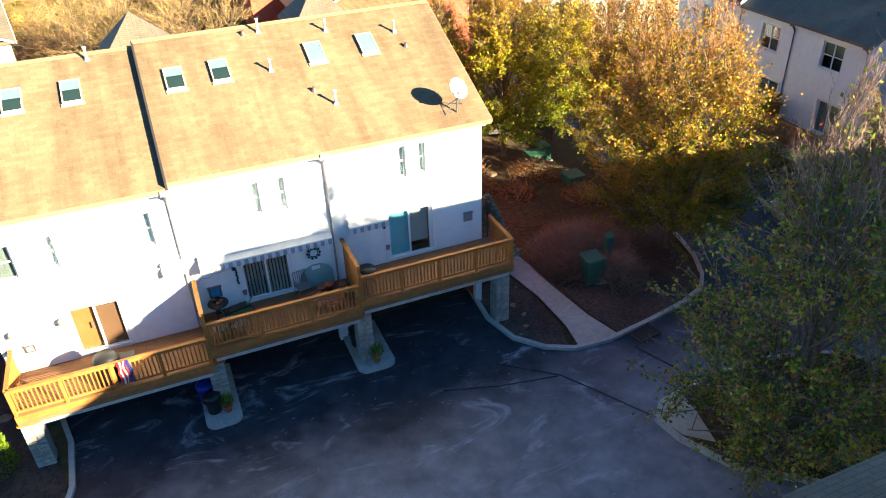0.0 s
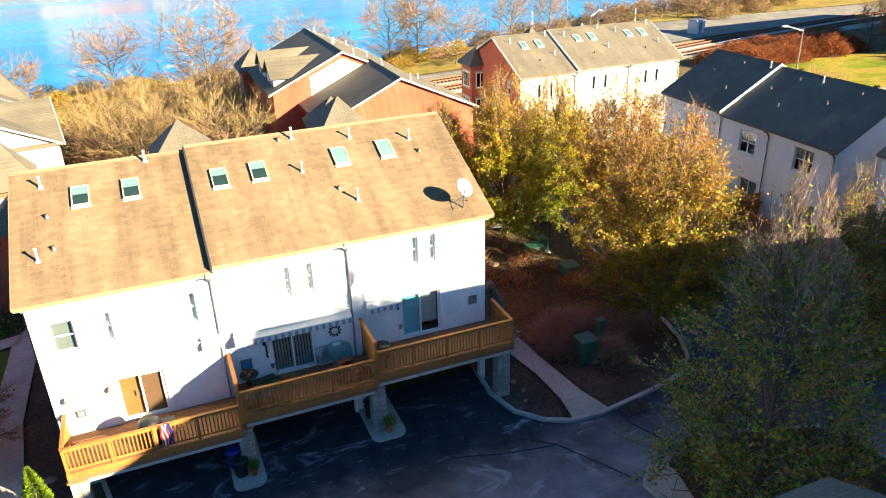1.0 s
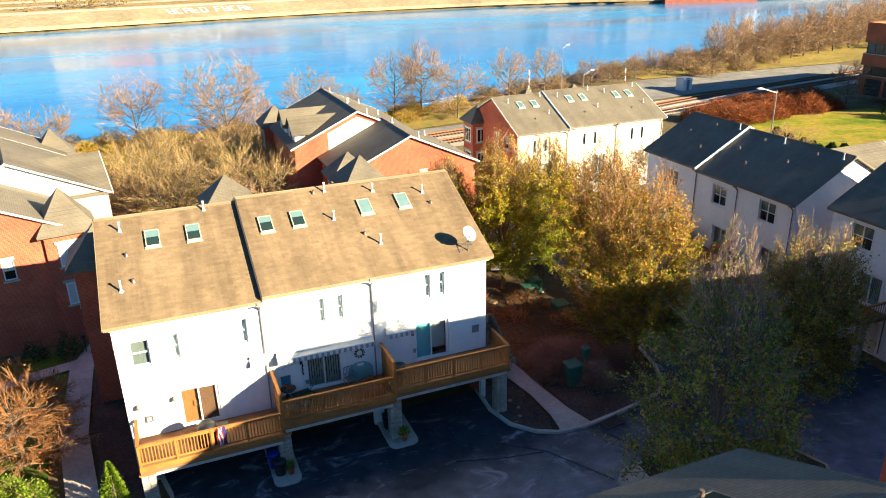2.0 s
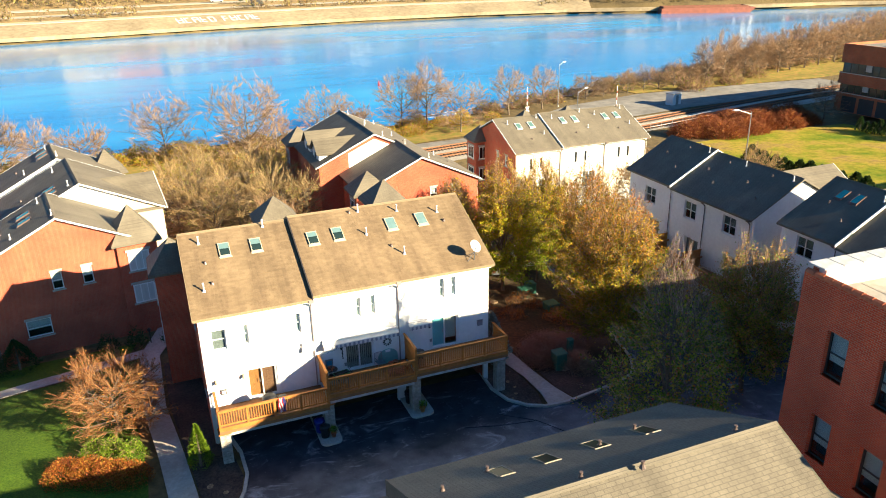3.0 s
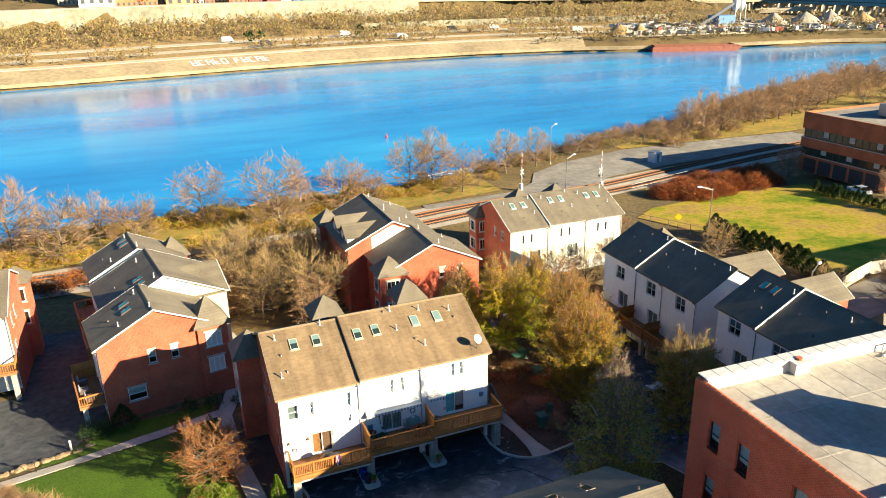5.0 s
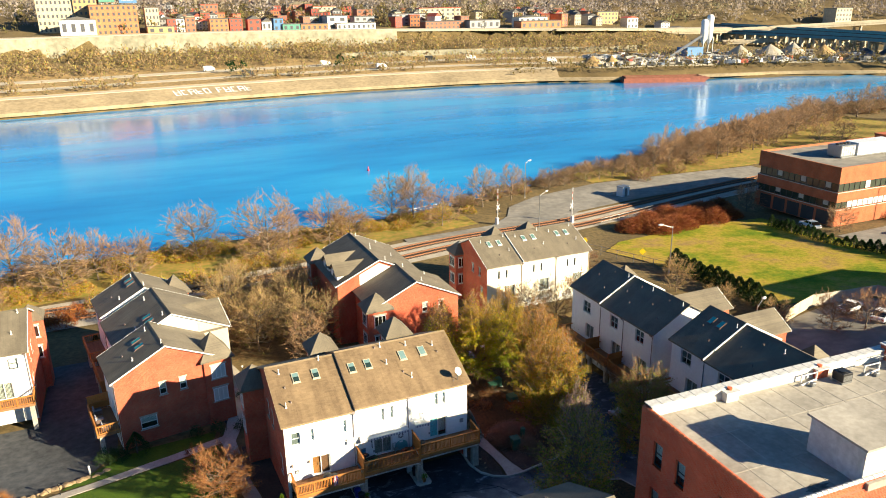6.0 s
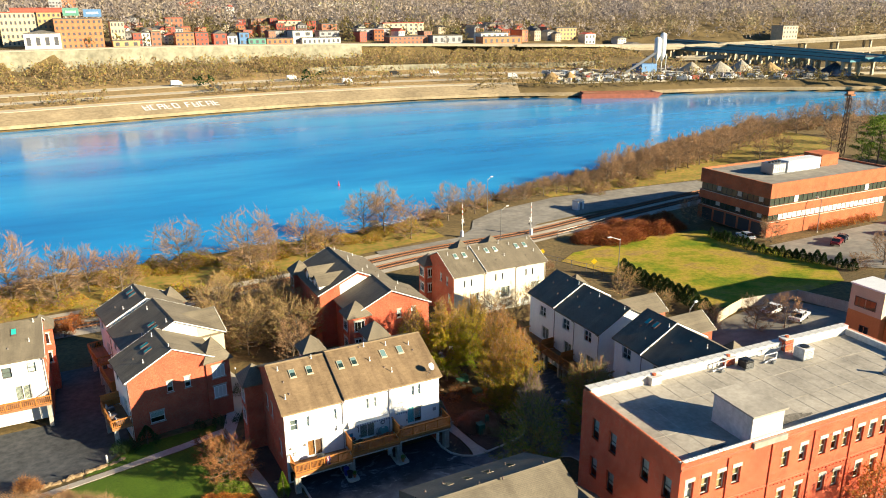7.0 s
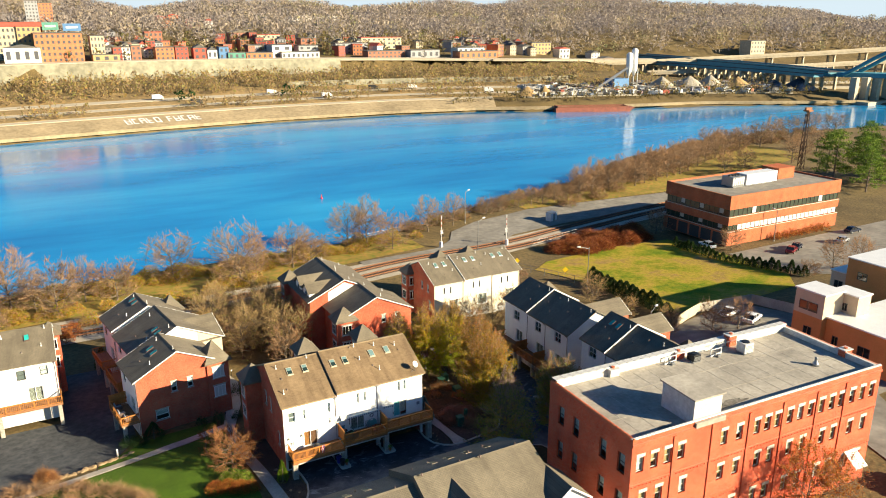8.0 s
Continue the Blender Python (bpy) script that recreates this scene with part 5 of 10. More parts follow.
        part("seam", one_box(k - 0.05, 0.5, roof, k + 0.05, d - 0.8, roof + 0.012), M_SEAM, b)
    for k in (4.2, 8.0):
        part("seam", one_box(0.5, k - 0.05, roof, w - 0.75, k + 0.05, roof + 0.018), M_SEAM, b)
    for tx, ty, tw, th in ((13.6, 1.9, 1.9, 0.55), (9.9, 2.3, 0.5, 0.35), (4.6, 1.2, 1.1, 0.4), (11.9, 1.6, 0.7, 0.35)):
        rim = [(tx + tw * (0.8 + 0.3 * math.sin(3 * k + tx)) * math.cos(k * 0.4488), ty + th * (0.8 + 0.3 * math.sin(5 * k)) * math.sin(k * 0.4488)) for k in range(14)]
        pymesh("tar_stain", [(x, y, roof + 0.016) for x, y in rim], [tuple(range(14))], M_TAR, b, "dark tar stain on the roof")
    part("parapet", one_box(0.3, d - 0.75, roof, w - 0.4, d - 0.4, top + 0.28), M_COPING, b, "white-coated parapet")
    part("parapet", one_box(w - 0.7, 0.4, roof, w - 0.4, d - 0.75, top + 0.05), M_COPING, b, "white-coated parapet")
    # clay coping tiles along the west and south walls, metal caps north
    for n, step, along, mm in ((28, d / 28, "y", M_TILE), (80, w / 80, "x", M_COPING)):
        bm = bmesh.new()
        if along == "y":
            tube(bm, (0.02, 0.0, 0), (0.02, step * 0.96, 0), 0.17, 0.15, 8)
        else:
            tube(bm, (0.0, 0.2, 0), (step * 0.94, 0.2, 0), 0.2, 0.18, 8)
        me = bpy.data.meshes.new("coping_tile")
        bm.to_mesh(me)
        bm.free()
        me.materials.append(mm)
        for i in range(n):
            shared("coping_tile", me, b, Matrix.Translation((0.12, i * step, top - 0.02) if along == "y" else (i * step, 0.0, top - 0.06)))
    bm = one_box(-0.475, -0.3, 0.0, 0.475, 0.54, 0.07, 0.02)
    me = bpy.data.meshes.new("coping_tile")
    bm.to_mesh(me)
    bm.free()
    me.materials.append(M_COPING)
    for i in range(33):
        shared("coping_tile", me, b, Matrix.Translation((0.6 + i * 0.97, d - 0.5, top + 0.28)))
    return b


brick_building()
p = thing("roof_house", "white-sided stair penthouse on the flat roof", "penthouse", turned(29.1, -29.45, 12.72, -2.3))
part("wall", one_box(0, 0.45, 0, 3.3, 4.5, 2.4), M_COPING, p)
bm = bmesh.new()
prism(bm, [(-0.2, 2.45), (3.5, 2.45), (3.5, 2.6), (-0.2, 2.6)], 0.25, 4.7)
for v in bm.verts:
    v.co.z += (v.co.y - 0.25) * 0.02
part("roof", bm, M_FLAT, p)
part("wall_cap", prism(bmesh.new(), [(0.05, 2.4), (3.25, 2.4), (3.25, 2.46), (0.05, 2.46)], 0.46, 4.49), M_COPING, p)
part("apron", one_box(-0.1, -0.1, 0.0, 3.4, 0.44, 0.5), M_FLAT, p)


def office():
    b = thing("office_building", "three-storey orange brick office block with ribbon windows", "building", Matrix.Translation((117.4, 43.2, -2.75)))
    w, d, h = 39.5, 20.0, 11.4
    bands = [(0.0, 3.4), (4.9, 6.9), (8.6, 11.4)]
    for i, (a, c) in enumerate(bands):
        part("wall", one_box(0, 0, a, w, d, c), M_BRICK_OFF, b, "orange brick band")
    for a, c in ((3.4, 4.9), (6.9, 8.6)):
        part("ribbon_window", one_box(0.35, 0.35, a, w - 0.35, d - 0.35, c), M_OFFGLASS, b, "grey-green ribbon glazing")
        n = 26
        for i in range(n + 1):
            x = 0.4 + (w - 0.8) * i / n
            part("mullion", one_box(x - 0.05, 0.26, a, x + 0.05, 0.36, c), M_FRAMEDARK, b)
            if 1 < i < n and (a < 4 or i in (5, 21)):
                part("blind", one_box(x + 0.1, 0.31, a + 0.1, x + (w - 0.8) / n - 0.1, 0.345, c - 0.05), M_CURTAIN, b)
        for i in range(14):
            y = 0.4 + (d - 0.8) * i / 13
            part("mullion", one_box(0.28, y - 0.05, a, 0.36, y + 0.05, c), M_FRAMEDARK, b)
            if i < 13 and i % 4 == 1:
                part("blind", one_box(0.31, y + 0.15, a + 0.5, 0.345, y + (d - 0.8) / 13 - 0.15, c - 0.05), M_BLIND, b)
        part("sill_band", one_box(-0.06, -0.06, a - 0.14, w + 0.06, d + 0.06, a - 0.02), M_LINTEL, b)
    part("roof", one_box(0.4, 0.4, h, w - 0.4, d - 0.4, h + 0.06), M_ROAD, b)
    for q in ((0, 0, w, 0.35), (0, d - 0.35, w, d), (0, 0.35, 0.35, d - 0.35), (w - 0.35, 0.35, w, d - 0.35)):
        part("parapet", one_box(q[0], q[1], h, q[2], q[3], h + 0.45), M_BRICK_OFF, b)
    # Flat dark panels paint the shade of open undercroft bays on the solid wall.
    for i in range(5):
        part("recess", one_box(-0.03, 1.2 + i * 3.6, 0.1, 0.02, 4.2 + i * 3.6, 2.8), M_UNLIT_SHADE, b, "dark panel painted as the shade of an open undercroft bay")
    part("entry", one_box(0.2, -0.02, 0, 2.4, 0.0, 3.0), M_TILE, b)
    u = thing("rooftop_unit", "white rooftop air-handling units on a steel skid", "air conditioner", Matrix.Translation((117.4 + 13, 43.2 + 7, 8.71)))
    part("body", one_box(0, 0, 0.3, 11, 3.2, 2.9, 0.05), M_WHITEMETAL, u)
    part("coil", one_box(-4.5, 0.3, 0.3, -0.3, 3.6, 2.6, 0.05), M_GREYMETAL, u)
    for i in range(6):
        part("louvre", one_box(-4.3 + i * 0.66, 0.24, 0.6, -3.85 + i * 0.66, 0.3, 2.3), M_WHITEMETAL, u)
    for i in range(5):
        part("panel_joint", one_box(1.0 + i * 2.1, -0.012, 0.35, 1.06 + i * 2.1, 0.0, 2.85), M_GREYMETAL, u)
    for i in range(4):
        part("fan", tube(bmesh.new(), (-3.8 + i * 0.98, 1.9, 2.6), (-3.8 + i * 0.98, 1.9, 2.9), 0.4, n=12), M_BLACK, u)
    part("skid", one_box(-4, 0.4, 0, 10, 2.4, 0.3), M_GREYMETAL, u)
    s = thing("roof_house", "orange brick stair tower on the office roof", "penthouse", Matrix.Translation((117.4 + 27, 43.2 + 9, 8.71)))
    part("wall", one_box(0, 0, 0, 6, 5, 2.6), M_BRICK_OFF, s)
    part("roof", one_box(-0.1, -0.1, 2.6, 6.1, 5.1, 2.8), M_BRICK_OFF, s)


office()


def flats(label, x, y, z, w, d, h, split, upper, lower, wins):
    b = thing("apartment_building", label, "building", Matrix.Translation((x, y, z)))
    part("wall", one_box(0, 0, 0, w, d, split), lower, b)
    part("wall", one_box(0, 0, split, w, d, h), upper, b)
    part("roof", one_box(-0.15, -0.15, h, w + 0.15, d + 0.15, h + 0.2), M_WHITEMETAL, b)
    for face, u, zz, ww, hh in wins:
        m = Matrix.Translation((0, u + ww, zz)) @ Matrix.Rotation(radians(-90), 4, "Z") if face == "w" else Matrix.Translation((u, 0, zz))
        win = part("window", frame_bars(bmesh.new(), ww, hh, 0.09, 0.08, -0.07), M_FRAMEDARK, b)
        win.matrix_basis = m
        for k in range(2):
            part("pane", one_box(ww * k / 2 + 0.06, -0.045, 0.08, ww * (k + 1) / 2 - 0.04, -0.03, hh - 0.08), M_DARKGLASS, win)
    return b


flats("orange and cream rendered flats with white roof", 77.4, -8.4, -1.5, 4.3, 4.7, 10.8, 7.2, M_STUCCO_LT, M_STUCCO, [("w", 0.9, 7.9, 3.0, 1.4), ("w", 1.4, 3.9, 1.3, 1.6)])
flats("cream stair block of the flats", 81.8, -10.6, -1.5, 3.0, 4.0, 10.5, 7.0, M_STUCCO_LT, M_STUCCO_LT, [("w", 1.5, 8.0, 0.8, 1.1)])
flats("low orange rendered flats with wide white roof", 78.4, -21.0, -1.5, 22, 12.5, 7.4, 7.0, M_STUCCO, M_STUCCO, [("w", 10.4, 3.4, 0.9, 1.7), ("w", 5.6, 3.4, 1.8, 1.7), ("w", 1.4, 3.4, 1.6, 1.6), ("s", 2.0, 3.2, 1.4, 1.5), ("s", 6.0, 3.2, 1.4, 1.5)])
flats("tan rendered flats behind the parking lot", 97.5, -9.5, -1.5, 18, 11.0, 10.8, 10.2, M_STUCCO, M_STUCCO, [("w", 2.4, 7.4, 1.6, 1.4), ("w", 7.4, 7.6, 1.7, 1.3), ("w", 2.8, 3.6, 1.7, 1.6), ("w", 7.8, 4.2, 1.6, 1.4)])
flats("low cream wing of the tan flats", 98.4, 1.55, -1.5, 6.0, 3.2, 7.6, 7.2, M_STUCCO_LT, M_STUCCO_LT, [("w", 0.9, 4.6, 1.5, 1.5)])


# ---- trees and shrubs ----
def tree_meshes(seed, tall, spread, bole, limbs, subs, twigs, leaves, leaf, twig_len=0.7, upright=0.5, girth=0.14, twig_w=0.02, low=0.25, droop=0.0, thin=0.0, cone=0.0):
    """The branch, twig and leaf geometry of one tree, standing at the origin."""
    rng = random.Random(seed)
    bm = bmesh.new()
    tv, tf, lv, lf = [], [], [], []

    def rnd(s):
        return Vector((rng.gauss(0, s), rng.gauss(0, s), rng.gauss(0, s)))

    top = Vector((rng.uniform(-0.3, 0.3), rng.uniform(-0.3, 0.3), tall * 0.72))
    knee = Vector((rng.uniform(-0.15, 0.15), rng.uniform(-0.15, 0.15), bole))
    tube(bm, (0, 0, -0.3), (0, 0, 0.25), girth * 1.35, girth, 8, False)
    tube(bm, (0, 0, 0.25), knee, girth, girth * 0.8, 8, False)
    tube(bm, knee, top, girth * 0.8, girth * 0.18, 6, False)
    mid = bole + (tall - bole) * 0.45

    def shell(a, z):
        t = (z - bole * 0.8) / (tall - bole * 0.8)
        return spread * (1 - cone * smooth01((t - 0.3) / 0.7)) * math.sqrt(max(0.02, 1 - (2 * t - 0.86) ** 2 / 1.35)) * (1 + 0.16 * math.sin(3 * a + seed) + 0.1 * math.sin(7 * a + 2 * seed))

    def twig(p, d):
        n = rng.uniform(0.5, 1.3) * twig_len
        q = p + (d + rnd(0.35) + Vector((0, 0, upright * 0.5 - droop))).normalized() * n
        s = (q - p).cross(rnd(1)).normalized() * twig_w * 0.5
        k = len(tv)
        m = (p + q) / 2 + rnd(0.04)
        tv.extend((p - s, p + s, m + s * 0.7, m - s * 0.7, q))
        tf.extend(((k, k + 1, k + 2, k + 3), (k + 3, k + 2, k + 4)))
        for _ in range(2):
            e = m + (q - p) * rng.uniform(-0.3, 0.4)
            r = e + ((q - p).normalized() + rnd(0.6)).normalized() * n * rng.uniform(0.3, 0.6)
            k = len(tv)
            tv.extend((e - s * 0.6, e + s * 0.6, r))
            tf.append((k, k + 1, k + 2))
        c = leaves * (1 - thin * smooth01((p.z / tall - 0.4) / 0.5))
        while c > 0:
            if c >= 1 or rng.random() < c:
                o = p + (q - p) * rng.uniform(0.15, 1.1) + rnd(0.1)
                a = rnd(1).normalized() * leaf * rng.uniform(0.6, 1.2)
                b = a.cross(rnd(1)).normalized() * leaf * rng.uniform(0.4, 0.8)
                k = len(lv)
                lv.extend((o - a, o + b, o + a, o - b))
                lf.append((k, k + 1, k + 2, k + 3))
            c -= 1

    for i in range(limbs):
        z0 = bole + (tall * 0.62 - bole) * (i / limbs) ** 1.1
        a = i * 2.4 + rng.uniform(-0.4, 0.4)
        p = knee.lerp(top, max(0, (z0 - bole) / max(0.1, top.z - bole)))
        z1 = min(tall * 0.96, z0 + (tall - z0) * rng.uniform(0.25, 0.5 + 0.4 * upright))
        if i < limbs * low:
            z1 = z0 + tall * rng.uniform(-0.02, 0.16)
        r = shell(a, z1) * rng.uniform(0.75, 0.95)
        q = Vector((math.cos(a) * r, math.sin(a) * r, z1))
        m = p.lerp(q, 0.45) + Vector((0, 0, -0.05 * tall * (1 - upright))) + rnd(0.12)
        g = girth * 0.42 * (1 - 0.5 * i / limbs)
        tube(bm, p, m, g, g * 0.65, 5, False)
        tube(bm, m, q, g * 0.65, g * 0.2, 5, False)
        for _ in range(subs):
            t = rng.uniform(0.2, 1.0)
            s = p.lerp(m, t * 2) if t < 0.5 else m.lerp(q, t * 2 - 1)
            ab = a + rng.gauss(0, 0.75)
            zb = s.z + rng.uniform(-0.04, 0.26) * tall
            zb = min(zb, tall * 0.99)
            rb = shell(ab, zb) * rng.uniform(0.45, 1.04)
            e = Vector((math.cos(ab) * rb, math.sin(ab) * rb, zb))
            if (e - s).length > tall * 0.4:
                e = s + (e - s) * 0.6
            h = s.lerp(e, 0.5) + rnd(0.1)
            tube(bm, s, h, g * 0.3, g * 0.2, 3, False)
            tube(bm, h, e, g * 0.2, g * 0.08, 3, False)
            for _ in range(twigs):
                t2 = rng.uniform(0.25, 1.0)
                base = s.lerp(h, t2 * 2) if t2 < 0.5 else h.lerp(e, t2 * 2 - 1)
                out = (e - s).normalized() + Vector((e.x, e.y, (e.z - mid) * 0.6)).normalized() * 0.6
                twig(base, out)
    return bm, tv, tf, lv, lf


def tree(label, x, y, z, twig_m, leaf_m, group="trees", name="tree", cat="tree", **kw):
    t = thing(name, label, cat, Matrix.Translation((x, y, z)), group)
    bm, tv, tf, lv, lf = tree_meshes(**kw)
    part("trunk", bm, M_BARK, t)
    if tf:
        pymesh("branchwork", tv, tf, twig_m, t)
    if lf:
        pymesh("crown", lv, lf, leaf_m, t)
    return t


def at_ground(x, y):
    return height(x, y) - 0.05


PEAR = dict(bole=1.7, limbs=30, subs=12, twigs=16, twig_w=0.022, twig_len=0.8, upright=0.75, girth=0.17, thin=0.86, cone=0.12)
tree("autumn pear tree with yellow-green leaves", 25.4, 15.0, at_ground(25.4, 15.0), M_TWIG_ROSE, M_LEAF_YELLOW, "pear trees", seed=3, tall=11.6, spread=2.7, leaves=7, leaf=0.076, **PEAR)
tree("autumn pear tree, half bare with orange tips", 30.2, 17.6, at_ground(30.2, 17.6), M_TWIG_ROSE, M_LEAF_YELLOW, "pear trees", seed=4, tall=11.2, spread=2.7, leaves=7, leaf=0.076, **PEAR)
tree("large autumn pear tree with olive and orange leaves", 30.0, 9.6, at_ground(30.0, 9.6), M_TWIG_ROSE, M_LEAF_PEAR, "pear trees", seed=5, tall=12.2, spread=3.2, leaves=7, leaf=0.076, **PEAR)
tree("large autumn pear tree with dense orange-brown crown", 27.1, 1.5, at_ground(27.1, 1.5), M_TWIG_ROSE, M_LEAF_PEAR, "pear trees", seed=6, tall=11.6, spread=3.7, leaves=7, leaf=0.076, **dict(PEAR, bole=1.2, limbs=36, low=0.45, thin=0.8))
tree("grey-brown thinning tree with sparse olive leaves", 21.5, -10.8, at_ground(21.5, -10.8), M_TWIG_MAUVE, M_LEAF_OLIVE, "pear trees", seed=7, tall=12.7, spread=3.7, leaves=3.2, leaf=0.08, **dict(PEAR, bole=0.5, limbs=38, twigs=17, twig_w=0.017, twig_len=0.6, thin=0.97, cone=0.62, low=0.45))
tree("round-headed tree with pinkish bare twigs", 32.8, -4.9, at_ground(32.8, -4.9), M_TWIG_ROSE, M_LEAF_OLIVE, "pear trees", seed=8, tall=11.0, spread=2.8, leaves=5, leaf=0.075, **PEAR)
tree("young orange-leaved tree beside a brick house", 23.3, 20.8, at_ground(23.3, 20.8), M_TWIG, M_LEAF_ORANGE, "pear trees", seed=10, tall=8.6, spread=2.4, leaves=6, leaf=0.07, **PEAR)
tree("bright yellow tree behind the main roof", 21.6, 16.6, at_ground(21.6, 16.6), M_TWIG, M_LEAF_YELLOW, "pear trees", seed=12, tall=9.2, spread=2.0, leaves=4, leaf=0.07, **PEAR)
tree("low spreading ornamental tree with reddish bare twigs", -4.6, 4.2, at_ground(-4.6, 4.2), M_TWIG_RUSSET, M_LEAF_ORANGE, "trees", seed=21, tall=5.0, spread=3.1, bole=0.5, limbs=24, subs=10, twigs=19, leaves=0.3, leaf=0.06, twig_len=0.7, upright=0.35, girth=0.14, twig_w=0.024)
tree("leaning bare shrub tree with reddish twigs", -6.4, 9.2, at_ground(-6.4, 9.2), M_TWIG_RED, M_LEAF_ORANGE, "trees", seed=22, tall=3.4, spread=1.0, bole=0.6, limbs=9, subs=6, twigs=8, leaves=0.1, leaf=0.06, twig_len=0.5, upright=0.6, girth=0.08, twig_w=0.02)
tree("bare tree in front of the brick building", 19.5, -31.5, at_ground(19.5, -31.5), M_TWIG, M_LEAF_ORANGE, "trees", seed=23, tall=8.2, spread=3.0, bole=1.5, limbs=18, subs=8, twigs=11, leaves=0.6, leaf=0.07, twig_len=0.7, upright=0.6, girth=0.14)
tree("street tree with the last orange leaves", 41.5, -33.0, at_ground(41.5, -33.0), M_TWIG, M_LEAF_ORANGE, "trees", seed=24, tall=9.6, spread=3.6, bole=1.8, limbs=20, subs=9, twigs=11, leaves=3.4, leaf=0.09, twig_len=0.7, upright=0.6, girth=0.14)
tree("street tree with a few orange leaves", 45.5, -33.5, at_ground(45.5, -33.5), M_TWIG, M_LEAF_ORANGE, "trees", seed=25, tall=7.6, spread=2.6, bole=1.8, limbs=16, subs=8, twigs=9, leaves=0.8, leaf=0.08, twig_len=0.7, upright=0.6, girth=0.13)

# bare trees, grown three times and set out along the river and between the houses
BARE = dict(limbs=20, subs=10, leaves=0.0, leaf=0.05, twig_len=0.8, girth=0.16)
bare = [
    tree("spreading bare tree on the river bank", 1.8, 84.0, -4.3, M_TWIG_PALE, M_LEAF_OLIVE, "bare trees", seed=31, tall=11.0, spread=6.0, bole=1.2, upright=0.6, twigs=14, twig_w=0.04, **dict(BARE, limbs=24)),
    tree("slender bare tree with pale twigs", -23.4, 77.0, -4.3, M_TWIG_PALE, M_LEAF_OLIVE, "bare trees", seed=32, tall=8.6, spread=3.7, bole=1.4, upright=0.5, twigs=9, twig_w=0.036, **BARE),
    tree("bushy bare tree with many stems", 12.6, 76.0, -4.2, M_TWIG, M_LEAF_OLIVE, "bare trees", seed=33, tall=6.6, spread=4.2, bole=0.5, upright=0.5, twigs=9, twig_w=0.04, **BARE),
    tree("full rounded bare tree with olive-brown twigs between houses", 10.4, 31.8, at_ground(10.4, 31.8), M_TWIG_OLIVE, M_LEAF_OLIVE, "bare trees", seed=34, tall=9.6, spread=4.4, bole=1.2, upright=0.6, twigs=11, twig_w=0.032, limbs=22, subs=10, leaves=0.15, leaf=0.09, twig_len=0.95, girth=0.16),
]
SPOTS = [(-27.5, 79, 1, 1.25), (-20.0, 74, 2, 1.2), (-9.7, 77, 2, 1.0), (-32, 76, 1, 1.3), (-38, 74, 2, 1.3), (-45, 78, 0, 1.15), (13.3, 74.1, 0, 0.92), (26.0, 80.0, 0, 0.72), (18, 80, 1, 0.7), (42.5, 90.0, 0, 0.8), (46.9, 88.5, 1, 1.05), (50.6, 82.0, 0, 0.76), (65.0, 91.8, 1, 0.95), (73.6, 94.0, 1, 0.8),
         (87, 99, 2, 0.8), (92, 100, 2, 0.7), (99, 101, 1, 0.6), (113, 103, 1, 0.7), (118, 104, 2, 0.8), (126, 107, 0, 0.8), (133, 108, 1, 1.1), (139, 110, 0, 0.9), (146, 111, 1, 1.1), (152, 112, 2, 1.0), (158, 114, 1, 1.2), (165, 116, 0, 0.9), (172, 118, 1, 1.1), (180, 122, 2, 1.1), (189, 126, 0, 1.0), (198, 132, 1, 1.1),
         (208, 138, 2, 1.2), (122, 103, 1, 1.1), (129, 105, 1, 1.25), (136, 106, 2, 1.3), (142, 108, 1, 1.3), (149, 108, 1, 1.35), (155, 110, 2, 1.4), (161, 111, 1, 1.3), (168, 113, 1, 1.4), (176, 115, 2, 1.5), (184, 119, 1, 1.3), (193, 123, 1, 1.4), (202, 128, 2, 1.5), (212, 132, 1, 1.4), (222, 136, 2, 1.5), (235, 140, 1, 1.4), (250, 142, 2, 1.6), (262, 146, 1, 1.5), (275, 148, 2, 1.6), (290, 148, 1, 1.5), (305, 146, 2, 1.6), (228, 110, 1, 1.3), (244, 118, 2, 1.4), (262, 124, 1, 1.4), (108, 102, 2, 0.8), (104, 102, 1, 0.7), (218, 142, 0, 1.0), (230, 146, 1, 1.2), (243, 150, 2, 1.2), (190, 108, 1, 1.0), (205, 112, 2, 1.1),
         (4.4, 36.5, 3, 0.85), (7.2, 40.0, 3, 0.95), (2.0, 46.5, 3, 0.95), (8.8, 47, 3, 0.9), (14.0, 39.0, 3, 0.85), (3.5, 52.0, 3, 0.85), (12.2, 53.0, 3, 0.8), (9.0, 29.0, 1, 0.8), (10.5, 42.0, 3, 0.9), (1.0, 41.0, 3, 0.75), (15.0, 47.0, 3, 0.8), (6.0, 57.0, 3, 0.75), (-6.0, 52.0, 2, 1.0), (-30.0, 66.0, 2, 0.9), (-36.0, 67.0, 2, 1.0), (-43.0, 66.0, 2, 1.1), (-15.0, 79.0, 1, 0.8), (-34.5, 80.0, 1, 1.1), (-41.0, 79.0, 1, 1.0), (30.0, 80.0, 2, 0.9),
         (66.0, 28.6, 3, 0.6), (67.0, 20.4, 3, 0.55), (67.5, 11.0, 3, 0.55), (73.0, 7.0, 2, 0.75), (76.0, 4.5, 1, 0.7), (44.0, 27.5, 1, 0.7), (49, 28.5, 2, 0.9), (40.5, 29.0, 0, 0.6), (41.0, 9.0, 2, 0.55), (116, 40.5, 2, 0.8), (114, 62, 1, 0.9), (118.5, 17.5, 1, 0.9), (124, 15.5, 1, 0.8), (112, 18, 2, 0.6), (60, 55, 1, 0.5), (62, 46, 2, 0.55)]
rng = random.Random(77)
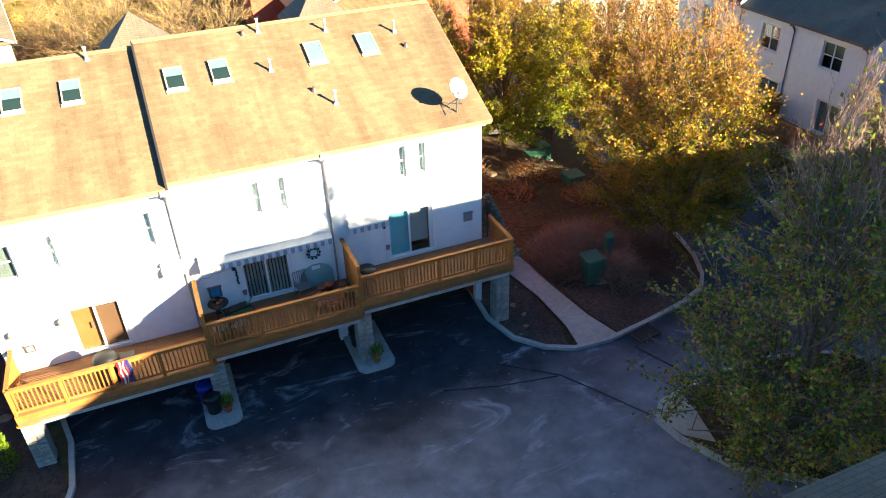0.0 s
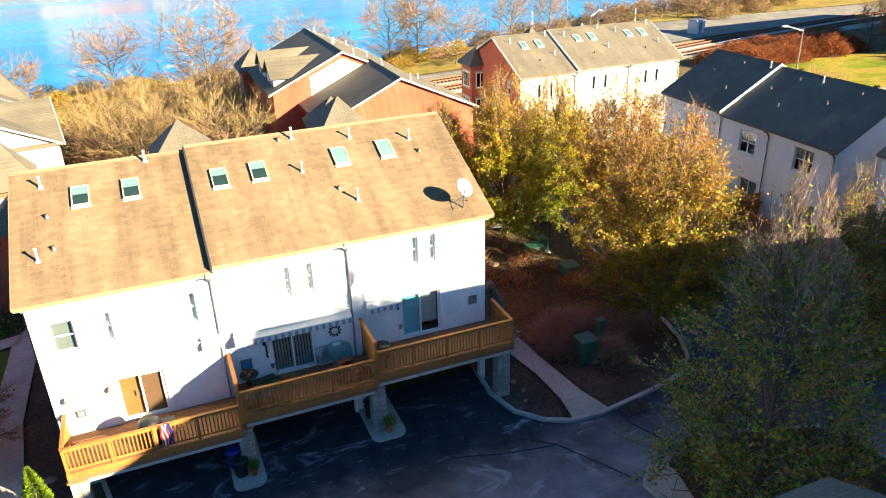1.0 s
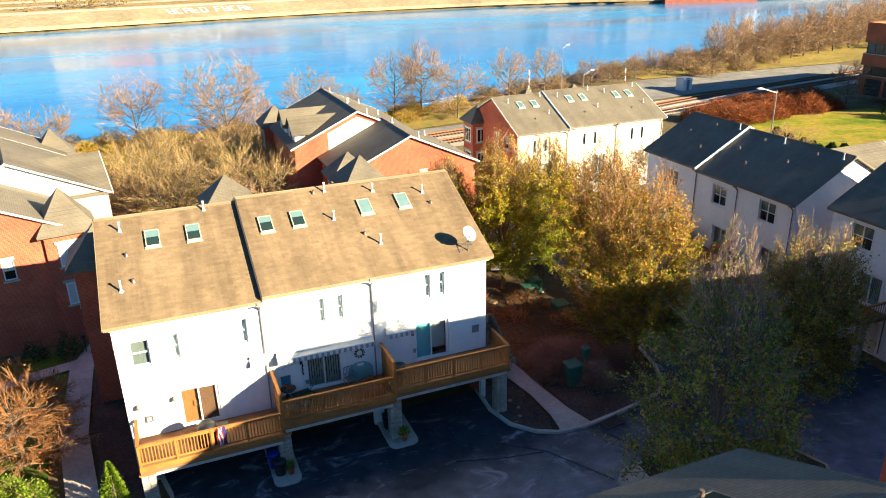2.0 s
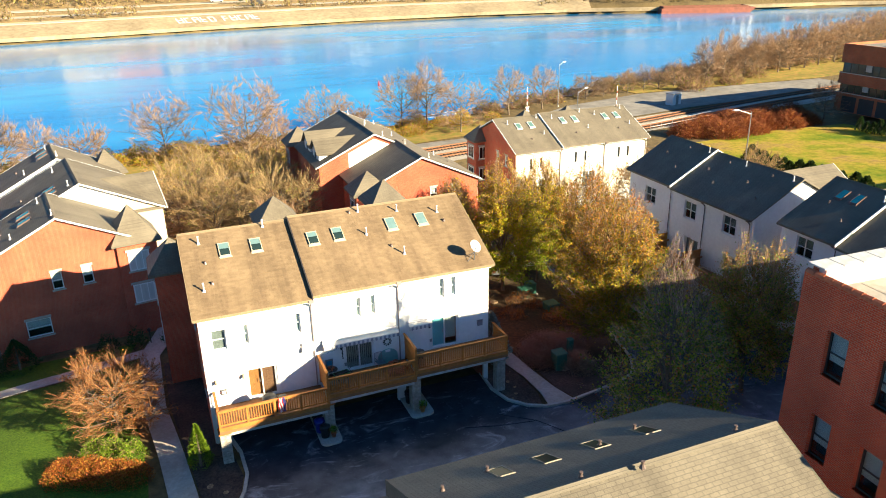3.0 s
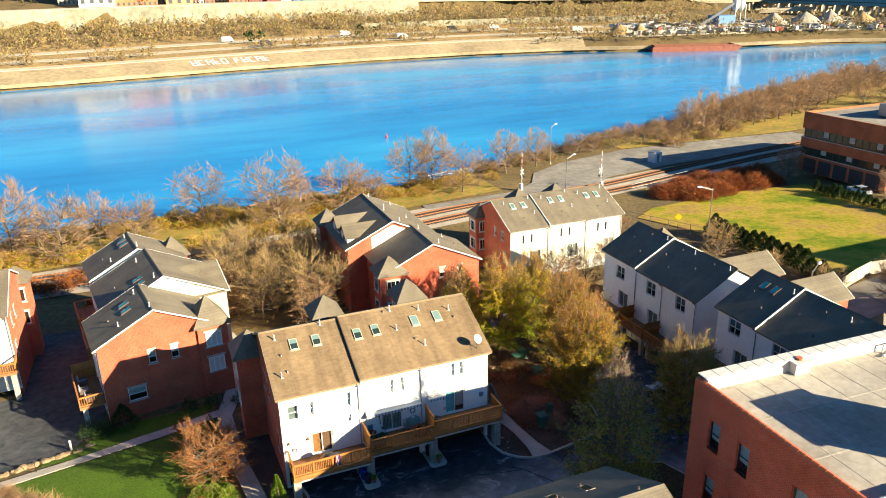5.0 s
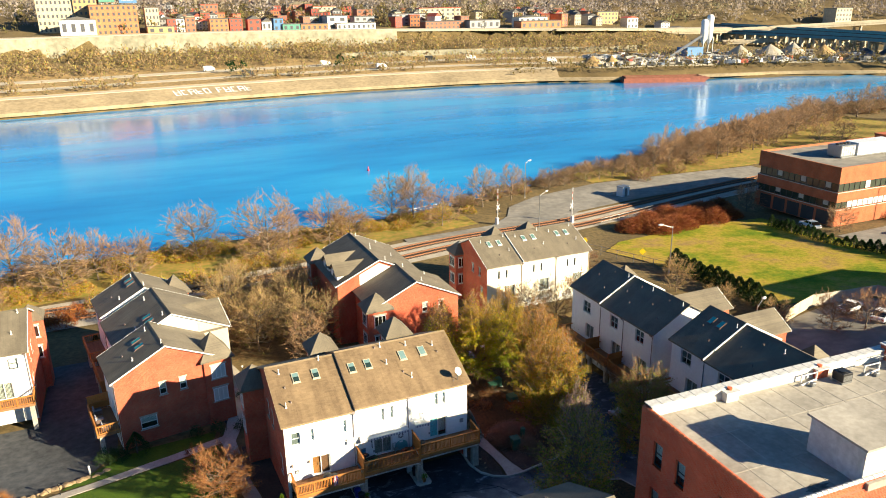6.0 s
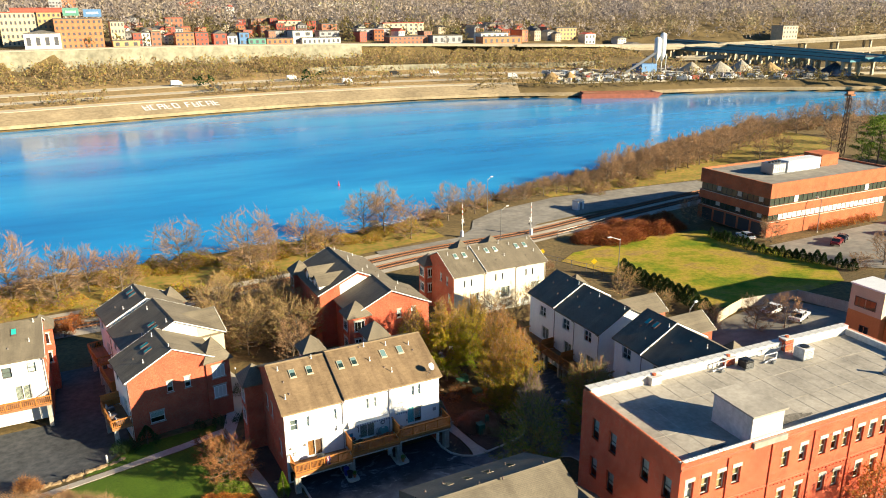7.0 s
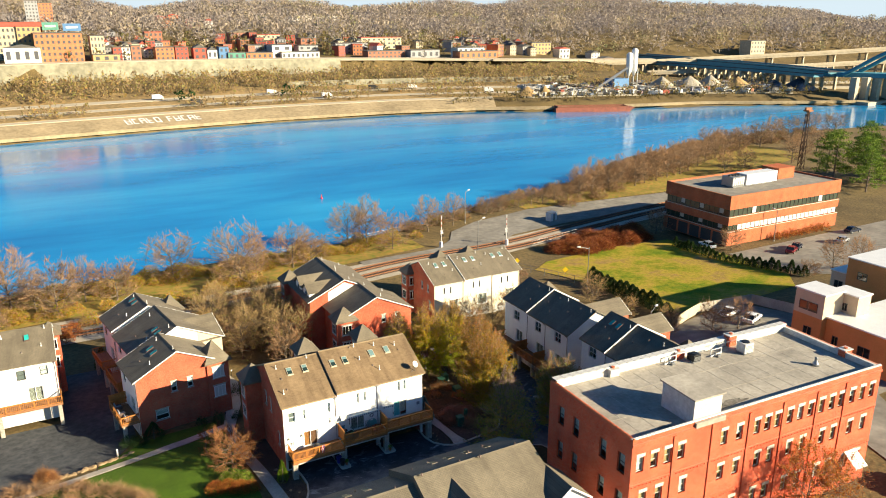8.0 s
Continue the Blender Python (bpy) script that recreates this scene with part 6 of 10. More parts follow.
for x, y, k, s in SPOTS:
    if y > 70 and x < 80:
        s *= 1.25
    copy_thing(bare[k], Matrix.Translation((x, y, at_ground(x, y))) @ Matrix.Rotation(rng.uniform(0, 6.28), 4, "Z") @ Matrix.Diagonal((s, s, s * rng.uniform(0.9, 1.1), 1)))


def thicket(name, label, spots, tall, n, material, leaf_m=None, leaf=0.12, share=0.3, seed=1, twig_w=0.03, kind="stuff", category="shrubs", tuft=1.0):
    """Mounds of twigs and leaves round the given places (x, y, radius)."""
    rng = random.Random(seed)
    tv, tf, lv, lf = [], [], [], []
    for cx, cy, r in spots:
        h = tall * rng.uniform(0.75, 1.15)
        for _ in range(int(n * r * r)):
            a, q = rng.uniform(0, 6.283), r * math.sqrt(rng.random()) * rng.uniform(0.85, 1.12)
            x, y = cx + q * math.cos(a), cy + q * math.sin(a)
            z0 = height(x, y)
            z = z0 + h * max(0.12, 1 - (q / r) ** 2 * 0.8) * rng.uniform(0.15, 1.0)
            d = Vector((math.cos(a) * 0.7 + rng.gauss(0, 0.5), math.sin(a) * 0.7 + rng.gauss(0, 0.5), rng.uniform(0.1, 1.2))).normalized() * rng.uniform(0.25, 0.7) * tuft
            s = d.cross(Vector((rng.gauss(0, 1), rng.gauss(0, 1), rng.gauss(0, 1)))).normalized() * twig_w
            o = Vector((x, y, z))
            if rng.random() < share and leaf_m:
                k = len(lv)
                e = s.normalized() * leaf * rng.uniform(0.5, 1.1)
                f = d.normalized() * leaf * rng.uniform(0.5, 1.1)
                lv.extend((o - f, o + e, o + f, o - e))
                lf.append((k, k + 1, k + 2, k + 3))
            else:
                k = len(tv)
                tv.extend((o - d * 0.6 - s, o - d * 0.6 + s, o + d))
                tf.append((k, k + 1, k + 2))
    t = thing(name, label, category, kind="" if kind == "thing" else kind)
    if tf:
        tagged(pymesh("twigs", tv, tf, material, t), kind="stuff")
    if lf:
        tagged(pymesh("foliage", lv, lf, leaf_m, t), kind="stuff")
    return t


thicket("shrubs", "bare reddish-brown shrubs round utility boxes", [(21.8, 1.5, 1.7), (23.6, 2.2, 1.5), (21.2, 0.6, 1.1), (23.0, -0.5, 1.15)], 1.6, 1500, M_TWIG_DOME, None, seed=2, twig_w=0.011)
thicket("shrubs", "leaf-covered shrubs below the autumn trees", [(21.5, 10.0, 1.2), (23.2, 9.0, 1.1), (25.6, 11.5, 1.5), (22.0, 13.0, 1.2), (26.5, 7.6, 1.3)], 1.1, 380, M_TWIG, M_LEAF_ORANGE, 0.07, 0.5, seed=3, twig_w=0.014)
thicket("hedge", "clipped hedge with orange autumn leaves", [(-7.2, 0.6, 1.2), (-6.0, 0.1, 1.2), (-4.9, -0.5, 1.2), (-3.9, -1.0, 1.0)], 1.35, 1500, M_TWIG_RED, M_LEAF_ORANGE, 0.05, 0.8, seed=4, twig_w=0.012, category="hedge", tuft=0.5)
thicket("hedge", "low green and yellow hedge", [(-5.8, 1.9, 0.9), (-4.9, 1.6, 0.9), (-3.9, 1.0, 0.8)], 1.1, 1500, M_TWIG, M_LEAF_LIME, 0.05, 0.85, seed=5, twig_w=0.012, category="hedge", tuft=0.5)
thicket("brush", "thicket of bare brown saplings between the houses", [(4, 57, 4), (10, 57, 4.5), (16, 60, 4), (8, 50, 4), (2, 49, 3.5), (12, 45, 3.5), (6, 43, 3.2), (1.5, 41, 2.5), (10, 38, 2.5), (-2, 55, 3.5)], 3.0, 170, M_TWIG, M_LEAF_OLIVE, 0.13, 0.22, seed=6, twig_w=0.035, tuft=1.8)
thicket("brush", "russet thicket at the edge of the field", [(84, 62, 3.6), (88, 59, 4.2), (93, 60, 4.4), (98, 62, 4.4), (103, 64, 4.2), (107, 61, 3.6), (96, 66, 3.6), (90, 65, 3.2), (102, 59, 3.0), (110, 66, 3.0)], 2.9, 260, M_TWIG_RED, M_LEAF_ORANGE, 0.12, 0.25, seed=7, twig_w=0.035, tuft=1.6)
bank = [(x + rng.uniform(-2, 2), lerp_steps(NEAR_SHORE, x) - rng.uniform(4, 14), rng.uniform(1.2, 3.0)) for x in [q * 1.5 for q in range(-48, 40)]]
thicket("brush", "yellow-green weeds and brush along the river bank", bank, 1.9, 190, M_TWIG_PALE, M_LEAF_BANK, 0.12, 0.75, seed=8, twig_w=0.03, tuft=1.2)
bank2 = [(x + rng.uniform(-2, 2), lerp_steps(NEAR_SHORE, x) - rng.uniform(1, 9), rng.uniform(1.2, 3.0)) for x in range(60, 320, 4)]
thicket("brush", "brown riverside brush", bank2, 2.8, 120, M_TWIG, M_LEAF_OLIVE, 0.16, 0.25, seed=9, twig_w=0.05, tuft=1.5)
woods_edge = [(x + rng.uniform(-3, 3), lerp_steps(NEAR_SHORE, x) - rng.uniform(6, 24), rng.uniform(1.6, 3.4)) for x in [112 + q * 1.6 for q in range(110)]]
thicket("brush", "tangled bare brown undergrowth on the wooded bank", woods_edge, 3.4, 60, M_TWIG, M_LEAF_OLIVE, 0.2, 0.15, seed=29, twig_w=0.05, tuft=2.2)
thicket("brush", "red-leaved shrubs by the railway", [(-20, 60, 2.2), (-23, 62, 2.0), (-18, 63, 1.6), (-26, 60, 2.0)], 2.6, 300, M_TWIG_RED, M_LEAF_ORANGE, 0.1, 0.5, seed=10)
thicket("brush", "dry seed-head grass at the lawn's edge", [(-13, -2.5, 1.6), (-11, -3.5, 1.6), (-9, -4.2, 1.4), (-15, -1.6, 1.5), (-17.5, 0.5, 1.4), (-21, 6, 1.2), (-19.6, 9.0, 1.0)], 1.0, 400, M_TWIG_PALE, M_LEAF_ORANGE, 0.05, 0.2, seed=11, twig_w=0.015)
thicket("shrubs", "dark evergreen shrubs at the house foot", [(-14.0, 17.0, 1.2), (-13.0, 16.4, 1.0), (-5.5, 17.2, 0.8), (-3.5, 16.6, 0.8), (-1.2, 16.5, 0.7), (0.4, 24.0, 0.9)], 1.6, 500, M_LEAF_GREEN, M_LEAF_GREEN, 0.07, 0.8, seed=12)


def cone_tree(label, x, y, tall, r, material, n=2600, seed=1, leaf=0.07, name="evergreen", cat="evergreen shrub", group="evergreens"):
    """A pointed evergreen of many short sprays."""
    t = thing(name, label, cat, Matrix.Translation((x, y, at_ground(x, y))), group)
    part("trunk", tube(bmesh.new(), (0, 0, -0.2), (0, 0, tall * 0.8), 0.08 + 0.01 * tall, 0.02, 6), M_BARK, t)
    rng = random.Random(seed)
    lv, lf = [], []
    for _ in range(n):
        u = rng.random() ** 0.75
        z = 0.08 + (tall - 0.08) * u
        a = rng.uniform(0, 6.283)
        q = r * (1 - u ** 1.4) * min(1, 0.65 + u * 3) * (1 + 0.13 * math.sin(5 * a + seed + 6 * u)) * rng.uniform(0.7, 1.08)
        o = Vector((q * math.cos(a), q * math.sin(a), z))
        d = Vector((math.cos(a), math.sin(a), rng.uniform(0.2, 1.3))).normalized() * leaf * rng.uniform(1.0, 2.4)
        s = d.cross(Vector((rng.gauss(0, 1), rng.gauss(0, 1), rng.gauss(0, 1)))).normalized() * leaf * 0.6
        k = len(lv)
        lv.extend((o - s, o + d * 0.5 - s * 0.4, o + d, o + s))
        lf.append((k, k + 1, k + 2, k + 3))
    pymesh("crown", lv, lf, material, t)
    return t


cone_tree("bright green arborvitae beside the brick corner", -0.55, -1.3, 2.7, 0.62, M_LEAF_LIME, 3800, 1, 0.06)
cone_tree("blue-green spruce at the deck's end", 18.3, 2.5, 3.6, 1.25, M_LEAF_BLUE, 3800, 2, 0.09)
cone_tree("dark evergreen by the parking court", -14.8, 43.5, 3.8, 1.2, M_LEAF_GREEN, 2600, 3, 0.1)
cone_tree("clipped evergreen below the brick gable", -11.2, 16.6, 2.4, 1.3, M_LEAF_GREEN, 3000, 13, 0.07)
arb = cone_tree("pointed green arborvitae in a row by the offices", 108.5, 50.0, 2.4, 0.8, M_LEAF_GREEN, 900, 4, 0.13, group="arborvitae row")
for i in range(24):
    q = lerp_steps([(0, 108.6), (10, 107.2), (24, 111.0)], i + 1)
    x, y, s = q, 50.0 - 1.32 * (i + 1), 0.85 + 0.3 * rng.random()
    copy_thing(arb, Matrix.Translation((x, y, at_ground(x, y))) @ Matrix.Rotation(i * 1.7, 4, "Z") @ Matrix.Diagonal((s * rng.uniform(0.9, 1.35), s * rng.uniform(0.9, 1.35), s * rng.uniform(0.65, 1.15), 1)))
hedge = cone_tree("dark rounded evergreen in the hedge behind the white houses", 74.0, 38.0, 3.4, 1.7, M_LEAF_GREEN, 1500, 5, 0.16, group="evergreen hedge")
for i in range(14):
    x, y, s = 74.0 - 0.1 * i + rng.uniform(-0.5, 0.5), 37.0 - 1.55 * i, 0.75 + 0.35 * rng.random()
    copy_thing(hedge, Matrix.Translation((x, y, at_ground(x, y))) @ Matrix.Rotation(i * 2.1, 4, "Z") @ Matrix.Diagonal((s, s, s * 0.9, 1)))


def pine_tree(label, x, y, tall, spread, seed):
    """An open pine: uneven tiers of limbs, each ending in clumps of needles."""
    t = thing("pine_tree", label, "tree", Matrix.Translation((x, y, at_ground(x, y))), "pines")
    r = random.Random(seed)
    bm = tube(bmesh.new(), (0, 0, -0.3), (0.3, 0.2, tall * 0.95), 0.32, 0.05, 7)
    lv, lf = [], []
    for i in range(34):
        u = 0.16 + 0.82 * (i / 33) ** 0.9
        a = i * 2.4 + r.uniform(-0.5, 0.5)
        q = spread * (1 - u) ** 0.6 * r.uniform(0.55, 1.15) + 0.5
        p, e = Vector((0.3 * u, 0.2 * u, tall * u)), Vector((q * math.cos(a), q * math.sin(a), tall * u + q * r.uniform(-0.05, 0.3)))
        tube(bm, p, e, 0.09 * (1.1 - u), 0.03, 4, False)
        for k in range(5):
            c = p.lerp(e, r.uniform(0.45, 1.08)) + Vector((r.gauss(0, 0.5), r.gauss(0, 0.5), r.gauss(0.25, 0.3)))
            size = r.uniform(0.7, 1.3)
            for _ in range(26):
                o = c + Vector((r.gauss(0, 0.5), r.gauss(0, 0.5), r.gauss(0, 0.25))) * size
                d = Vector((r.gauss(0, 1), r.gauss(0, 1), r.uniform(0, 1.6))).normalized() * r.uniform(0.3, 0.55)
                w = d.cross(Vector((r.gauss(0, 1), r.gauss(0, 1), r.gauss(0, 1)))).normalized() * 0.13
                n = len(lv)
                lv.extend((o - w, o + w, o + d))
                lf.append((n, n + 1, n + 2))
    part("trunk", bm, M_BARK, t)
    pymesh("crown", lv, lf, M_LEAF_PINE, t)
    return t


pines = [pine_tree("tall open pine with light green needles", 209, 80, 17, 8.0, 6), pine_tree("broad uneven pine beyond the offices", 217, 75, 15, 9.0, 16)]
for i, (x, y, s) in enumerate(((214, 86, 0.9), (224, 79, 1.0), (229, 70, 1.15), (221, 66, 0.9), (236, 74, 1.0), (212, 70, 0.75), (205, 66, 0.8), (243, 66, 1.1), (232, 84, 1.05))):
    copy_thing(pines[i % 2], Matrix.Translation((x, y, at_ground(x, y))) @ Matrix.Rotation(x, 4, "Z") @ Matrix.Diagonal((s, s, s, 1)))
thicket("brush", "tall yellow-green bushes by the railway embankment", [(-38 + i * 2.6 + rng.uniform(-1, 1), 70 + rng.uniform(-4, 5), rng.uniform(1.4, 2.6)) for i in range(22)], 2.8, 220, M_TWIG_PALE, M_LEAF_BANK, 0.12, 0.75, seed=18, twig_w=0.03, tuft=1.3)
thicket("shrubs", "orange shrubs along the office wall", [(133 + i * 2.6, 42.0, 1.3) for i in range(8)], 2.0, 200, M_TWIG_RED, M_LEAF_ORANGE, 0.12, 0.6, seed=19, twig_w=0.03)
thicket("shrubs", "tall pale seed-head grass at the edge of the lawn", [(-26, 11.0, 1.4), (-24, 9.8, 1.3), (-22, 9.0, 1.4), (-20, 7.8, 1.3), (-18, 6.4, 1.4), (-16.2, 5.0, 1.3), (-15.0, 3.6, 1.2), (-14.0, 2.0, 1.2)], 1.7, 330, M_TWIG_PALE, M_LEAF_ORANGE, 0.05, 0.12, seed=25, twig_w=0.014, tuft=1.2)
thicket("shrubs", "rounded russet shrub beside the parking court", [(-23.2, 13.0, 1.1), (-22.4, 12.2, 0.9)], 1.7, 900, M_TWIG_RUSSET, M_LEAF_ORANGE, 0.06, 0.3, seed=26, twig_w=0.016)


# ---- decks and what stands on them ----
def bar_mesh(name, bm, material):
    me = bpy.data.meshes.new(name)
    bm.to_mesh(me)
    bm.free()
    me.materials.append(material)
    return me


BALUSTER = bar_mesh("baluster", one_box(-0.019, -0.019, 0.0, 0.019, 0.019, 0.8), M_RAIL)
POST = bar_mesh("post", one_box(-0.05, -0.05, 0.0, 0.05, 0.05, 1.02, 0.008), M_RAIL)


def railing(deck, a, b, floor, posts=True, gap=0.125):
    """Rails, posts and balusters from a to b (x, y) on a deck."""
    a, b = Vector((*a, floor)), Vector((*b, floor))
    d = b - a
    n = d.length
    turn = Matrix.Translation(a) @ Matrix.Rotation(math.atan2(d.y, d.x), 4, "Z")
    part("top_rail", one_box(0, -0.07, 0.96, n, 0.07, 1.0, 0.006), M_RAIL, deck).matrix_basis = turn
    part("bottom_rail", one_box(0, -0.025, 0.08, n, 0.025, 0.16), M_RAIL, deck).matrix_basis = turn
    part("upper_rail", one_box(0, -0.025, 0.86, n, 0.025, 0.955), M_RAIL, deck).matrix_basis = turn
    k = max(1, round(n / 1.5))
    if posts:
        for i in range(k + 1):
            shared("post", POST, deck, turn @ Matrix.Translation((n * i / k, 0, -0.06)))
    m = int(n / gap)
    for i in range(1, m):
        shared("baluster", BALUSTER, deck, turn @ Matrix.Translation((n * i / m, 0, 0.1)))


def deck(label, m, x0, x1, floor, y_front, fence=(True, True), side=None, board=0.14):
    d = thing("wooden_deck", label, "deck", m, "decks")
    depth = -y_front
    y = y_front
    me = bar_mesh("deck_board", one_box(x0, 0.0, -0.03, x1, board - 0.008, 0.0), M_DECK)
    while y < -0.05:
        shared("deck_board", me, d, Matrix.Translation((0, y, floor)))
        y += board
    part("fascia", one_box(x0, y_front - 0.045, floor - 0.22, x1, y_front - 0.003, floor - 0.004, 0.004), M_RAIL, d)
    part("rim_joist", one_box(x0, y_front - 0.02, floor - 0.4, x1, y_front + 0.03, floor - 0.222), M_DECK, d, "brown rim joist")
    part("beam", one_box(x0 + 0.1, y_front + 0.12, floor - 0.64, x1 - 0.1, y_front + 0.3, floor - 0.29), M_COPING, d, "pale painted beam under the deck")
    part("ledger", one_box(x0, -0.06, floor - 0.3, x1, -0.024, floor - 0.035), M_RAIL, d)
    k = x0 + 0.3
    while k < x1:
        part("joist", one_box(k, y_front, floor - 0.28, k + 0.045, -0.06, floor - 0.035), M_DECK, d)
        k += 0.6
    railing(d, (x0 + 0.06, y_front + 0.04), (x1 - 0.06, y_front + 0.04), floor)
    if fence[0]:
        railing(d, (x0 + 0.06, -0.08), (x0 + 0.06, y_front + 0.04), floor, False)
    if fence[1]:
        railing(d, (x1 - 0.06, y_front + 0.04), (x1 - 0.06, -0.08), floor, False)
    return d


def divider(label, x, floor, y_front, m):
    """A slatted privacy fence between two decks."""
    f = thing("privacy_fence", label, "fence", m, "deck dividers")
    n = 17
    slat = bar_mesh("slat", one_box(-0.012, 0.0, 0.0, 0.012, 0.098, 1.42), M_RAIL)
    for i in range(n):
        shared("slat", slat, f, Matrix.Translation((x, -0.1 - (i + 1) * (-y_front - 0.15) / n, floor)))
    part("cap_rail", one_box(x - 0.07, y_front - 0.02, floor + 1.42, x + 0.07, -0.03, floor + 1.47, 0.006), M_RAIL, f)
    part("rail", one_box(x + 0.013, y_front + 0.06, floor + 0.2, x + 0.05, -0.05, floor + 0.29), M_RAIL, f)
    part("rail", one_box(x + 0.013, y_front + 0.06, floor + 1.1, x + 0.05, -0.05, floor + 1.19), M_RAIL, f)
    part("post", one_box(x - 0.055, y_front - 0.06, floor - 0.3, x + 0.055, y_front + 0.05, floor + 1.42, 0.008), M_RAIL, f)
    return f


M0 = Matrix.Translation((0, 0.4, 0))
deck("stained timber deck, partly sunlit, with slatted railing", M0, 0.6, 6.45, 2.35, -2.15, (True, False))
deck("stained timber deck in shade with slatted railing", M0, 6.47, 11.58, 2.8, -2.05, (False, False))
deck("stained timber deck at the corner with slatted railing", M0, 11.6, 17.4, 3.05, -2.0, (False, True))
divider("orange-brown slatted privacy fence between decks", 6.46, 2.8, -2.05, M0)
divider("slatted privacy fence with a sloping cap", 11.59, 3.05, -2.0, M0)


def pier(x, y, top, w=0.56):
    p = thing("stone_pier", "pale stone-faced deck pier", "pier", Matrix.Translation((x, y, height(x, y))), "deck piers")
    r = random.Random(int(x * 10))
    core = part("core", one_box(-w / 2 + 0.03, -w / 2 + 0.03, -0.2, w / 2 - 0.03, w / 2 - 0.03, top), M_STONE, p)
    z = 0.0
    while z < top - 0.05:
        h = min(r.uniform(0.14, 0.24), top - z)
        cut = r.uniform(-0.1, 0.1)
        for a, b in ((-w / 2, cut), (cut, w / 2)):
            o = r.uniform(0, 0.02)
            part("stone", one_box(a + 0.008, -w / 2 - o, z + 0.008, b - 0.008, w / 2 + o, z + h - 0.008, 0.012), M_STONE, p)
        z += h
    part("cap", one_box(-w / 2 - 0.05, -w / 2 - 0.05, top, w / 2 + 0.05, w / 2 + 0.05, top + 0.1, 0.01), M_RAIL, p)
    return p


for x, y, top in ((6.5, -1.15, 2.0), (11.7, -0.95, 2.35), (17.2, -0.9, 2.6), (0.85, -1.4, 1.85)):
    pier(x, y, top)


def island(x0, x1, y0, y1):
    bm = bmesh.new()
    pts = [(x0, y1), *[(x0 + 0.35 + 0.35 * math.cos(a), y0 + 0.35 + 0.35 * math.sin(a)) for a in [math.pi + i * math.pi / 8 for i in range(5)]], *[(x1 - 0.35 + 0.35 * math.cos(a), y0 + 0.35 + 0.35 * math.sin(a)) for a in [1.5 * math.pi + i * math.pi / 8 for i in range(5)]], (x1, y1)]
    lo = [bm.verts.new((x, y, 0.02)) for x, y in pts]
    hi = [bm.verts.new((x, y, 0.15)) for x, y in pts]
    bm.faces.new(hi)
    for i in range(len(pts)):
        j = (i + 1) % len(pts)
        bm.faces.new((lo[i], lo[j], hi[j], hi[i]))
    tagged(part("concrete_island", bm, M_KERB), "pale concrete pad with rounded end below the deck", "kerb island", "kerb islands", "structure")


island(5.75, 6.95, -2.35, 0.75)
island(11.2, 12.6, -1.85, 0.95)
M_STRIPE = plain_mat("grey_awning_cloth", (0.3, 0.31, 0.36), 0.85)
M_AWNING = plain_mat("white_awning_cloth", (0.72, 0.7, 0.66), 0.85)


def awning(label, x0, x1, z, out=0.42):
    a = thing("awning", label, "awning", M0, "awnings")
    bm = bmesh.new()
    prism(bm, [(0, 0)] * 0 + [(x0, z), (x1, z), (x1, z + 0.05), (x0, z + 0.05)], -out, -0.025)
    for v in bm.verts:
        v.co.z += (v.co.y + out) * 0.45
    part("canopy", bm, M_AWNING, a)
    part("case", one_box(x0, -0.16, z + 0.17, x1, -0.024, z + 0.3, 0.02), M_WHITEMETAL, a)
    k, i = x0, 0
    while k < x1 - 0.02:
        w = min(0.13, x1 - k)
        bm = prism(bmesh.new(), [(k, z), (k + w, z), (k + w, z - 0.17), (k + w / 2, z - 0.21), (k, z - 0.17)], -out - 0.012, -out)
        part("valance", bm, M_STRIPE if i % 2 else M_AWNING, a)
        k += 0.13
        i += 1


awning("white retractable awning with grey-striped scalloped valance", 6.75, 11.2, 4.82)
awning("short awning with striped valance over the first deck", 5.6, 6.28, 4.88, 0.2)
awning("rolled white awning with scalloped edge", 11.85, 13.3, 4.92, 0.3)


M_TANLAMP = plain_mat("tan_lamp_metal", (0.42, 0.3, 0.2), 0.5)


def wall_lamp(x, z, m):
    l = thing("wall_lamp", "small dark lantern on the white wall" if m is M_BLACK else "small tan lantern on the white wall", "lamp", Matrix.Translation((x, 0.38, z)), "wall lamps")
    part("plate", one_box(-0.06, -0.03, -0.1, 0.06, 0.0, 0.1, 0.008), m, l)
    part("arm", tube(bmesh.new(), (0, -0.03, 0.05), (0, -0.14, 0.08), 0.012, n=6), m, l)
    b = part("shade", lathe([(0.03, 0.12), (0.075, 0.05), (0.06, -0.1), (0.02, -0.12)], 8), m, l)
    b.matrix_basis = Matrix.Translation((0, -0.15, 0))


for x, z in ((7.8, 4.45), (13.15, 4.7), (2.3, 3.95), (0.85, 3.9)):
    wall_lamp(x, z, M_BLACK if x > 5 else M_TANLAMP)


def wall_box(x, z, w, h, label, m, name="wall_box"):
    b = thing(name, label, "fixture", Matrix.Translation((x, 0.376, z)))
    part("frame", frame_bars(bmesh.new(), w, h, 0.05, 0.06, -0.06), M_GREYMETAL, b)
    part("front", one_box(0.05, -0.045, 0.05, w - 0.05, 0.0, h - 0.05, 0.005), m, b)
    part("hood", one_box(-0.02, -0.1, h, w + 0.02, 0.0, h + 0.03), M_GREYMETAL, b)


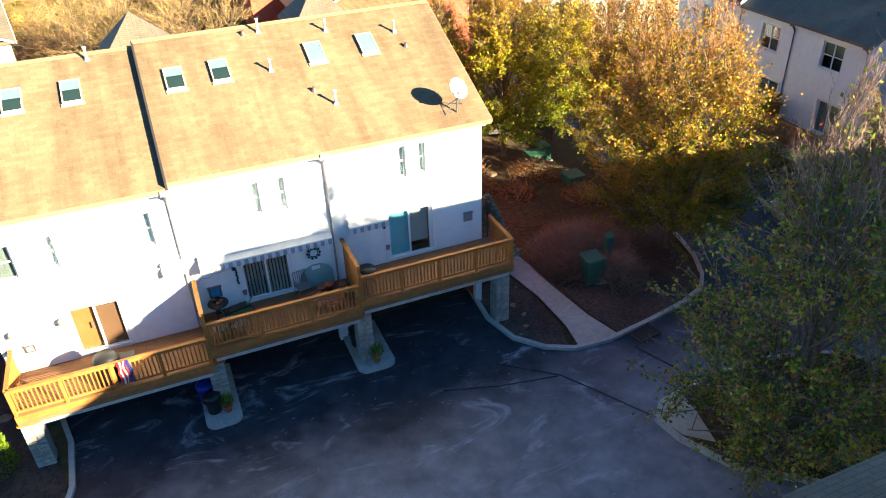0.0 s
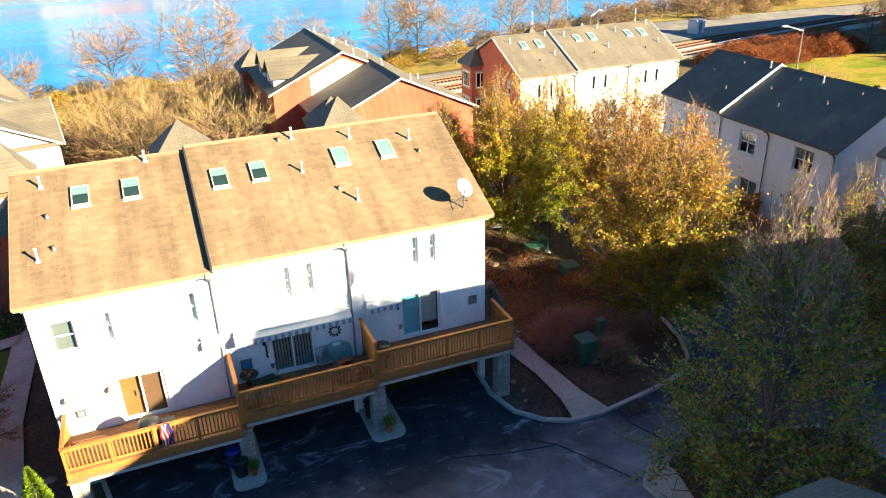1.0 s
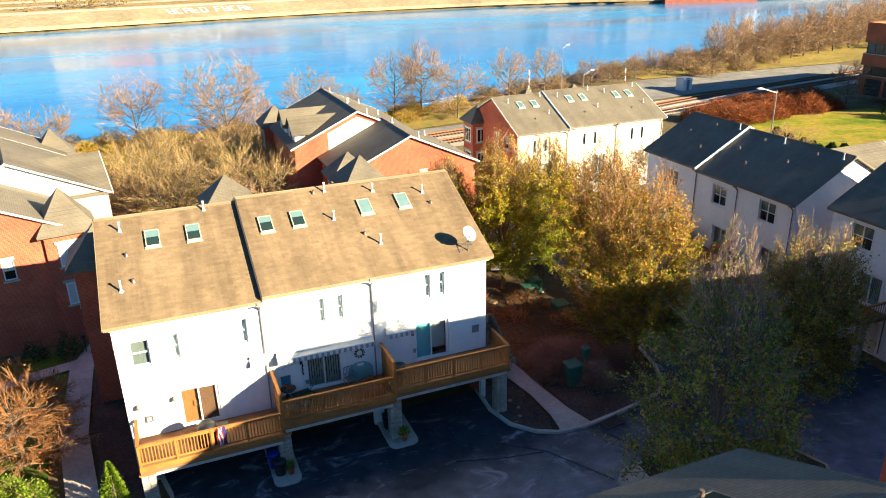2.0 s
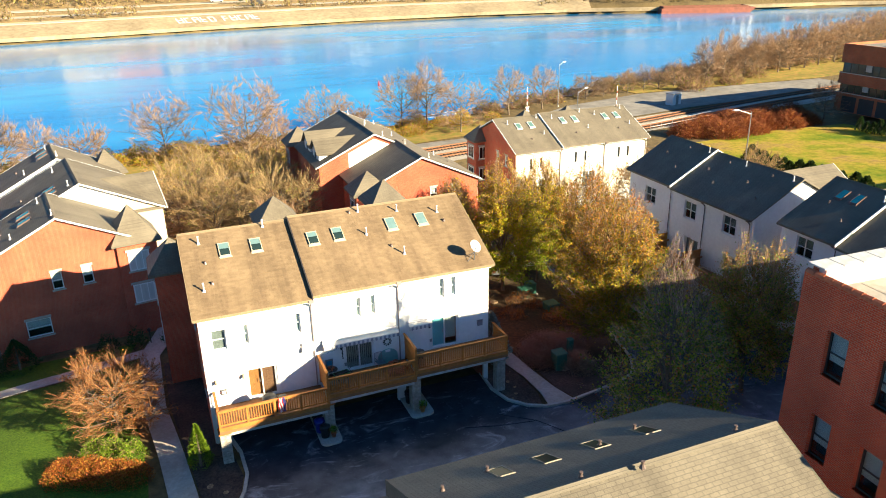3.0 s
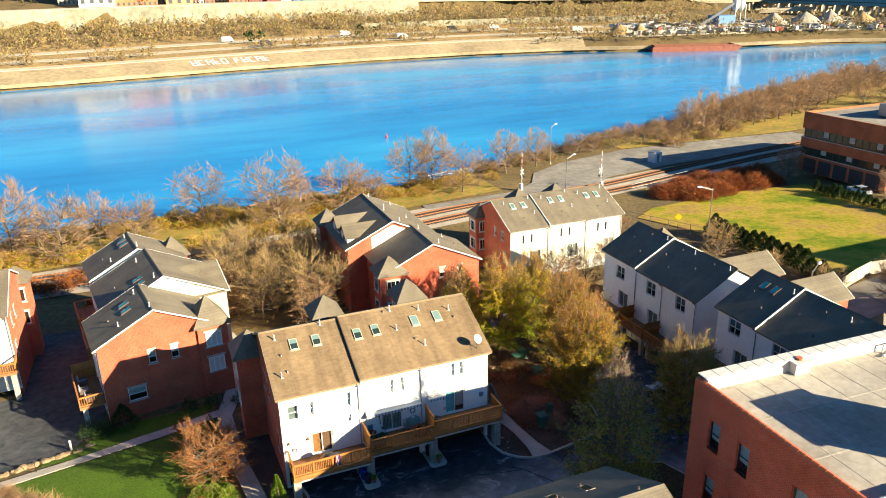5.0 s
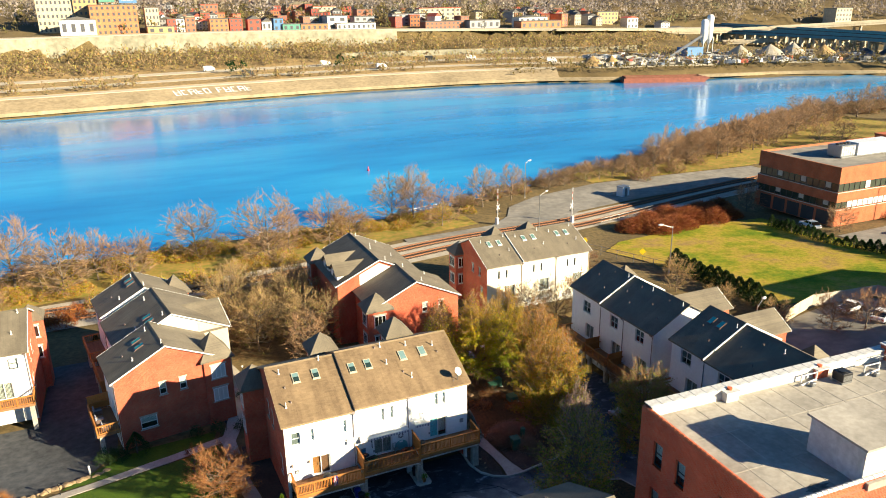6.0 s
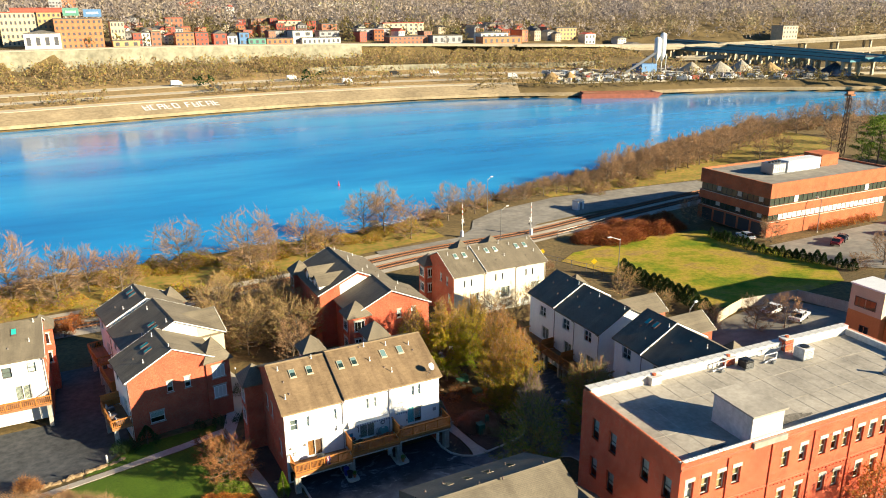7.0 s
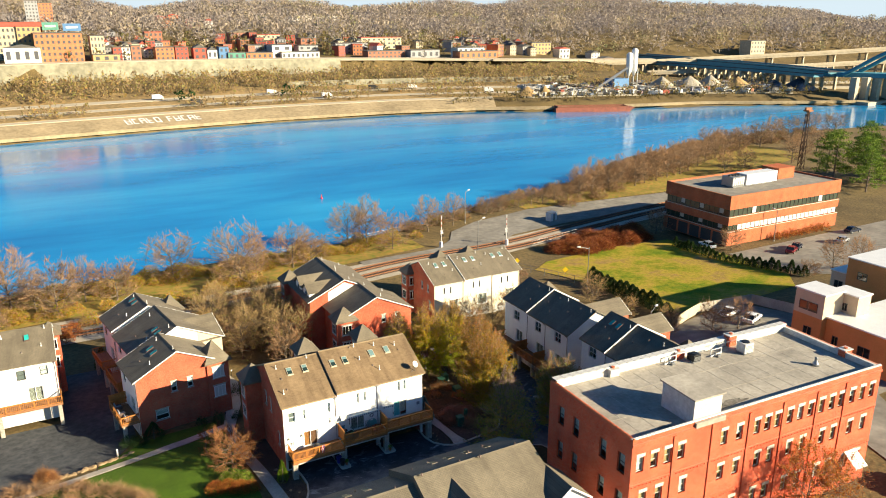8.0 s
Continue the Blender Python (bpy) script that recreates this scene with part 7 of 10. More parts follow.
wall_box(16.3, 4.0, 0.34, 0.34, "grey framed wall vent", M_STRIPE, "wall_vent")
wall_box(6.85, 3.4, 0.42, 0.4, "blue pot hanging in a white frame", plain_mat("blue_pot", (0.06, 0.3, 0.5), 0.4), "wall_planter")
wall_box(7.95, 3.2, 0.12, 0.16, "small outdoor socket cover", M_WHITEMETAL, "outlet")
wall_box(13.2, 3.6, 0.12, 0.16, "small outdoor socket cover", M_WHITEMETAL, "outlet")
wall_box(1.05, 3.05, 0.3, 0.28, "white metal wall vent", M_WHITEMETAL, "wall_vent")


def terracotta(x, y, z, r=0.14, plant=None, col=None):
    p = thing("plant_pot", "terracotta pot" + (" with green plant" if plant else ", empty, on the deck"), "pot", Matrix.Translation((x, y, z)), "plant pots")
    part("pot", lathe([(r * 0.65, 0), (r * 0.95, r * 1.5), (r * 1.08, r * 1.52), (r * 1.08, r * 1.85), (r * 0.9, r * 1.85), (r * 0.85, r * 1.6), (0.01, r * 1.6)], 14), col or M_TILE, p)
    if plant:
        lv, lf, g = [], [], random.Random(int(x * 31))
        for _ in range(160):
            a, q = g.uniform(0, 6.28), g.uniform(0.02, r * 1.5)
            o = Vector((q * math.cos(a), q * math.sin(a), r * 1.7 + g.uniform(0, r * 2.0)))
            d = Vector((math.cos(a), math.sin(a), 1.2)) * r * 0.5
            s = Vector((-math.sin(a), math.cos(a), g.uniform(-0.5, 0.5))) * r * 0.16
            k = len(lv)
            lv += [o - s, o + d, o + s]
            lf.append((k, k + 1, k + 2))
        pymesh("leaves", lv, lf, plant, p)
    return p


terracotta(6.55, -1.75, 0.15, 0.15, M_LEAF_LIME)
terracotta(11.95, -1.45, 0.15, 0.17, M_LEAF_LIME, M_STUCCO)
for x, y, r in ((10.55, -0.15, 0.15), (10.85, -0.1, 0.16), (11.3, -0.25, 0.14), (11.35, -0.75, 0.17), (11.0, -0.95, 0.15), (11.15, -0.55, 0.13)):
    terracotta(x, y, 2.8, r)


def bin_can(x, y, r, h, mat_, label):
    b = thing("waste_bin", label, "bin", Matrix.Translation((x, y, 0.15)), "bins")
    part("body", lathe([(r * 0.8, 0), (r * 0.84, 0.03), (r, h * 0.92), (r * 1.06, h * 0.94), (r * 1.06, h)], 18), mat_, b)
    part("lid", lathe([(r * 1.1, h), (r * 1.1, h + 0.04), (r * 0.7, h + 0.1), (r * 0.1, h + 0.13)], 18), mat_, b)
    part("handle", one_box(-0.09, -0.015, h + 0.12, 0.09, 0.015, h + 0.17, 0.008), mat_, b)
    for s in (-1, 1):
        part("grip", one_box(s * r * 1.04 - 0.02, -0.07, h * 0.75, s * r * 1.04 + 0.02, 0.07, h * 0.8), mat_, b)


bin_can(5.98, -0.95, 0.29, 0.72, plain_mat("blue_bin_plastic", (0.01, 0.03, 0.3), 0.4), "blue plastic bin with lid")
bin_can(6.12, -1.55, 0.27, 0.66, M_BLACK, "black plastic dustbin with lid")
bin_can(6.0, -0.2, 0.28, 0.7, M_BLACK, "dark bin under the deck")
bin_can(11.6, -0.2, 0.28, 0.7, M_BLACK, "dark bin behind the stone pier")


def round_table(label, x, y, z, r, h, top_m, leg_m=None):
    t = thing("bistro_table", label, "table", Matrix.Translation((x, y, z)))
    part("tabletop", lathe([(r * 0.96, h - 0.03), (r, h - 0.02), (r, h - 0.005), (r * 0.96, h)], 24), top_m, t)
    part("rim", lathe([(r * 0.99, h - 0.035), (r * 1.03, h - 0.02), (r * 1.01, h + 0.004)], 24), M_BLACK, t)
    for i in range(3):
        a = i * 2.094
        part("leg", tube(bmesh.new(), (0.08 * math.cos(a), 0.08 * math.sin(a), h - 0.03), (r * 0.8 * math.cos(a), r * 0.8 * math.sin(a), 0), 0.014, n=6), leg_m or M_BLACK, t)
    part("ring", lathe([(0.14, 0.3), (0.155, 0.31), (0.14, 0.32)], 12), M_BLACK, t)


round_table("round mosaic-topped bistro table with thin metal legs", 12.1, -0.72, 3.05, 0.32, 0.7, M_STONE)
round_table("round brown garden table with pots", 7.05, -0.15, 2.8, 0.34, 0.68, M_DECK)
for dx, dy in ((-0.1, 0.08), (0.12, -0.02), (0.0, -0.16)):
    terracotta(7.05 + dx, -0.15 + dy, 3.48, 0.06)


def garden_chair(label, x, y, z, turn, m, cushion=None):
    c = thing("garden_chair", label, "chair", turned(x, y, z, turn), "deck chairs")
    for sx in (-0.24, 0.24):
        for sy in (-0.24, 0.22):
            part("leg", tube(bmesh.new(), (sx, sy, 0), (sx * 0.95, sy, 0.42 if sy < 0 else 0.9), 0.014, n=6), m, c)
        part("arm", tube(bmesh.new(), (sx, -0.24, 0.62), (sx, 0.22, 0.64), 0.016, n=6), m, c)
    part("seat", one_box(-0.25, -0.25, 0.4, 0.25, 0.22, 0.43 if cushion is None else 0.5, 0.01), cushion or m, c)
    for i in range(7):
        part("back_slat", tube(bmesh.new(), (-0.22 + i * 0.073, 0.22, 0.43), (-0.22 + i * 0.073, 0.25, 0.88 + 0.06 * math.sin(i / 6 * math.pi)), 0.012, n=5), m, c)
    part("back_rail", tube(bmesh.new(), (-0.24, 0.245, 0.9), (0.24, 0.245, 0.9), 0.016, n=6), m, c)


garden_chair("grey wrought-metal garden chair", 9.95, -0.02, 2.8, 10, M_GREYMETAL)
garden_chair("dark metal garden chair behind the railing", 6.95, -1.2, 2.8, 200, M_BROWNMETAL)
garden_chair("dark metal garden chair by the fence", 7.5, -1.25, 2.8, 160, M_BROWNMETAL)
M_CUSHION = plain_mat("brick_red_cushion", (0.3, 0.1, 0.06), 0.8)
for x, y, a in ((10.3, -0.75, 20), (10.75, -1.0, -8)):
    l = thing("lounge_chair", "red-brown slatted folding lounger lying flat", "lounger", turned(x, y, 2.8, a), "loungers")
    for i in range(6):
        part("slat", one_box(-0.28, -0.42 + i * 0.14, 0.2 + 0.02 * i, 0.28, -0.31 + i * 0.14, 0.23 + 0.02 * i, 0.005), M_CUSHION, l)
    for sx in (-0.25, 0.25):
        part("rail", tube(bmesh.new(), (sx, -0.44, 0.17), (sx, 0.44, 0.3), 0.02, n=6), M_CUSHION, l)
        for sy in (-0.35, 0.3):
            part("leg", tube(bmesh.new(), (sx, sy, 0.22), (sx, sy, 0), 0.018, n=6), M_CUSHION, l)
w = thing("wagon_planter", "green wheeled garden wagon with dark rim", "planter", turned(7.55, -0.35, 2.8, 12))
M_GREEN = plain_mat("green_plastic", (0.06, 0.24, 0.08), 0.45)
part("tub", prism(bmesh.new(), [(-0.36, 0.14), (0.36, 0.14), (0.46, 0.44), (-0.46, 0.44)], -0.2, 0.2), M_GREEN, w)
part("rim", frame_bars(bmesh.new(), 0.96, 0.44, 0.05, 0.05), M_BLACK, w).matrix_basis = Matrix.Translation((-0.48, -0.22, 0.49)) @ Matrix.Rotation(radians(90), 4, "X") @ Matrix.Translation((0, 0, 0))
part("soil", one_box(-0.4, -0.17, 0.42, 0.4, 0.17, 0.446), M_MULCH, w)
for sx in (-0.28, 0.28):
    for sy in (-0.22, 0.22):
        part("wheel", tube(bmesh.new(), (sx, sy - 0.02, 0.09), (sx, sy + 0.02, 0.09), 0.09, n=14), M_BLACK, w)
part("handle", tube(bmesh.new(), (0.44, 0, 0.4), (0.62, 0, 0.62), 0.015, n=6), M_BLACK, w)
g = thing("barbecue_grill", "barbecue under a black fabric cover", "grill", Matrix.Translation((3.4, -1.25, 2.35)))
part("cover", lathe([(0.42, 0.05), (0.44, 0.1), (0.43, 0.6), (0.4, 0.85), (0.3, 1.02), (0.05, 1.08)], 18), M_BLACK, g)
for i in range(4):
    part("leg", one_box(0.26 * (1 if i % 2 else -1) - 0.02, 0.26 * (1 if i > 1 else -1) - 0.02, 0, 0.26 * (1 if i % 2 else -1) + 0.02, 0.26 * (1 if i > 1 else -1) + 0.02, 0.1), M_GREYMETAL, g)
part("shelf", one_box(0.4, -0.25, 0.72, 0.85, 0.25, 0.77, 0.01), M_BLACK, g)
# striped flag laid over the rail
f = thing("flag", "red and white striped flag with blue corner over the railing", "flag", Matrix.Translation((3.72, -1.79, 2.45)))
M_FRED, M_FWHITE, M_FBLUE = plain_mat("flag_red", (0.42, 0.02, 0.03), 0.8), plain_mat("flag_white", (0.7, 0.7, 0.7), 0.8), plain_mat("flag_blue", (0.02, 0.03, 0.2), 0.8)
for i in range(7):
    bm = bmesh.new()
    pts = []
    for k in range(9):
        z = 0.95 - k * 0.11
        wob = 0.03 * math.sin(k * 1.1 + i * 0.7)
        y = -0.02 - 0.03 * math.sin(k * 0.9 + i)
        pts.append((bm.verts.new((i * 0.055 + wob, y, z)), bm.verts.new((i * 0.055 + 0.055 + wob, y - 0.012, z))))
    for (a, b), (c, e) in zip(pts, pts[1:]):
        bm.faces.new((a, b, e, c))
    s = part("stripe", bm, M_FBLUE if i > 4 else (M_FRED if i % 2 == 0 else M_FWHITE), f)
    s.modifiers.new("thick", "SOLIDIFY").thickness = 0.004
o = thing("wall_ornament", "black metal sun-wheel ornament on the white wall", "ornament", Matrix.Translation((10.55, 0.36, 4.2)))
for i in range(10):
    a = i * math.tau / 10
    part("leaf", tube(bmesh.new(), (0.2 * math.cos(a), -0.01, 0.2 * math.sin(a)), (0.26 * math.cos(a), -0.03, 0.26 * math.sin(a)), 0.05, 0.025, 6), M_BLACK, o)
bm = bmesh.new()
for i in range(16):
    a, b = i * math.tau / 16, (i + 1) * math.tau / 16
    tube(bm, (0.16 * math.cos(a), -0.01, 0.16 * math.sin(a)), (0.16 * math.cos(b), -0.01, 0.16 * math.sin(b)), 0.018, n=5, caps=False)
part("ring", bm, M_BLACK, o)
b = thing("backboard", "arched aqua board leaning on the wall", "board", Matrix.Translation((9.95, 0.34, 2.8)))
pts = [(0, 0), (1.2, 0), (1.2, 0.45), *[(0.6 + 0.6 * math.cos(a), 0.45 + 0.5 * math.sin(a)) for a in [i * math.pi / 10 for i in range(1, 10)]], (0, 0.45)]
part("panel", prism(bmesh.new(), pts, -0.03, 0.0), plain_mat("aqua_paint", (0.2, 0.42, 0.4), 0.6), b)
part("label_plate", one_box(0.45, -0.045, 0.75, 0.75, -0.03, 0.9), M_TRIM, b)
c = thing("cable", "loose grey cable along the wall", "cable", Matrix.Translation((6.6, 0.37, 4.1)))
bm = bmesh.new()
for i in range(12):
    z = [0.0, 0.12, 0.14, 0.1, 0.12, 0.2, 0.22, 0.2, 0.22, 0.25, 0.28, 0.3, 0.33]
    tube(bm, (i * 0.1, -0.01, z[i]), (i * 0.1 + 0.1, -0.01, z[i + 1]), 0.008, n=5, caps=False)
part("wire", bm, M_GREYMETAL, c)
h = thing("wind_chime", "dark hanging wind chime by the lamp", "ornament", Matrix.Translation((7.85, 0.33, 3.65)))
for i in range(6):
    part("bell", lathe([(0.005, 0.1), (0.03, 0.06), (0.045, 0.0)], 8), M_BLACK, h).matrix_basis = Matrix.Translation((0.02 * (i % 2), 0, 0.62 - i * 0.11))
part("cord", tube(bmesh.new(), (0.01, 0, 0.1), (0.01, 0, 0.8), 0.006, n=5), M_BLACK, h)

# dish on the roof corner
d = thing("satellite_dish", "white satellite dish on a mast at the roof corner", "satellite dish", Matrix.Translation((16.2, 0.55, 8.3)))
part("mast", tube(bmesh.new(), (0, 0, -0.05), (0.05, 0.02, 0.75), 0.03, n=8), M_GREYMETAL, d)
for q in ((0.35, 0.3), (-0.35, 0.3), (-0.45, -0.05)):
    part("strut", tube(bmesh.new(), (q[0], q[1], q[1] * SLOPE), (0.03, 0.01, 0.5), 0.014, n=6), M_GREYMETAL, d)
bm = bmesh.new()
rows = []
for i in range(6):
    q = 0.37 * i / 5
    rows.append([bm.verts.new((q * math.cos(a), q * math.sin(a) * 1.05, 0.32 * q * q)) for a in [k * math.tau / 20 for k in range(20)]] if i else [bm.verts.new((0, 0, 0))] * 20)
for i, (p, q) in enumerate(zip(rows, rows[1:])):
    for k in range(20):
        j = (k + 1) % 20
        bm.faces.new((p[k], q[k], q[j])) if i == 0 else bm.faces.new((p[k], q[k], q[j], p[j]))
ob = part("reflector", bm, M_WHITEMETAL, d)
ob.modifiers.new("thick", "SOLIDIFY").thickness = 0.012
ob.matrix_basis = Matrix.Translation((0.05, -0.02, 0.85)) @ Matrix.Rotation(radians(52), 4, Vector((0.9, 0.45, 0)).normalized())
part("feed_arm", tube(bmesh.new(), (0.05, -0.05, 0.5), (-0.12, -0.42, 0.85), 0.014, n=6), M_GREYMETAL, d)
part("receiver", tube(bmesh.new(), (-0.12, -0.42, 0.83), (-0.08, -0.34, 0.9), 0.04, n=8), M_GREYMETAL, d)


# ---- the far bank ----
def far_shore_y(x):
    return lerp_steps(FAR_SHORE, x)


def along_far(d, x0, x1, step=12):
    """Places at a distance d behind the far waterline."""
    out, x = [], x0
    while x <= x1:
        e = 2.0
        sx, sy = 2 * e, far_shore_y(x + e) - far_shore_y(x - e)
        l = math.hypot(sx, sy)
        out.append((x - sy / l * d, far_shore_y(x) + sx / l * d))
        x += step
    return out


M_BANKWALL = rough_mat("stained_retaining_wall", (0.21, 0.2, 0.145), (0.38, 0.355, 0.26), 0.3, 0.04, 0.9, 0.3, 0.1, 0.4)
M_DRYSLOPE = rough_mat("dry_orange_grass_slope", (0.2, 0.15, 0.065), (0.43, 0.28, 0.12), 0.5, 0.03, 0.95, 0.5, 0.2, 0.35)
M_TOWNPANE = plain_mat("town_window_glass", (0.1, 0.1, 0.11), 0.3, 0, 0.2, 0.5)
M_EMBANK = rough_mat("river_wall_concrete", (0.27, 0.205, 0.12), (0.42, 0.33, 0.2), 0.5, 0.05, 0.9, 0.3, 0.1, 0.35)
M_FARROAD = rough_mat("far_road_concrete", (0.42, 0.36, 0.26), (0.52, 0.45, 0.34), 0.4, 0.05, 0.9, 0, 0.1, 0.15)
M_STEELBLUE = plain_mat("blue_green_bridge_steel", (0.07, 0.28, 0.35), 0.6, 0, 0.2, 0.3)
M_GRAVEL = rough_mat("gravel_heap", (0.3, 0.27, 0.22), (0.42, 0.38, 0.31), 0.8, 0.1, 0.95, 0.4, 0.2, 0.3)
M_SAND = rough_mat("sand_heap", (0.3, 0.2, 0.09), (0.42, 0.28, 0.13), 0.8, 0.1, 0.95, 0.4, 0.2, 0.3)


def strip(name, label, d0, z0, d1, z1, x0, x1, material, category):
    a, b = along_far(d0, x0, x1), along_far(d1, x0, x1)
    up0, up1 = [lerp_steps(TOWN_RISE, p[0]) if d0 > 150 else 0.0 for p in a], [lerp_steps(TOWN_RISE, p[0]) if d1 > 150 else 0.0 for p in b]
    verts = [(*p, z0 + q) for p, q in zip(a, up0)] + [(*p, z1 + q) for p, q in zip(b, up1)]
    verts += [(v[0], v[1], v[2] - 1.5) for v in verts]
    n = len(a)
    faces = []
    for i in range(n - 1):
        faces += [(i, i + 1, n + i + 1, n + i), (2 * n + i, 2 * n + i + 1, i + 1, i), (n + i, n + i + 1, 3 * n + i + 1, 3 * n + i)]
    return tagged(pymesh(name, verts, faces, material), label, category, "", "structure")


strip("embankment", "tan concrete river wall with sloping apron", 1.0, -2.6, 16.0, 1.0, -300, 235, M_EMBANK, "river wall")
strip("embankment", "low concrete quay wall at the waterline", -0.4, -2.9, 1.1, -2.6, -300, 640, M_EMBANK, "quay wall")
strip("road", "pale riverside road", 17.0, 1.15, 24.0, 1.4, -300, 230, M_FARROAD, "road")
strip("road", "pale lower highway along the far bank", 37.0, 2.3, 48.0, 2.4, -300, 500, M_FARROAD, "road")
strip("road", "pale upper highway along the far bank", 65.0, 3.4, 79.0, 3.5, -300, 520, M_FARROAD, "road")
strip("retaining_wall", "stained tan retaining wall below the town", 149.0, 9.5, 150.6, 16.4, -300, 170, M_BANKWALL, "retaining wall")
strip("road", "raised pale road in front of the town", 150.8, 16.7, 166, 16.9, -300, 372, M_FARROAD, "road")
strip("embankment", "dry orange-brown grass slope below the wall", 80.0, 3.35, 148.0, 9.9, -300, 330, M_DRYSLOPE, "grass slope")
strip("embankment", "dry grass verge between the highways", 48.5, 2.5, 64.5, 3.3, -300, 330, M_DRYSLOPE, "verge")
strip("embankment", "dry grass verge by the river road", 24.5, 1.5, 36.5, 2.3, -300, 330, M_DRYSLOPE, "verge")
strip("retaining_wall", "long pale retaining wall beside the highway", 96.0, 4.0, 97.0, 8.5, 130, 330, M_BANKWALL, "retaining wall")


def woods_mat():
    """Bare woods: grey-brown twigs with drifts of olive and russet."""
    m, nt, b = nodes_of("bare_woods")
    g = nt.nodes.new("ShaderNodeNewGeometry")
    v = coords(nt)
    twig = ramp(nt, g.outputs["Random Per Island"], [(0.0, (0.2, 0.176, 0.164)), (0.5, (0.31, 0.272, 0.248)), (1.0, (0.43, 0.375, 0.33))])
    drift = ramp(nt, noise_tex(nt, v, 0.02, 4.0, 0.7), [(0.34, (0.72, 0.72, 0.8)), (0.5, (1.0, 0.97, 0.95)), (0.6, (1.12, 1.02, 0.78)), (0.68, (0.92, 1.06, 0.55)), (0.76, (0.8, 1.0, 0.5))])
    col = mix(nt, 1.0, twig, drift, "MULTIPLY")
    nt.links.new(col, b.inputs["Base Color"])
    b.inputs["Roughness"].default_value, b.inputs["Specular IOR Level"].default_value = 0.95, 0.1
    tr = nt.nodes.new("ShaderNodeBsdfTranslucent")
    nt.links.new(col, tr.inputs[0])
    ms = nt.nodes.new("ShaderNodeMixShader")
    ms.inputs[0].default_value = 0.4
    nt.links.new(b.outputs[0], ms.inputs[1])
    nt.links.new(tr.outputs[0], ms.inputs[2])
    nt.links.new(ms.outputs[0], nt.nodes["Material Output"].inputs[0])
    return m


def far_tree_stuff(name, label, spots, seed, stops, lo, hi, tris, grain=0.1):
    r = random.Random(seed)
    v, f = [], []
    for x, y in spots:
        s = r.uniform(lo, hi)
        z = height(x, y)
        for _ in range(tris):
            a, q = r.uniform(0, 6.283), s * 0.55 * math.sqrt(r.random())
            h = s * (0.2 + 1.0 * r.random())
            q *= max(0.25, 1 - abs(h / s - 0.62))
            o = Vector((x + q * math.cos(a), y + q * math.sin(a), z + h))
            k = len(v)
            for _ in range(3):
                v.append(o + Vector((r.gauss(0, grain), r.gauss(0, grain), r.gauss(0.02, grain * 1.2))) * s)
            f.append((k, k + 1, k + 2))
    t = thing(name, label, "trees", kind="stuff")
    tagged(pymesh("crowns", v, f, leaf_mat(name + "_leaves", stops, 0.9, 0.48) if stops else woods_mat(), t), kind="stuff")


# clearings round the houses on the hillside: along the bank, back from it, half width
CLEARINGS = [(*along_far(back, px, px)[0], half) for px, back, half in ((39.9, 430, 9), (44.8, 436, 9), (215.6, 600, 32), (175.0, 560, 15), (102.4, 520, 9), (117.2, 520, 10), (134.7, 400, 7), (134.6, 500, 9), (138.6, 270, 12), (97.4, 255, 9))]
r = random.Random(90)
spots = []
while len(spots) < 15000:
    x, y = r.uniform(-240, 1350), r.uniform(240, 1380)
    d = far_distance(x, y)
    if d < 1010 and -14 < math.degrees(math.atan2(x + 18, y + 70)) < 63 and (d > 330 or (d > 285 and x > 400) or (d > 215 and x < 400 and r.random() < 0.55)) and not any(abs(x - cx) < half and -55 < y - cy < 9 for cx, cy, half in CLEARINGS):
        spots.append((x, y))
far_tree_stuff("woods", "bare brown wooded hillside beyond the town", spots, 91, None, 8, 14, 24, 0.07)
spots = []
while len(spots) < 420:
    x, y = r.uniform(-200, 420), r.uniform(480, 640)
    if 168 < far_distance(x, y) < 330:
        spots.append((x, y))
far_tree_stuff("trees", "yellowing and bare trees among the town's houses", spots, 95, [(0.0, (0.12, 0.1, 0.05)), (0.6, (0.24, 0.18, 0.08)), (1.0, (0.24, 0.24, 0.06))], 4, 9, 30)
spots = []
while len(spots) < 4600:
    x, y = r.uniform(-330, 620), r.uniform(225, 520)
    d = far_distance(x, y)
    if 24 < d < 35 or 50 < d < 63 or (82 < d < 144 and x < 400 and noise.noise(Vector((x * 0.015, y * 0.03, 9.0))) > -0.4):
        if d > 80 or noise.noise(Vector((x * 0.02, y * 0.02, 4.0))) > -0.12:
            spots.append((x, y))
far_tree_stuff("brush", "brown and olive scrub on the far bank", spots, 92, [(0.0, (0.24, 0.18, 0.11)), (0.5, (0.4, 0.28, 0.16)), (0.8, (0.36, 0.34, 0.1)), (1.0, (0.5, 0.28, 0.11))], 2.2, 6.5, 20, 0.085)
spots = []
for x, y in along_far(16, 205, 440, 1.4):
    spots.append((x + r.uniform(-4, 4), y + r.uniform(-9, 3)))
far_tree_stuff("brush", "scrub along the quay", spots, 93, [(0.0, (0.12, 0.09, 0.04)), (1.0, (0.24, 0.19, 0.06))], 3.0, 5.5, 14)
spots = [(p[0] + r.uniform(-2, 2), p[1] + r.uniform(-2, 2)) for x in (60, 64, 68, 116, 120, 124, 128) for p in along_far(57, x, x)]
far_tree_stuff("evergreens", "clump of dark evergreens by the highway", spots, 94, [(0.0, (0.012, 0.05, 0.014)), (1.0, (0.03, 0.09, 0.025))], 5, 6.5, 40)


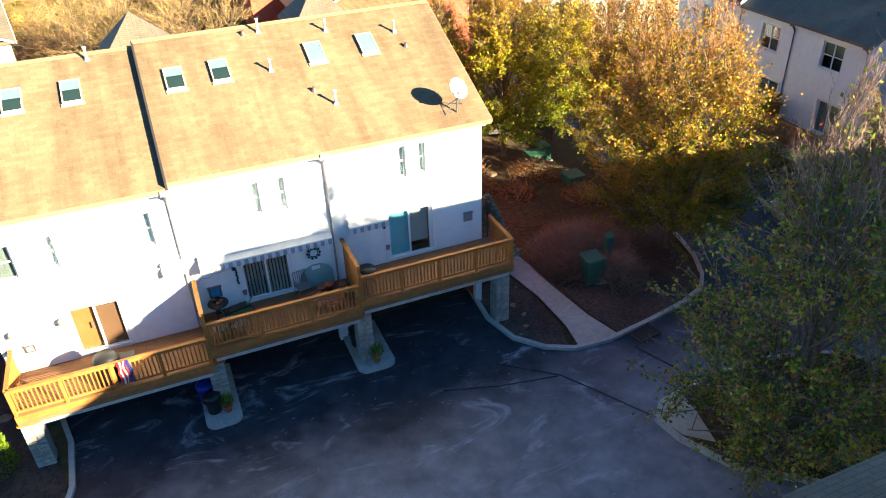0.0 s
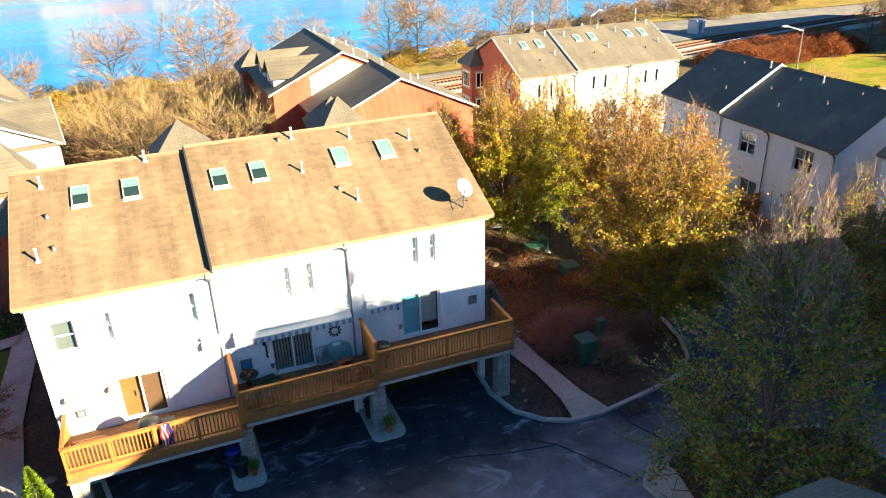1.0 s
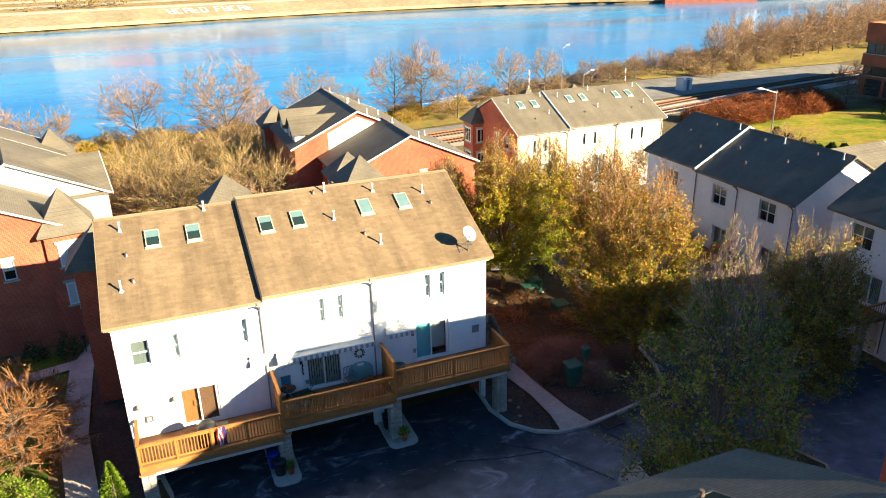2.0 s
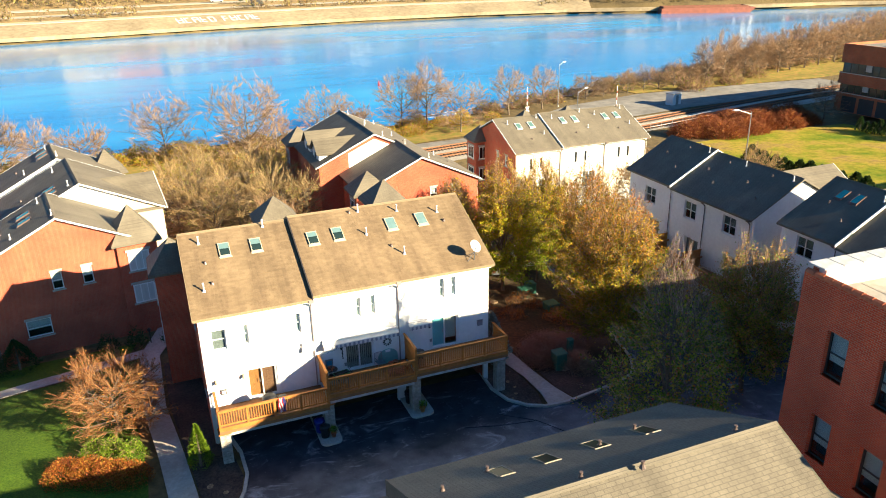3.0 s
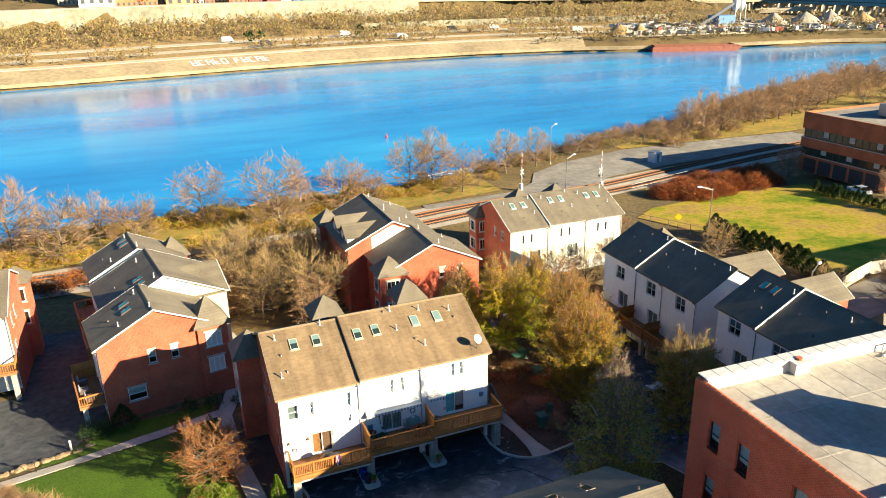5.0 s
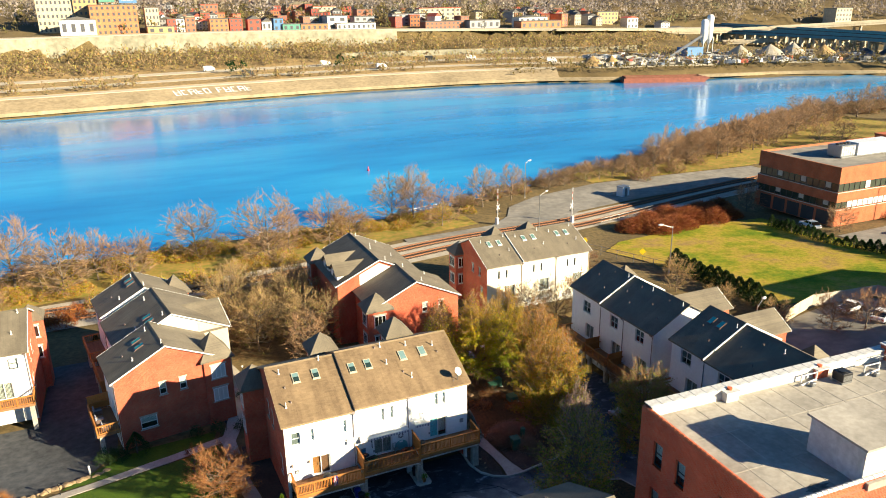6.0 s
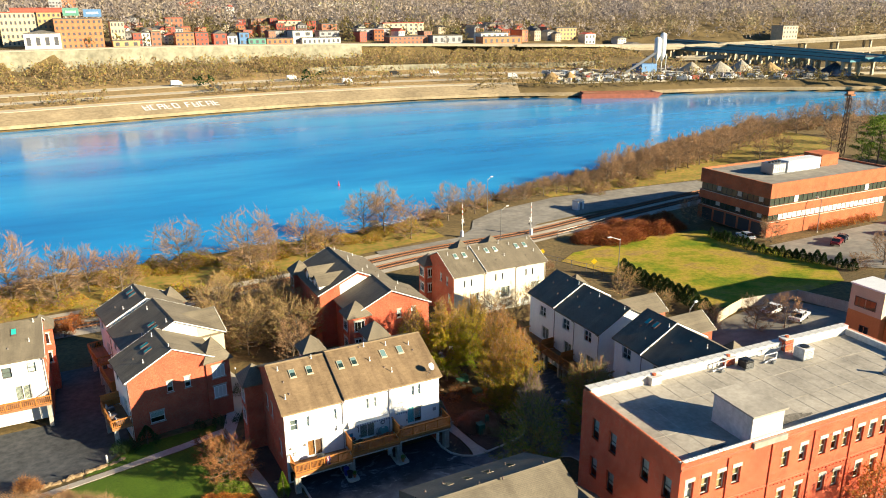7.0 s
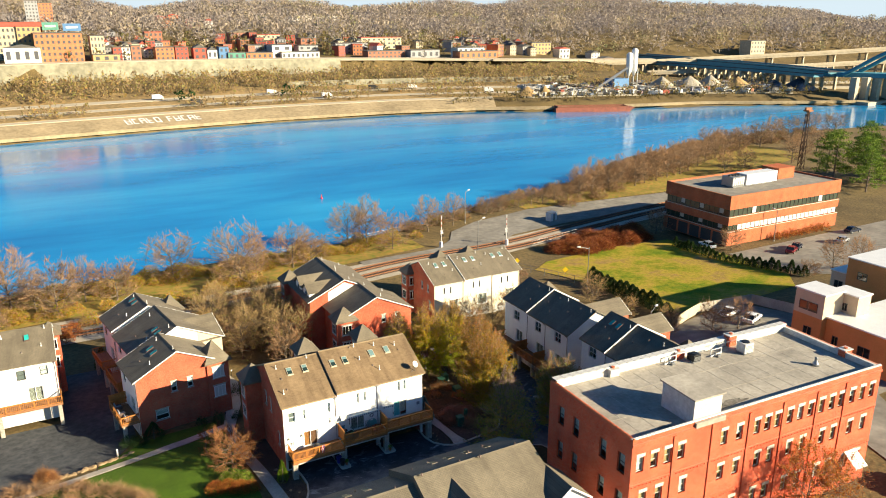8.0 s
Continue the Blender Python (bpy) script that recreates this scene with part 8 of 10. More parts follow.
def town_block(label, x, y, w, d, h, wall_m, floors, cols, roof_m, gable=0.0, turn=0.0, name="town_building", win_m=None):
    z = height(x, y) - 0.5
    b = thing(name, label, "building", turned(x, y, z, turn), "far town")
    part("wall", one_box(-w / 2, 0, 0, w / 2, d, h), wall_m, b)
    if gable:
        bm = prism(bmesh.new(), [(-w / 2 - 0.3, h), (w / 2 + 0.3, h), (0, h + gable)], -0.3, d + 0.3)
        part("roof", bm, roof_m, b)
    else:
        part("roof", one_box(-w / 2 - 0.2, -0.2, h, w / 2 + 0.2, d + 0.2, h + 0.5), roof_m, b)
    fh, cw = h / floors, w / cols
    for i in range(floors):
        for k in range(cols):
            part("window", one_box(-w / 2 + cw * (k + 0.28), -0.08, fh * (i + 0.3), -w / 2 + cw * (k + 0.72), 0.02, fh * (i + 0.78)), win_m or M_TOWNPANE, b)
    return b


MC = [plain_mat("town_" + n, c, 0.8, 0, 0.2, 0.5) for n, c in (("brick", (0.36, 0.15, 0.09)), ("cream", (0.56, 0.46, 0.32)), ("white", (0.66, 0.64, 0.6)), ("red", (0.42, 0.09, 0.06)), ("grey", (0.36, 0.36, 0.37)), ("orange", (0.5, 0.19, 0.085)), ("blue", (0.1, 0.22, 0.42)), ("teal", (0.1, 0.28, 0.22)), ("yellow", (0.5, 0.33, 0.16)))]
MR = [M_ROOF_GREY, plain_mat("town_roof_dark", (0.1, 0.095, 0.09), 0.9), plain_mat("town_roof_red", (0.4, 0.08, 0.05), 0.8)]


def on_far(px, d):
    return along_far(d, px, px)[0]


def far_block(px, d, w, h, deep, wall, floors, cols, roof, gable, label):
    x, y = on_far(px, d)
    return town_block(label, x, y, w, deep, h, MC[wall], floors, cols, MR[roof], gable)


far_block(-2.3, 192, 23.5, 21.4, 22, 1, 5, 9, 2, 0, "long cream factory block with many windows")
far_block(14.3, 188, 14.2, 21.8, 20, 8, 6, 5, 2, 0, "tall ochre brick factory block")
far_block(11.2, 214, 31.5, 22.2, 10, 3, 1, 3, 2, 0, "red-painted roof storey behind the factory")
far_block(5.5, 168, 20.9, 10.4, 10, 2, 1, 4, 1, 2.0, "low white shed with dark gabled roof")
far_block(27.9, 171, 28.5, 18.9, 24, 5, 5, 9, 1, 0, "orange brick warehouse with rows of windows")
far_block(41.5, 176, 8.6, 16.7, 20, 1, 4, 4, 1, 0, "tan brick annex of the warehouse")
far_block(44.7, 168, 16.7, 4.8, 8, 8, 1, 3, 1, 0, "low yellow workshop with dark doors")
far_block(52.4, 170, 5.5, 9.3, 10, 3, 3, 2, 0, 0, "red painted row house with white trim")
far_block(57.9, 170, 5.5, 9.3, 10, 2, 3, 2, 1, 1.5, "white row house with gabled roof")
far_block(65.0, 172, 6.4, 10.0, 10, 0, 3, 2, 0, 0, "brick and white row house")
far_block(97.4, 255, 13.3, 11.4, 12, 0, 3, 4, 2, 0, "pinkish brick house up the hill")
far_block(83.7, 170, 12.5, 8.8, 12, 5, 3, 4, 1, 0, "orange brick row of flats")
far_block(95.4, 170, 8.8, 8.8, 10, 3, 3, 3, 1, 0, "dark red brick corner house")
far_block(99.6, 170, 9.3, 8.4, 10, 3, 2, 2, 1, 2.5, "crimson hall with arched white front")
far_block(100.9, 169, 6.9, 6.8, 8, 2, 1, 2, 1, 2.5, "small white gabled house in the town")
far_block(103.4, 169, 6.9, 8.8, 8, 6, 2, 2, 1, 0, "blue painted shop in a row")
far_block(112.4, 168, 12.8, 4.8, 10, 7, 1, 3, 1, 0, "low green-painted shop front")
far_block(129.2, 168, 19.9, 4.6, 12, 5, 1, 5, 1, 0, "low orange brick store")
far_block(134.4, 188, 16.2, 8.3, 14, 4, 2, 3, 1, 0, "blue-grey metal hall in town")
far_block(147.4, 172, 15.3, 10.0, 16, 2, 2, 2, 1, 0, "white hall with a wide dark window")
far_block(160.7, 168, 29.9, 5.0, 12, 2, 1, 8, 1, 0, "long low white building")
far_block(166.0, 190, 16.1, 7.8, 12, 4, 2, 3, 1, 0, "dark grey block in the town")
far_block(166.7, 215, 12.9, 10.9, 12, 0, 3, 3, 1, 0, "red brick mill block with windows")
far_block(138.6, 270, 20.4, 10.0, 12, 0, 3, 6, 0, 2.5, "brick terrace with steep gables on the slope")
far_block(132.5, 225, 20.6, 8.6, 12, 5, 2, 6, 1, 0, "orange brick terrace on the slope")
far_block(157.1, 250, 19.5, 10.0, 12, 1, 3, 5, 2, 0, "cream and brick block on the slope")
far_block(180.9, 200, 28.4, 8.6, 14, 4, 3, 6, 1, 0, "grey town block with flat roofs")
far_block(202.9, 170, 32.6, 5.7, 12, 0, 2, 9, 1, 0, "low dark brick terrace by the road")
far_block(213.9, 235, 38.4, 10.0, 14, 1, 3, 8, 2, 0, "cream and orange terrace on the slope")
far_block(219.3, 170, 26.3, 6.5, 10, 4, 1, 5, 1, 0, "low grey sheds by the road")
far_block(227.7, 175, 25.3, 8.6, 12, 2, 2, 5, 1, 1.5, "white and cream shops by the road")
far_block(271.0, 170, 35.7, 6.1, 12, 5, 1, 7, 1, 0, "row of low orange brick shops by the road")
far_block(221.4, 240, 7.7, 9.0, 10, 0, 4, 2, 1, 0, "narrow brick tower house")
far_block(340.6, 205, 20.7, 10.0, 18, 8, 3, 6, 1, 0, "sunlit yellow brick hall")
far_block(328.4, 209, 8.7, 10.0, 18, 0, 3, 2, 1, 0, "brick end block of the yellow hall")
far_block(360.6, 200, 11.0, 9.0, 10, 2, 2, 3, 2, 1.5, "white house with a red roof")
far_block(366.9, 275, 10.3, 6.8, 10, 2, 3, 3, 1, 2.0, "white clapboard house below the hill")
far_block(367.4, 262, 13.4, 5.3, 10, 0, 3, 4, 1, 1.5, "brick house below the woods")
far_block(39.9, 430, 10.9, 24.5, 16, 4, 8, 4, 1, 0, "blue-grey apartment tower on the hill")
far_block(44.8, 436, 11.6, 27.0, 16, 5, 9, 4, 1, 0, "orange brick apartment tower on the hill")
far_block(215.6, 600, 56.4, 7.1, 16, 2, 2, 10, 1, 0, "long white institution on the hillside")
far_block(175.0, 560, 24.5, 6.7, 12, 2, 2, 5, 1, 2.0, "white houses along the hillside")
far_block(102.4, 520, 13.8, 11.9, 12, 0, 2, 4, 2, 2.5, "red-roofed brick houses on the hill")
far_block(117.2, 520, 15.3, 13.1, 12, 5, 2, 4, 2, 2.5, "orange houses on the hill")
far_block(134.7, 400, 7.8, 9.4, 10, 2, 3, 2, 2, 2.0, "white house standing in the woods")
far_block(134.6, 500, 13.5, 10.0, 10, 3, 2, 3, 2, 2.0, "red house among the trees")
town_block("pale office block below the hill", 636, 464, 21, 14, 16.5, MC[1], 4, 5, MR[1])
LABS = ["narrow red brick row house with flat roof", "cream town house in a far row", "white row house with dark windows", "dark red row house in a terrace", "plain grey row house in a terrace", "orange brick row house"]
proto = []
for i in range(6):
    x, y = on_far(66 + i * 5.5, 205)
    proto.append(town_block(LABS[i], x, y, 6.5, 10, (9, 8, 7.5, 10, 8.5, 9.5)[i], MC[(0, 1, 2, 3, 4, 5)[i]], 3, 3, MR[i % 3], (0, 1.8, 2.2, 0, 2.0, 0)[i]))
for i in range(57):
    row = i % 3
    px = 48 + (i // 3) * 15.4 + row * 4 + r.uniform(-3, 3)
    d = (188, 215, 248)[row] + r.uniform(-6, 8)
    x, y = on_far(px, d)
    s = r.uniform(0.85, 1.2)
    copy_thing(proto[r.randrange(6)], turned(x, y, height(x, y) - 0.5, r.uniform(-25, 25)) @ Matrix.Diagonal((s, s, r.uniform(0.8, 1.1), 1)))

for i in range(16):
    x, y = on_far(r.uniform(62, 335), r.uniform(182, 292))
    s = r.uniform(0.75, 1.05)
    copy_thing(proto[r.randrange(6)], turned(x, y, height(x, y) - 0.5, r.uniform(-30, 30)) @ Matrix.Diagonal((s * r.uniform(0.9, 1.5), s, s * r.uniform(0.8, 1.1), 1)))

# hoardings over the warehouse roofs
for px, d, m, w, top in ((30.6, 205, MC[7], 10.0, 22.7), (38.7, 205, MC[6], 11.4, 21.9)):
    x, y = on_far(px, d)
    b = thing("billboard", "large plain advertising hoarding on posts", "billboard", turned(x, y, height(x, y), 0), "hoardings")
    part("panel", one_box(-w / 2, -0.3, top - 5.0, w / 2, 0.3, top), m, b)
    part("text_bar", one_box(-w / 3, -0.42, top - 3.2, w / 3, -0.31, top - 1.8), MC[2], b)
    for sx in (-w / 3, w / 3):
        part("post", one_box(sx - 0.4, 0.3, 0, sx + 0.4, 1.1, top - 4.5), MC[4], b)

# chalk-white letters painted on the river wall, as bars
g = thing("wall_lettering", "white block lettering painted on the river wall", "graffiti")
for k in range(10):
    px = 21 + k * 3.55 + (2.2 if k > 4 else 0)
    (ax, ay), (bx, by) = on_far(px, 5.5), on_far(px, 12.5)
    az, bz = -1.45, 0.25
    for q in range(3):
        off = (0.0, 1.15, 2.3)[q]
        if q == 1:
            for t in (0.0, 0.45, 0.88):
                if (k + int(t * 10)) % 3 == 2:
                    continue
                p = [(ax + (bx - ax) * u + o, ay + (by - ay) * u, az + (bz - az) * u + 0.06) for u, o in ((t, 0.3), (t, 2.2), (t + 0.13, 2.2), (t + 0.13, 0.3))]
                bm = bmesh.new()
                poly(bm, *p)
                part("bar", bm, M_TRIM, g)
        elif q == 0 or k % 2 == 0:
            p = [(ax + (bx - ax) * u + o, ay + (by - ay) * u, az + (bz - az) * u + 0.07) for u, o in ((0, off), (0, off + 0.6), (1, off + 0.6), (1, off))]
            bm = bmesh.new()
            poly(bm, *p)
            part("bar", bm, M_TRIM, g)

# barge, works, bridge
b = thing("barge", "rust-red empty river barge at the quay", "barge", turned(281, 290.0, -5.6, -22))
bm = prism(bmesh.new(), [(-24, 0), (22, 0), (25, 2.6), (-24, 2.6)], -4.5, 4.5)
part("hull", bm, plain_mat("barge_red", (0.34, 0.1, 0.06), 0.7, 0, 0.3, 0.5), b)
part("coaming", frame_bars(bmesh.new(), 44, 8, 0.6, 1.0), plain_mat("barge_rust", (0.26, 0.09, 0.05), 0.8, 0, 0.3, 0.5), b).matrix_basis = Matrix.Translation((-23, 4, 2.6)) @ Matrix.Rotation(radians(90), 4, "X") @ Matrix.Translation((0, 0, 0))
part("hold", one_box(-22, -3.2, 2.2, 21, 3.2, 2.65), M_ASPHALT, b)
s = thing("silo", "twin white cement silos on a steel frame", "silo", Matrix.Translation((352, 336, height(352, 336))))
for dx in (-2.3, 2.3):
    part("tank", lathe([(0.5, 8), (2.2, 12), (2.2, 24 + dx * 0.6), (1.4, 25.2 + dx * 0.6), (0.2, 25.6 + dx * 0.6)], 16), M_WHITEMETAL, s).matrix_basis = Matrix.Translation((dx, 0, 0))
for i in range(4):
    part("leg", one_box((-4, 4)[i % 2] - 0.3, (-2, 2)[i // 2] - 0.3, -1, (-4, 4)[i % 2] + 0.3, (-2, 2)[i // 2] + 0.3, 13), M_GREYMETAL, s)
part("plant_room", one_box(-20, -6, -1, -7, 4, 7), MC[6], s)
part("conveyor", tube(bmesh.new(), (-38, -8, 1), (-3, 0, 14), 0.9, n=6), M_GREYMETAL, s)
for x, y, rr_, h, m in ((262, 333, 9, 6, M_SAND), (272, 328, 8, 6, M_SAND), (392, 320, 14, 8, M_GRAVEL), (415, 298, 9, 6, M_SAND), (300, 322, 8, 3, M_GRAVEL), (322, 318, 10, 3, M_GRAVEL), (438, 286, 12, 6, M_ASPHALT), (452, 276, 13, 8, M_ASPHALT), (372, 326, 12, 8, M_GRAVEL), (404, 312, 12, 9, M_GRAVEL), (425, 306, 11, 7, M_SAND), (340, 322, 6, 3, M_SAND), (356, 318, 6, 3, M_GRAVEL)):
    t = thing("gravel_heap", "conical heap of sand or gravel", "heap", Matrix.Translation((x, y, height(x, y))), "heaps", "")
    bm = bmesh.new()
    rows = []
    for i in range(5):
        u = i / 4
        rows.append([bm.verts.new((rr_ * (1 - u * 0.97) * math.cos(a) * (1 + 0.12 * math.sin(3 * a + x)), rr_ * (1 - u * 0.97) * math.sin(a), h * u - 0.3 * (1 - u))) for a in [k * math.tau / 18 for k in range(18)]])
    for p, q in zip(rows, rows[1:]):
        for k in range(18):
            j = (k + 1) % 18
            bm.faces.new((p[k], p[j], q[j], q[k]))
    bm.faces.new(rows[-1])
    part("mound", bm, m, t)
strip("yard", "pale dusty gravel yard of the works", 20.0, 1.3, 76.0, 3.6, 245, 430, M_GRAVEL, "gravel yard")
v, f = [], []
for i in range(620):
    a, dd = r.uniform(250, 425), 22 + 52 * r.random()
    x, y = on_far(a, dd)
    z, w, l, h = 1.2 + dd * 0.035, r.uniform(0.5, 2.6), r.uniform(0.5, 3.4), r.uniform(0.4, 2.2)
    c, q, k = math.cos(i * 1.7), math.sin(i * 1.7), len(v)
    for dz in (-0.3, h):
        v += [(x + c * sx * w - q * sy * l, y + q * sx * w + c * sy * l, z + dz) for sx, sy in ((-1, -1), (1, -1), (1, 1), (-1, 1))]
    f += [(k, k + 1, k + 5, k + 4), (k + 1, k + 2, k + 6, k + 5), (k + 2, k + 3, k + 7, k + 6), (k + 3, k, k + 4, k + 7), (k + 4, k + 5, k + 6, k + 7)]
t = thing("scrap", "scattered blocks, scrap and machinery in the works yard", "scrap", kind="stuff")
tagged(pymesh("scrap_blocks", v, f, leaf_mat("works_scrap", [(0.0, (0.05, 0.05, 0.055)), (0.3, (0.3, 0.28, 0.25)), (0.7, (0.6, 0.57, 0.52)), (0.9, (0.2, 0.25, 0.32)), (1.0, (0.4, 0.16, 0.08))], 0.7, 0.0), t), kind="stuff")
for i in range(14):
    x, y = 285 + i * 11 + r.uniform(-4, 4), 322 - i * 3.4 + r.uniform(-6, 10)
    t = thing("works_truck", "white lorry parked in the gravel works", "truck", turned(x, y, height(x, y), r.uniform(0, 180)), "lorries")
    part("body", one_box(-3, -1.2, 0.9, 1.6, 1.2, 3.2, 0.1), M_WHITEMETAL if i % 3 else MC[3], t)
    part("cab", one_box(1.8, -1.15, 0.7, 3.6, 1.15, 2.8, 0.15), M_WHITEMETAL, t)
    for sx in (-2.2, 2.6):
        for sy in (-1.0, 1.0):
            part("wheel", tube(bmesh.new(), (sx, sy - 0.15, 0.5), (sx, sy + 0.15, 0.5), 0.5, n=10), M_RUBBER, t)


def viaduct(label, pts, width, deep, material, pier_gap, low=None, top_m=None):
    b = thing("bridge", label, "bridge", group="bridges")
    for (ax, ay, az), (bx, by, bz) in zip(pts, pts[1:]):
        n = max(2, int(math.hypot(bx - ax, by - ay) / pier_gap))
        l = math.hypot(bx - ax, by - ay)
        nx, ny = -(by - ay) / l * width / 2, (bx - ax) / l * width / 2
        for nm, z0, z1, mm, ww in (("girder", -deep, -0.5, material, 1.0), ("roadway", -0.5, 0.0, top_m or M_FARROAD, 1.04)):
            v = []
            for x, y, z in ((ax, ay, az), (bx, by, bz)):
                v += [(x - nx * ww, y - ny * ww, z + z0), (x + nx * ww, y + ny * ww, z + z0), (x + nx * ww, y + ny * ww, z + z1), (x - nx * ww, y - ny * ww, z + z1)]
            pymesh(nm, v, [(0, 1, 2, 3), (4, 7, 6, 5), (0, 4, 5, 1), (1, 5, 6, 2), (2, 6, 7, 3), (3, 7, 4, 0)], mm, b)
        for s in (-1, 1):
            v = [(ax + nx * s, ay + ny * s, az), (bx + nx * s, by + ny * s, bz), (bx + nx * s, by + ny * s, bz + 0.9), (ax + nx * s, ay + ny * s, az + 0.9)]
            v += [(x + nx * 0.04, y + ny * 0.04, z) for x, y, z in v]
            pymesh("parapet", v, [(0, 1, 2, 3), (7, 6, 5, 4), (3, 2, 6, 7)], material if top_m else M_FARROAD, b)
        for i in range(n):
            t = (i + 0.5) / n
            x, y, z = ax + (bx - ax) * t, ay + (by - ay) * t, az + (bz - az) * t
            g0 = max(-7, height(x, y)) - 1
            for s in (-0.7, 0.7):
                part("pier", one_box(x + nx * s - 0.8, y + ny * s - 0.8, g0, x + nx * s + 0.8, y + ny * s + 0.8, z - deep), M_FARROAD, b)
            part("crossbeam", tube(bmesh.new(), (x - nx * 0.95, y - ny * 0.95, z - deep - 0.6), (x + nx * 0.95, y + ny * 0.95, z - deep - 0.6), 0.8, n=6), M_FARROAD, b)
    return b


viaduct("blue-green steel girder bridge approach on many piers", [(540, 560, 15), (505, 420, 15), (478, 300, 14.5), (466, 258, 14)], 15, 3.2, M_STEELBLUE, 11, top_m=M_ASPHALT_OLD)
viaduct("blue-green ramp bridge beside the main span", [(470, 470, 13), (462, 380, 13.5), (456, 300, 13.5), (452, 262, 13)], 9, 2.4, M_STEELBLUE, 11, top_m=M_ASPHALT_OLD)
viaduct("pale concrete highway viaduct below the hill", [(350, 470, 12), (470, 430, 14), (600, 372, 20), (760, 300, 30)], 14, 2.0, M_FARROAD, 26)
viaduct("second pale highway viaduct", [(430, 400, 7), (520, 350, 11), (640, 300, 17)], 12, 1.8, M_FARROAD, 24)
m = thing("bridge", "blue-green arch bridge over the river on tall piers", "bridge", group="bridges")
for i in range(4):
    x, y = 459 + i * 7.2, 240 - i * 3.0
    part("pier", one_box(x - 1.7, y - 2.2, -8, x + 1.7, y + 2.2, 11.5), M_FARROAD, m)
part("pier_base", one_box(455, 226, -8, 486, 244, -3.4), M_FARROAD, m)
for s in (-6, 6):
    for i in range(14):
        a = [(x, 12 + 44 * (1 - ((x - 120) / 120) ** 2)) for x in (i * 17.14, (i + 1) * 17.14)]
        part("arch_segment", tube(bmesh.new(), (466 + a[0][0] * 0.5 + s, 250 - a[0][0] * 0.86, a[0][1]), (466 + a[1][0] * 0.5 + s, 250 - a[1][0] * 0.86, a[1][1]), 1.3, n=6), M_STEELBLUE, m)
verts = [(466 - 7, 254, 11), (466 + 7, 258, 11), (466 + 7, 258, 14), (466 - 7, 254, 14), (586 - 7, 44, 11), (586 + 7, 48, 11), (586 + 7, 48, 14), (586 - 7, 44, 14)]
pymesh("girder", verts, [(0, 1, 2, 3), (4, 7, 6, 5), (0, 4, 5, 1), (1, 5, 6, 2), (2, 6, 7, 3), (3, 7, 4, 0)], M_STEELBLUE, m)
def far_van(px, back, lift, paint, label):
    """A delivery van on a far highway."""
    (ax, ay), (bx, by) = on_far(px - 3, back), on_far(px + 3, back)
    v = thing("van", label, "van", turned((ax + bx) / 2, (ay + by) / 2, lift, math.degrees(math.atan2(by - ay, bx - ax))), "highway vans")
    part("body", one_box(-3.2, -1.1, 0.5, 1.6, 1.1, 3.0, 0.12), paint, v)
    part("cab", prism(bmesh.new(), [(1.62, 0.5), (3.2, 0.5), (3.2, 1.4), (2.5, 2.4), (1.62, 2.5)], -1.05, 1.05), paint, v)
    part("windscreen", prism(bmesh.new(), [(3.22, 1.42), (3.26, 1.42), (2.58, 2.36), (2.54, 2.36)], -0.95, 0.95), M_DARKGLASS, v)
    for x in (-2.2, 2.3):
        for y in (-1.0, 1.0):
            part("wheel", tube(bmesh.new(), (x, y - 0.14, 0.42), (x, y + 0.14, 0.42), 0.42, n=10), M_RUBBER, v)


for px, back, lift, dark in ((52, 72, 3.5, 0), (66, 42, 2.5, 1), (112, 70, 3.5, 0), (139, 42, 2.5, 0), (171, 72, 3.5, 1), (196, 70, 3.5, 0), (228, 42, 2.5, 0)):
    far_van(px, back, lift, M_BLACK if dark else M_WHITEMETAL, "dark van on the far highway" if dark else "white van on the far highway")
sv = [(-18 + 2300 * math.sin(radians(a)), -70 + 2300 * math.cos(radians(a)), z) for a in range(-30, 81, 5) for z in (-40.0, 210.0)]
m_glow, nt, b = nodes_of("pale_horizon_sky")
b.inputs["Base Color"].default_value = (0, 0, 0, 1)
b.inputs["Roughness"].default_value, b.inputs["Specular IOR Level"].default_value = 1.0, 0.0
b.inputs["Emission Color"].default_value, b.inputs["Emission Strength"].default_value = (0.24, 0.285, 0.31, 1), 1.0
tagged(pymesh("backdrop", sv, [(i, i + 2, i + 3, i + 1) for i in range(0, len(sv) - 2, 2)], m_glow), "pale hazy sky low over the hills", "sky", "", "structure")
d = thing("buoy", "red river buoy on the water", "buoy", Matrix.Translation((55.7, 145.8, -5.6)))
part("float", lathe([(0.2, 0), (0.34, 0.2), (0.3, 0.55), (0.16, 0.85), (0.11, 1.45), (0.03, 1.55)], 12), plain_mat("buoy_red", (0.5, 0.02, 0.05), 0.5), d)
M_DARKRUST = plain_mat("dark_rusty_steel", (0.1, 0.055, 0.035), 0.8, 0, 0.3, 0.5)
t = thing("lattice_tower", "rusty steel lattice mooring tower", "tower", Matrix.Translation((221, 101, -5)))
for sx in (-0.8, 0.8):
    for sy in (-0.8, 0.8):
        part("leg", tube(bmesh.new(), (sx, sy, 0), (sx * 0.55, sy * 0.55, 22), 0.14, n=5), M_DARKRUST, t)
for i in range(9):
    z0, z1 = i * 2.4, (i + 1) * 2.4
    w0, w1 = 0.8 - 0.36 * z0 / 22, 0.8 - 0.36 * z1 / 22
    for sy in (-1, 1):
        part("brace", tube(bmesh.new(), (-w0, sy * w0, z0), (w1, sy * w1, z1), 0.09, n=4), M_DARKRUST, t)
        part("brace", tube(bmesh.new(), (sy * w0, w0, z0), (sy * w1, -w1, z1), 0.09, n=4), M_DARKRUST, t)
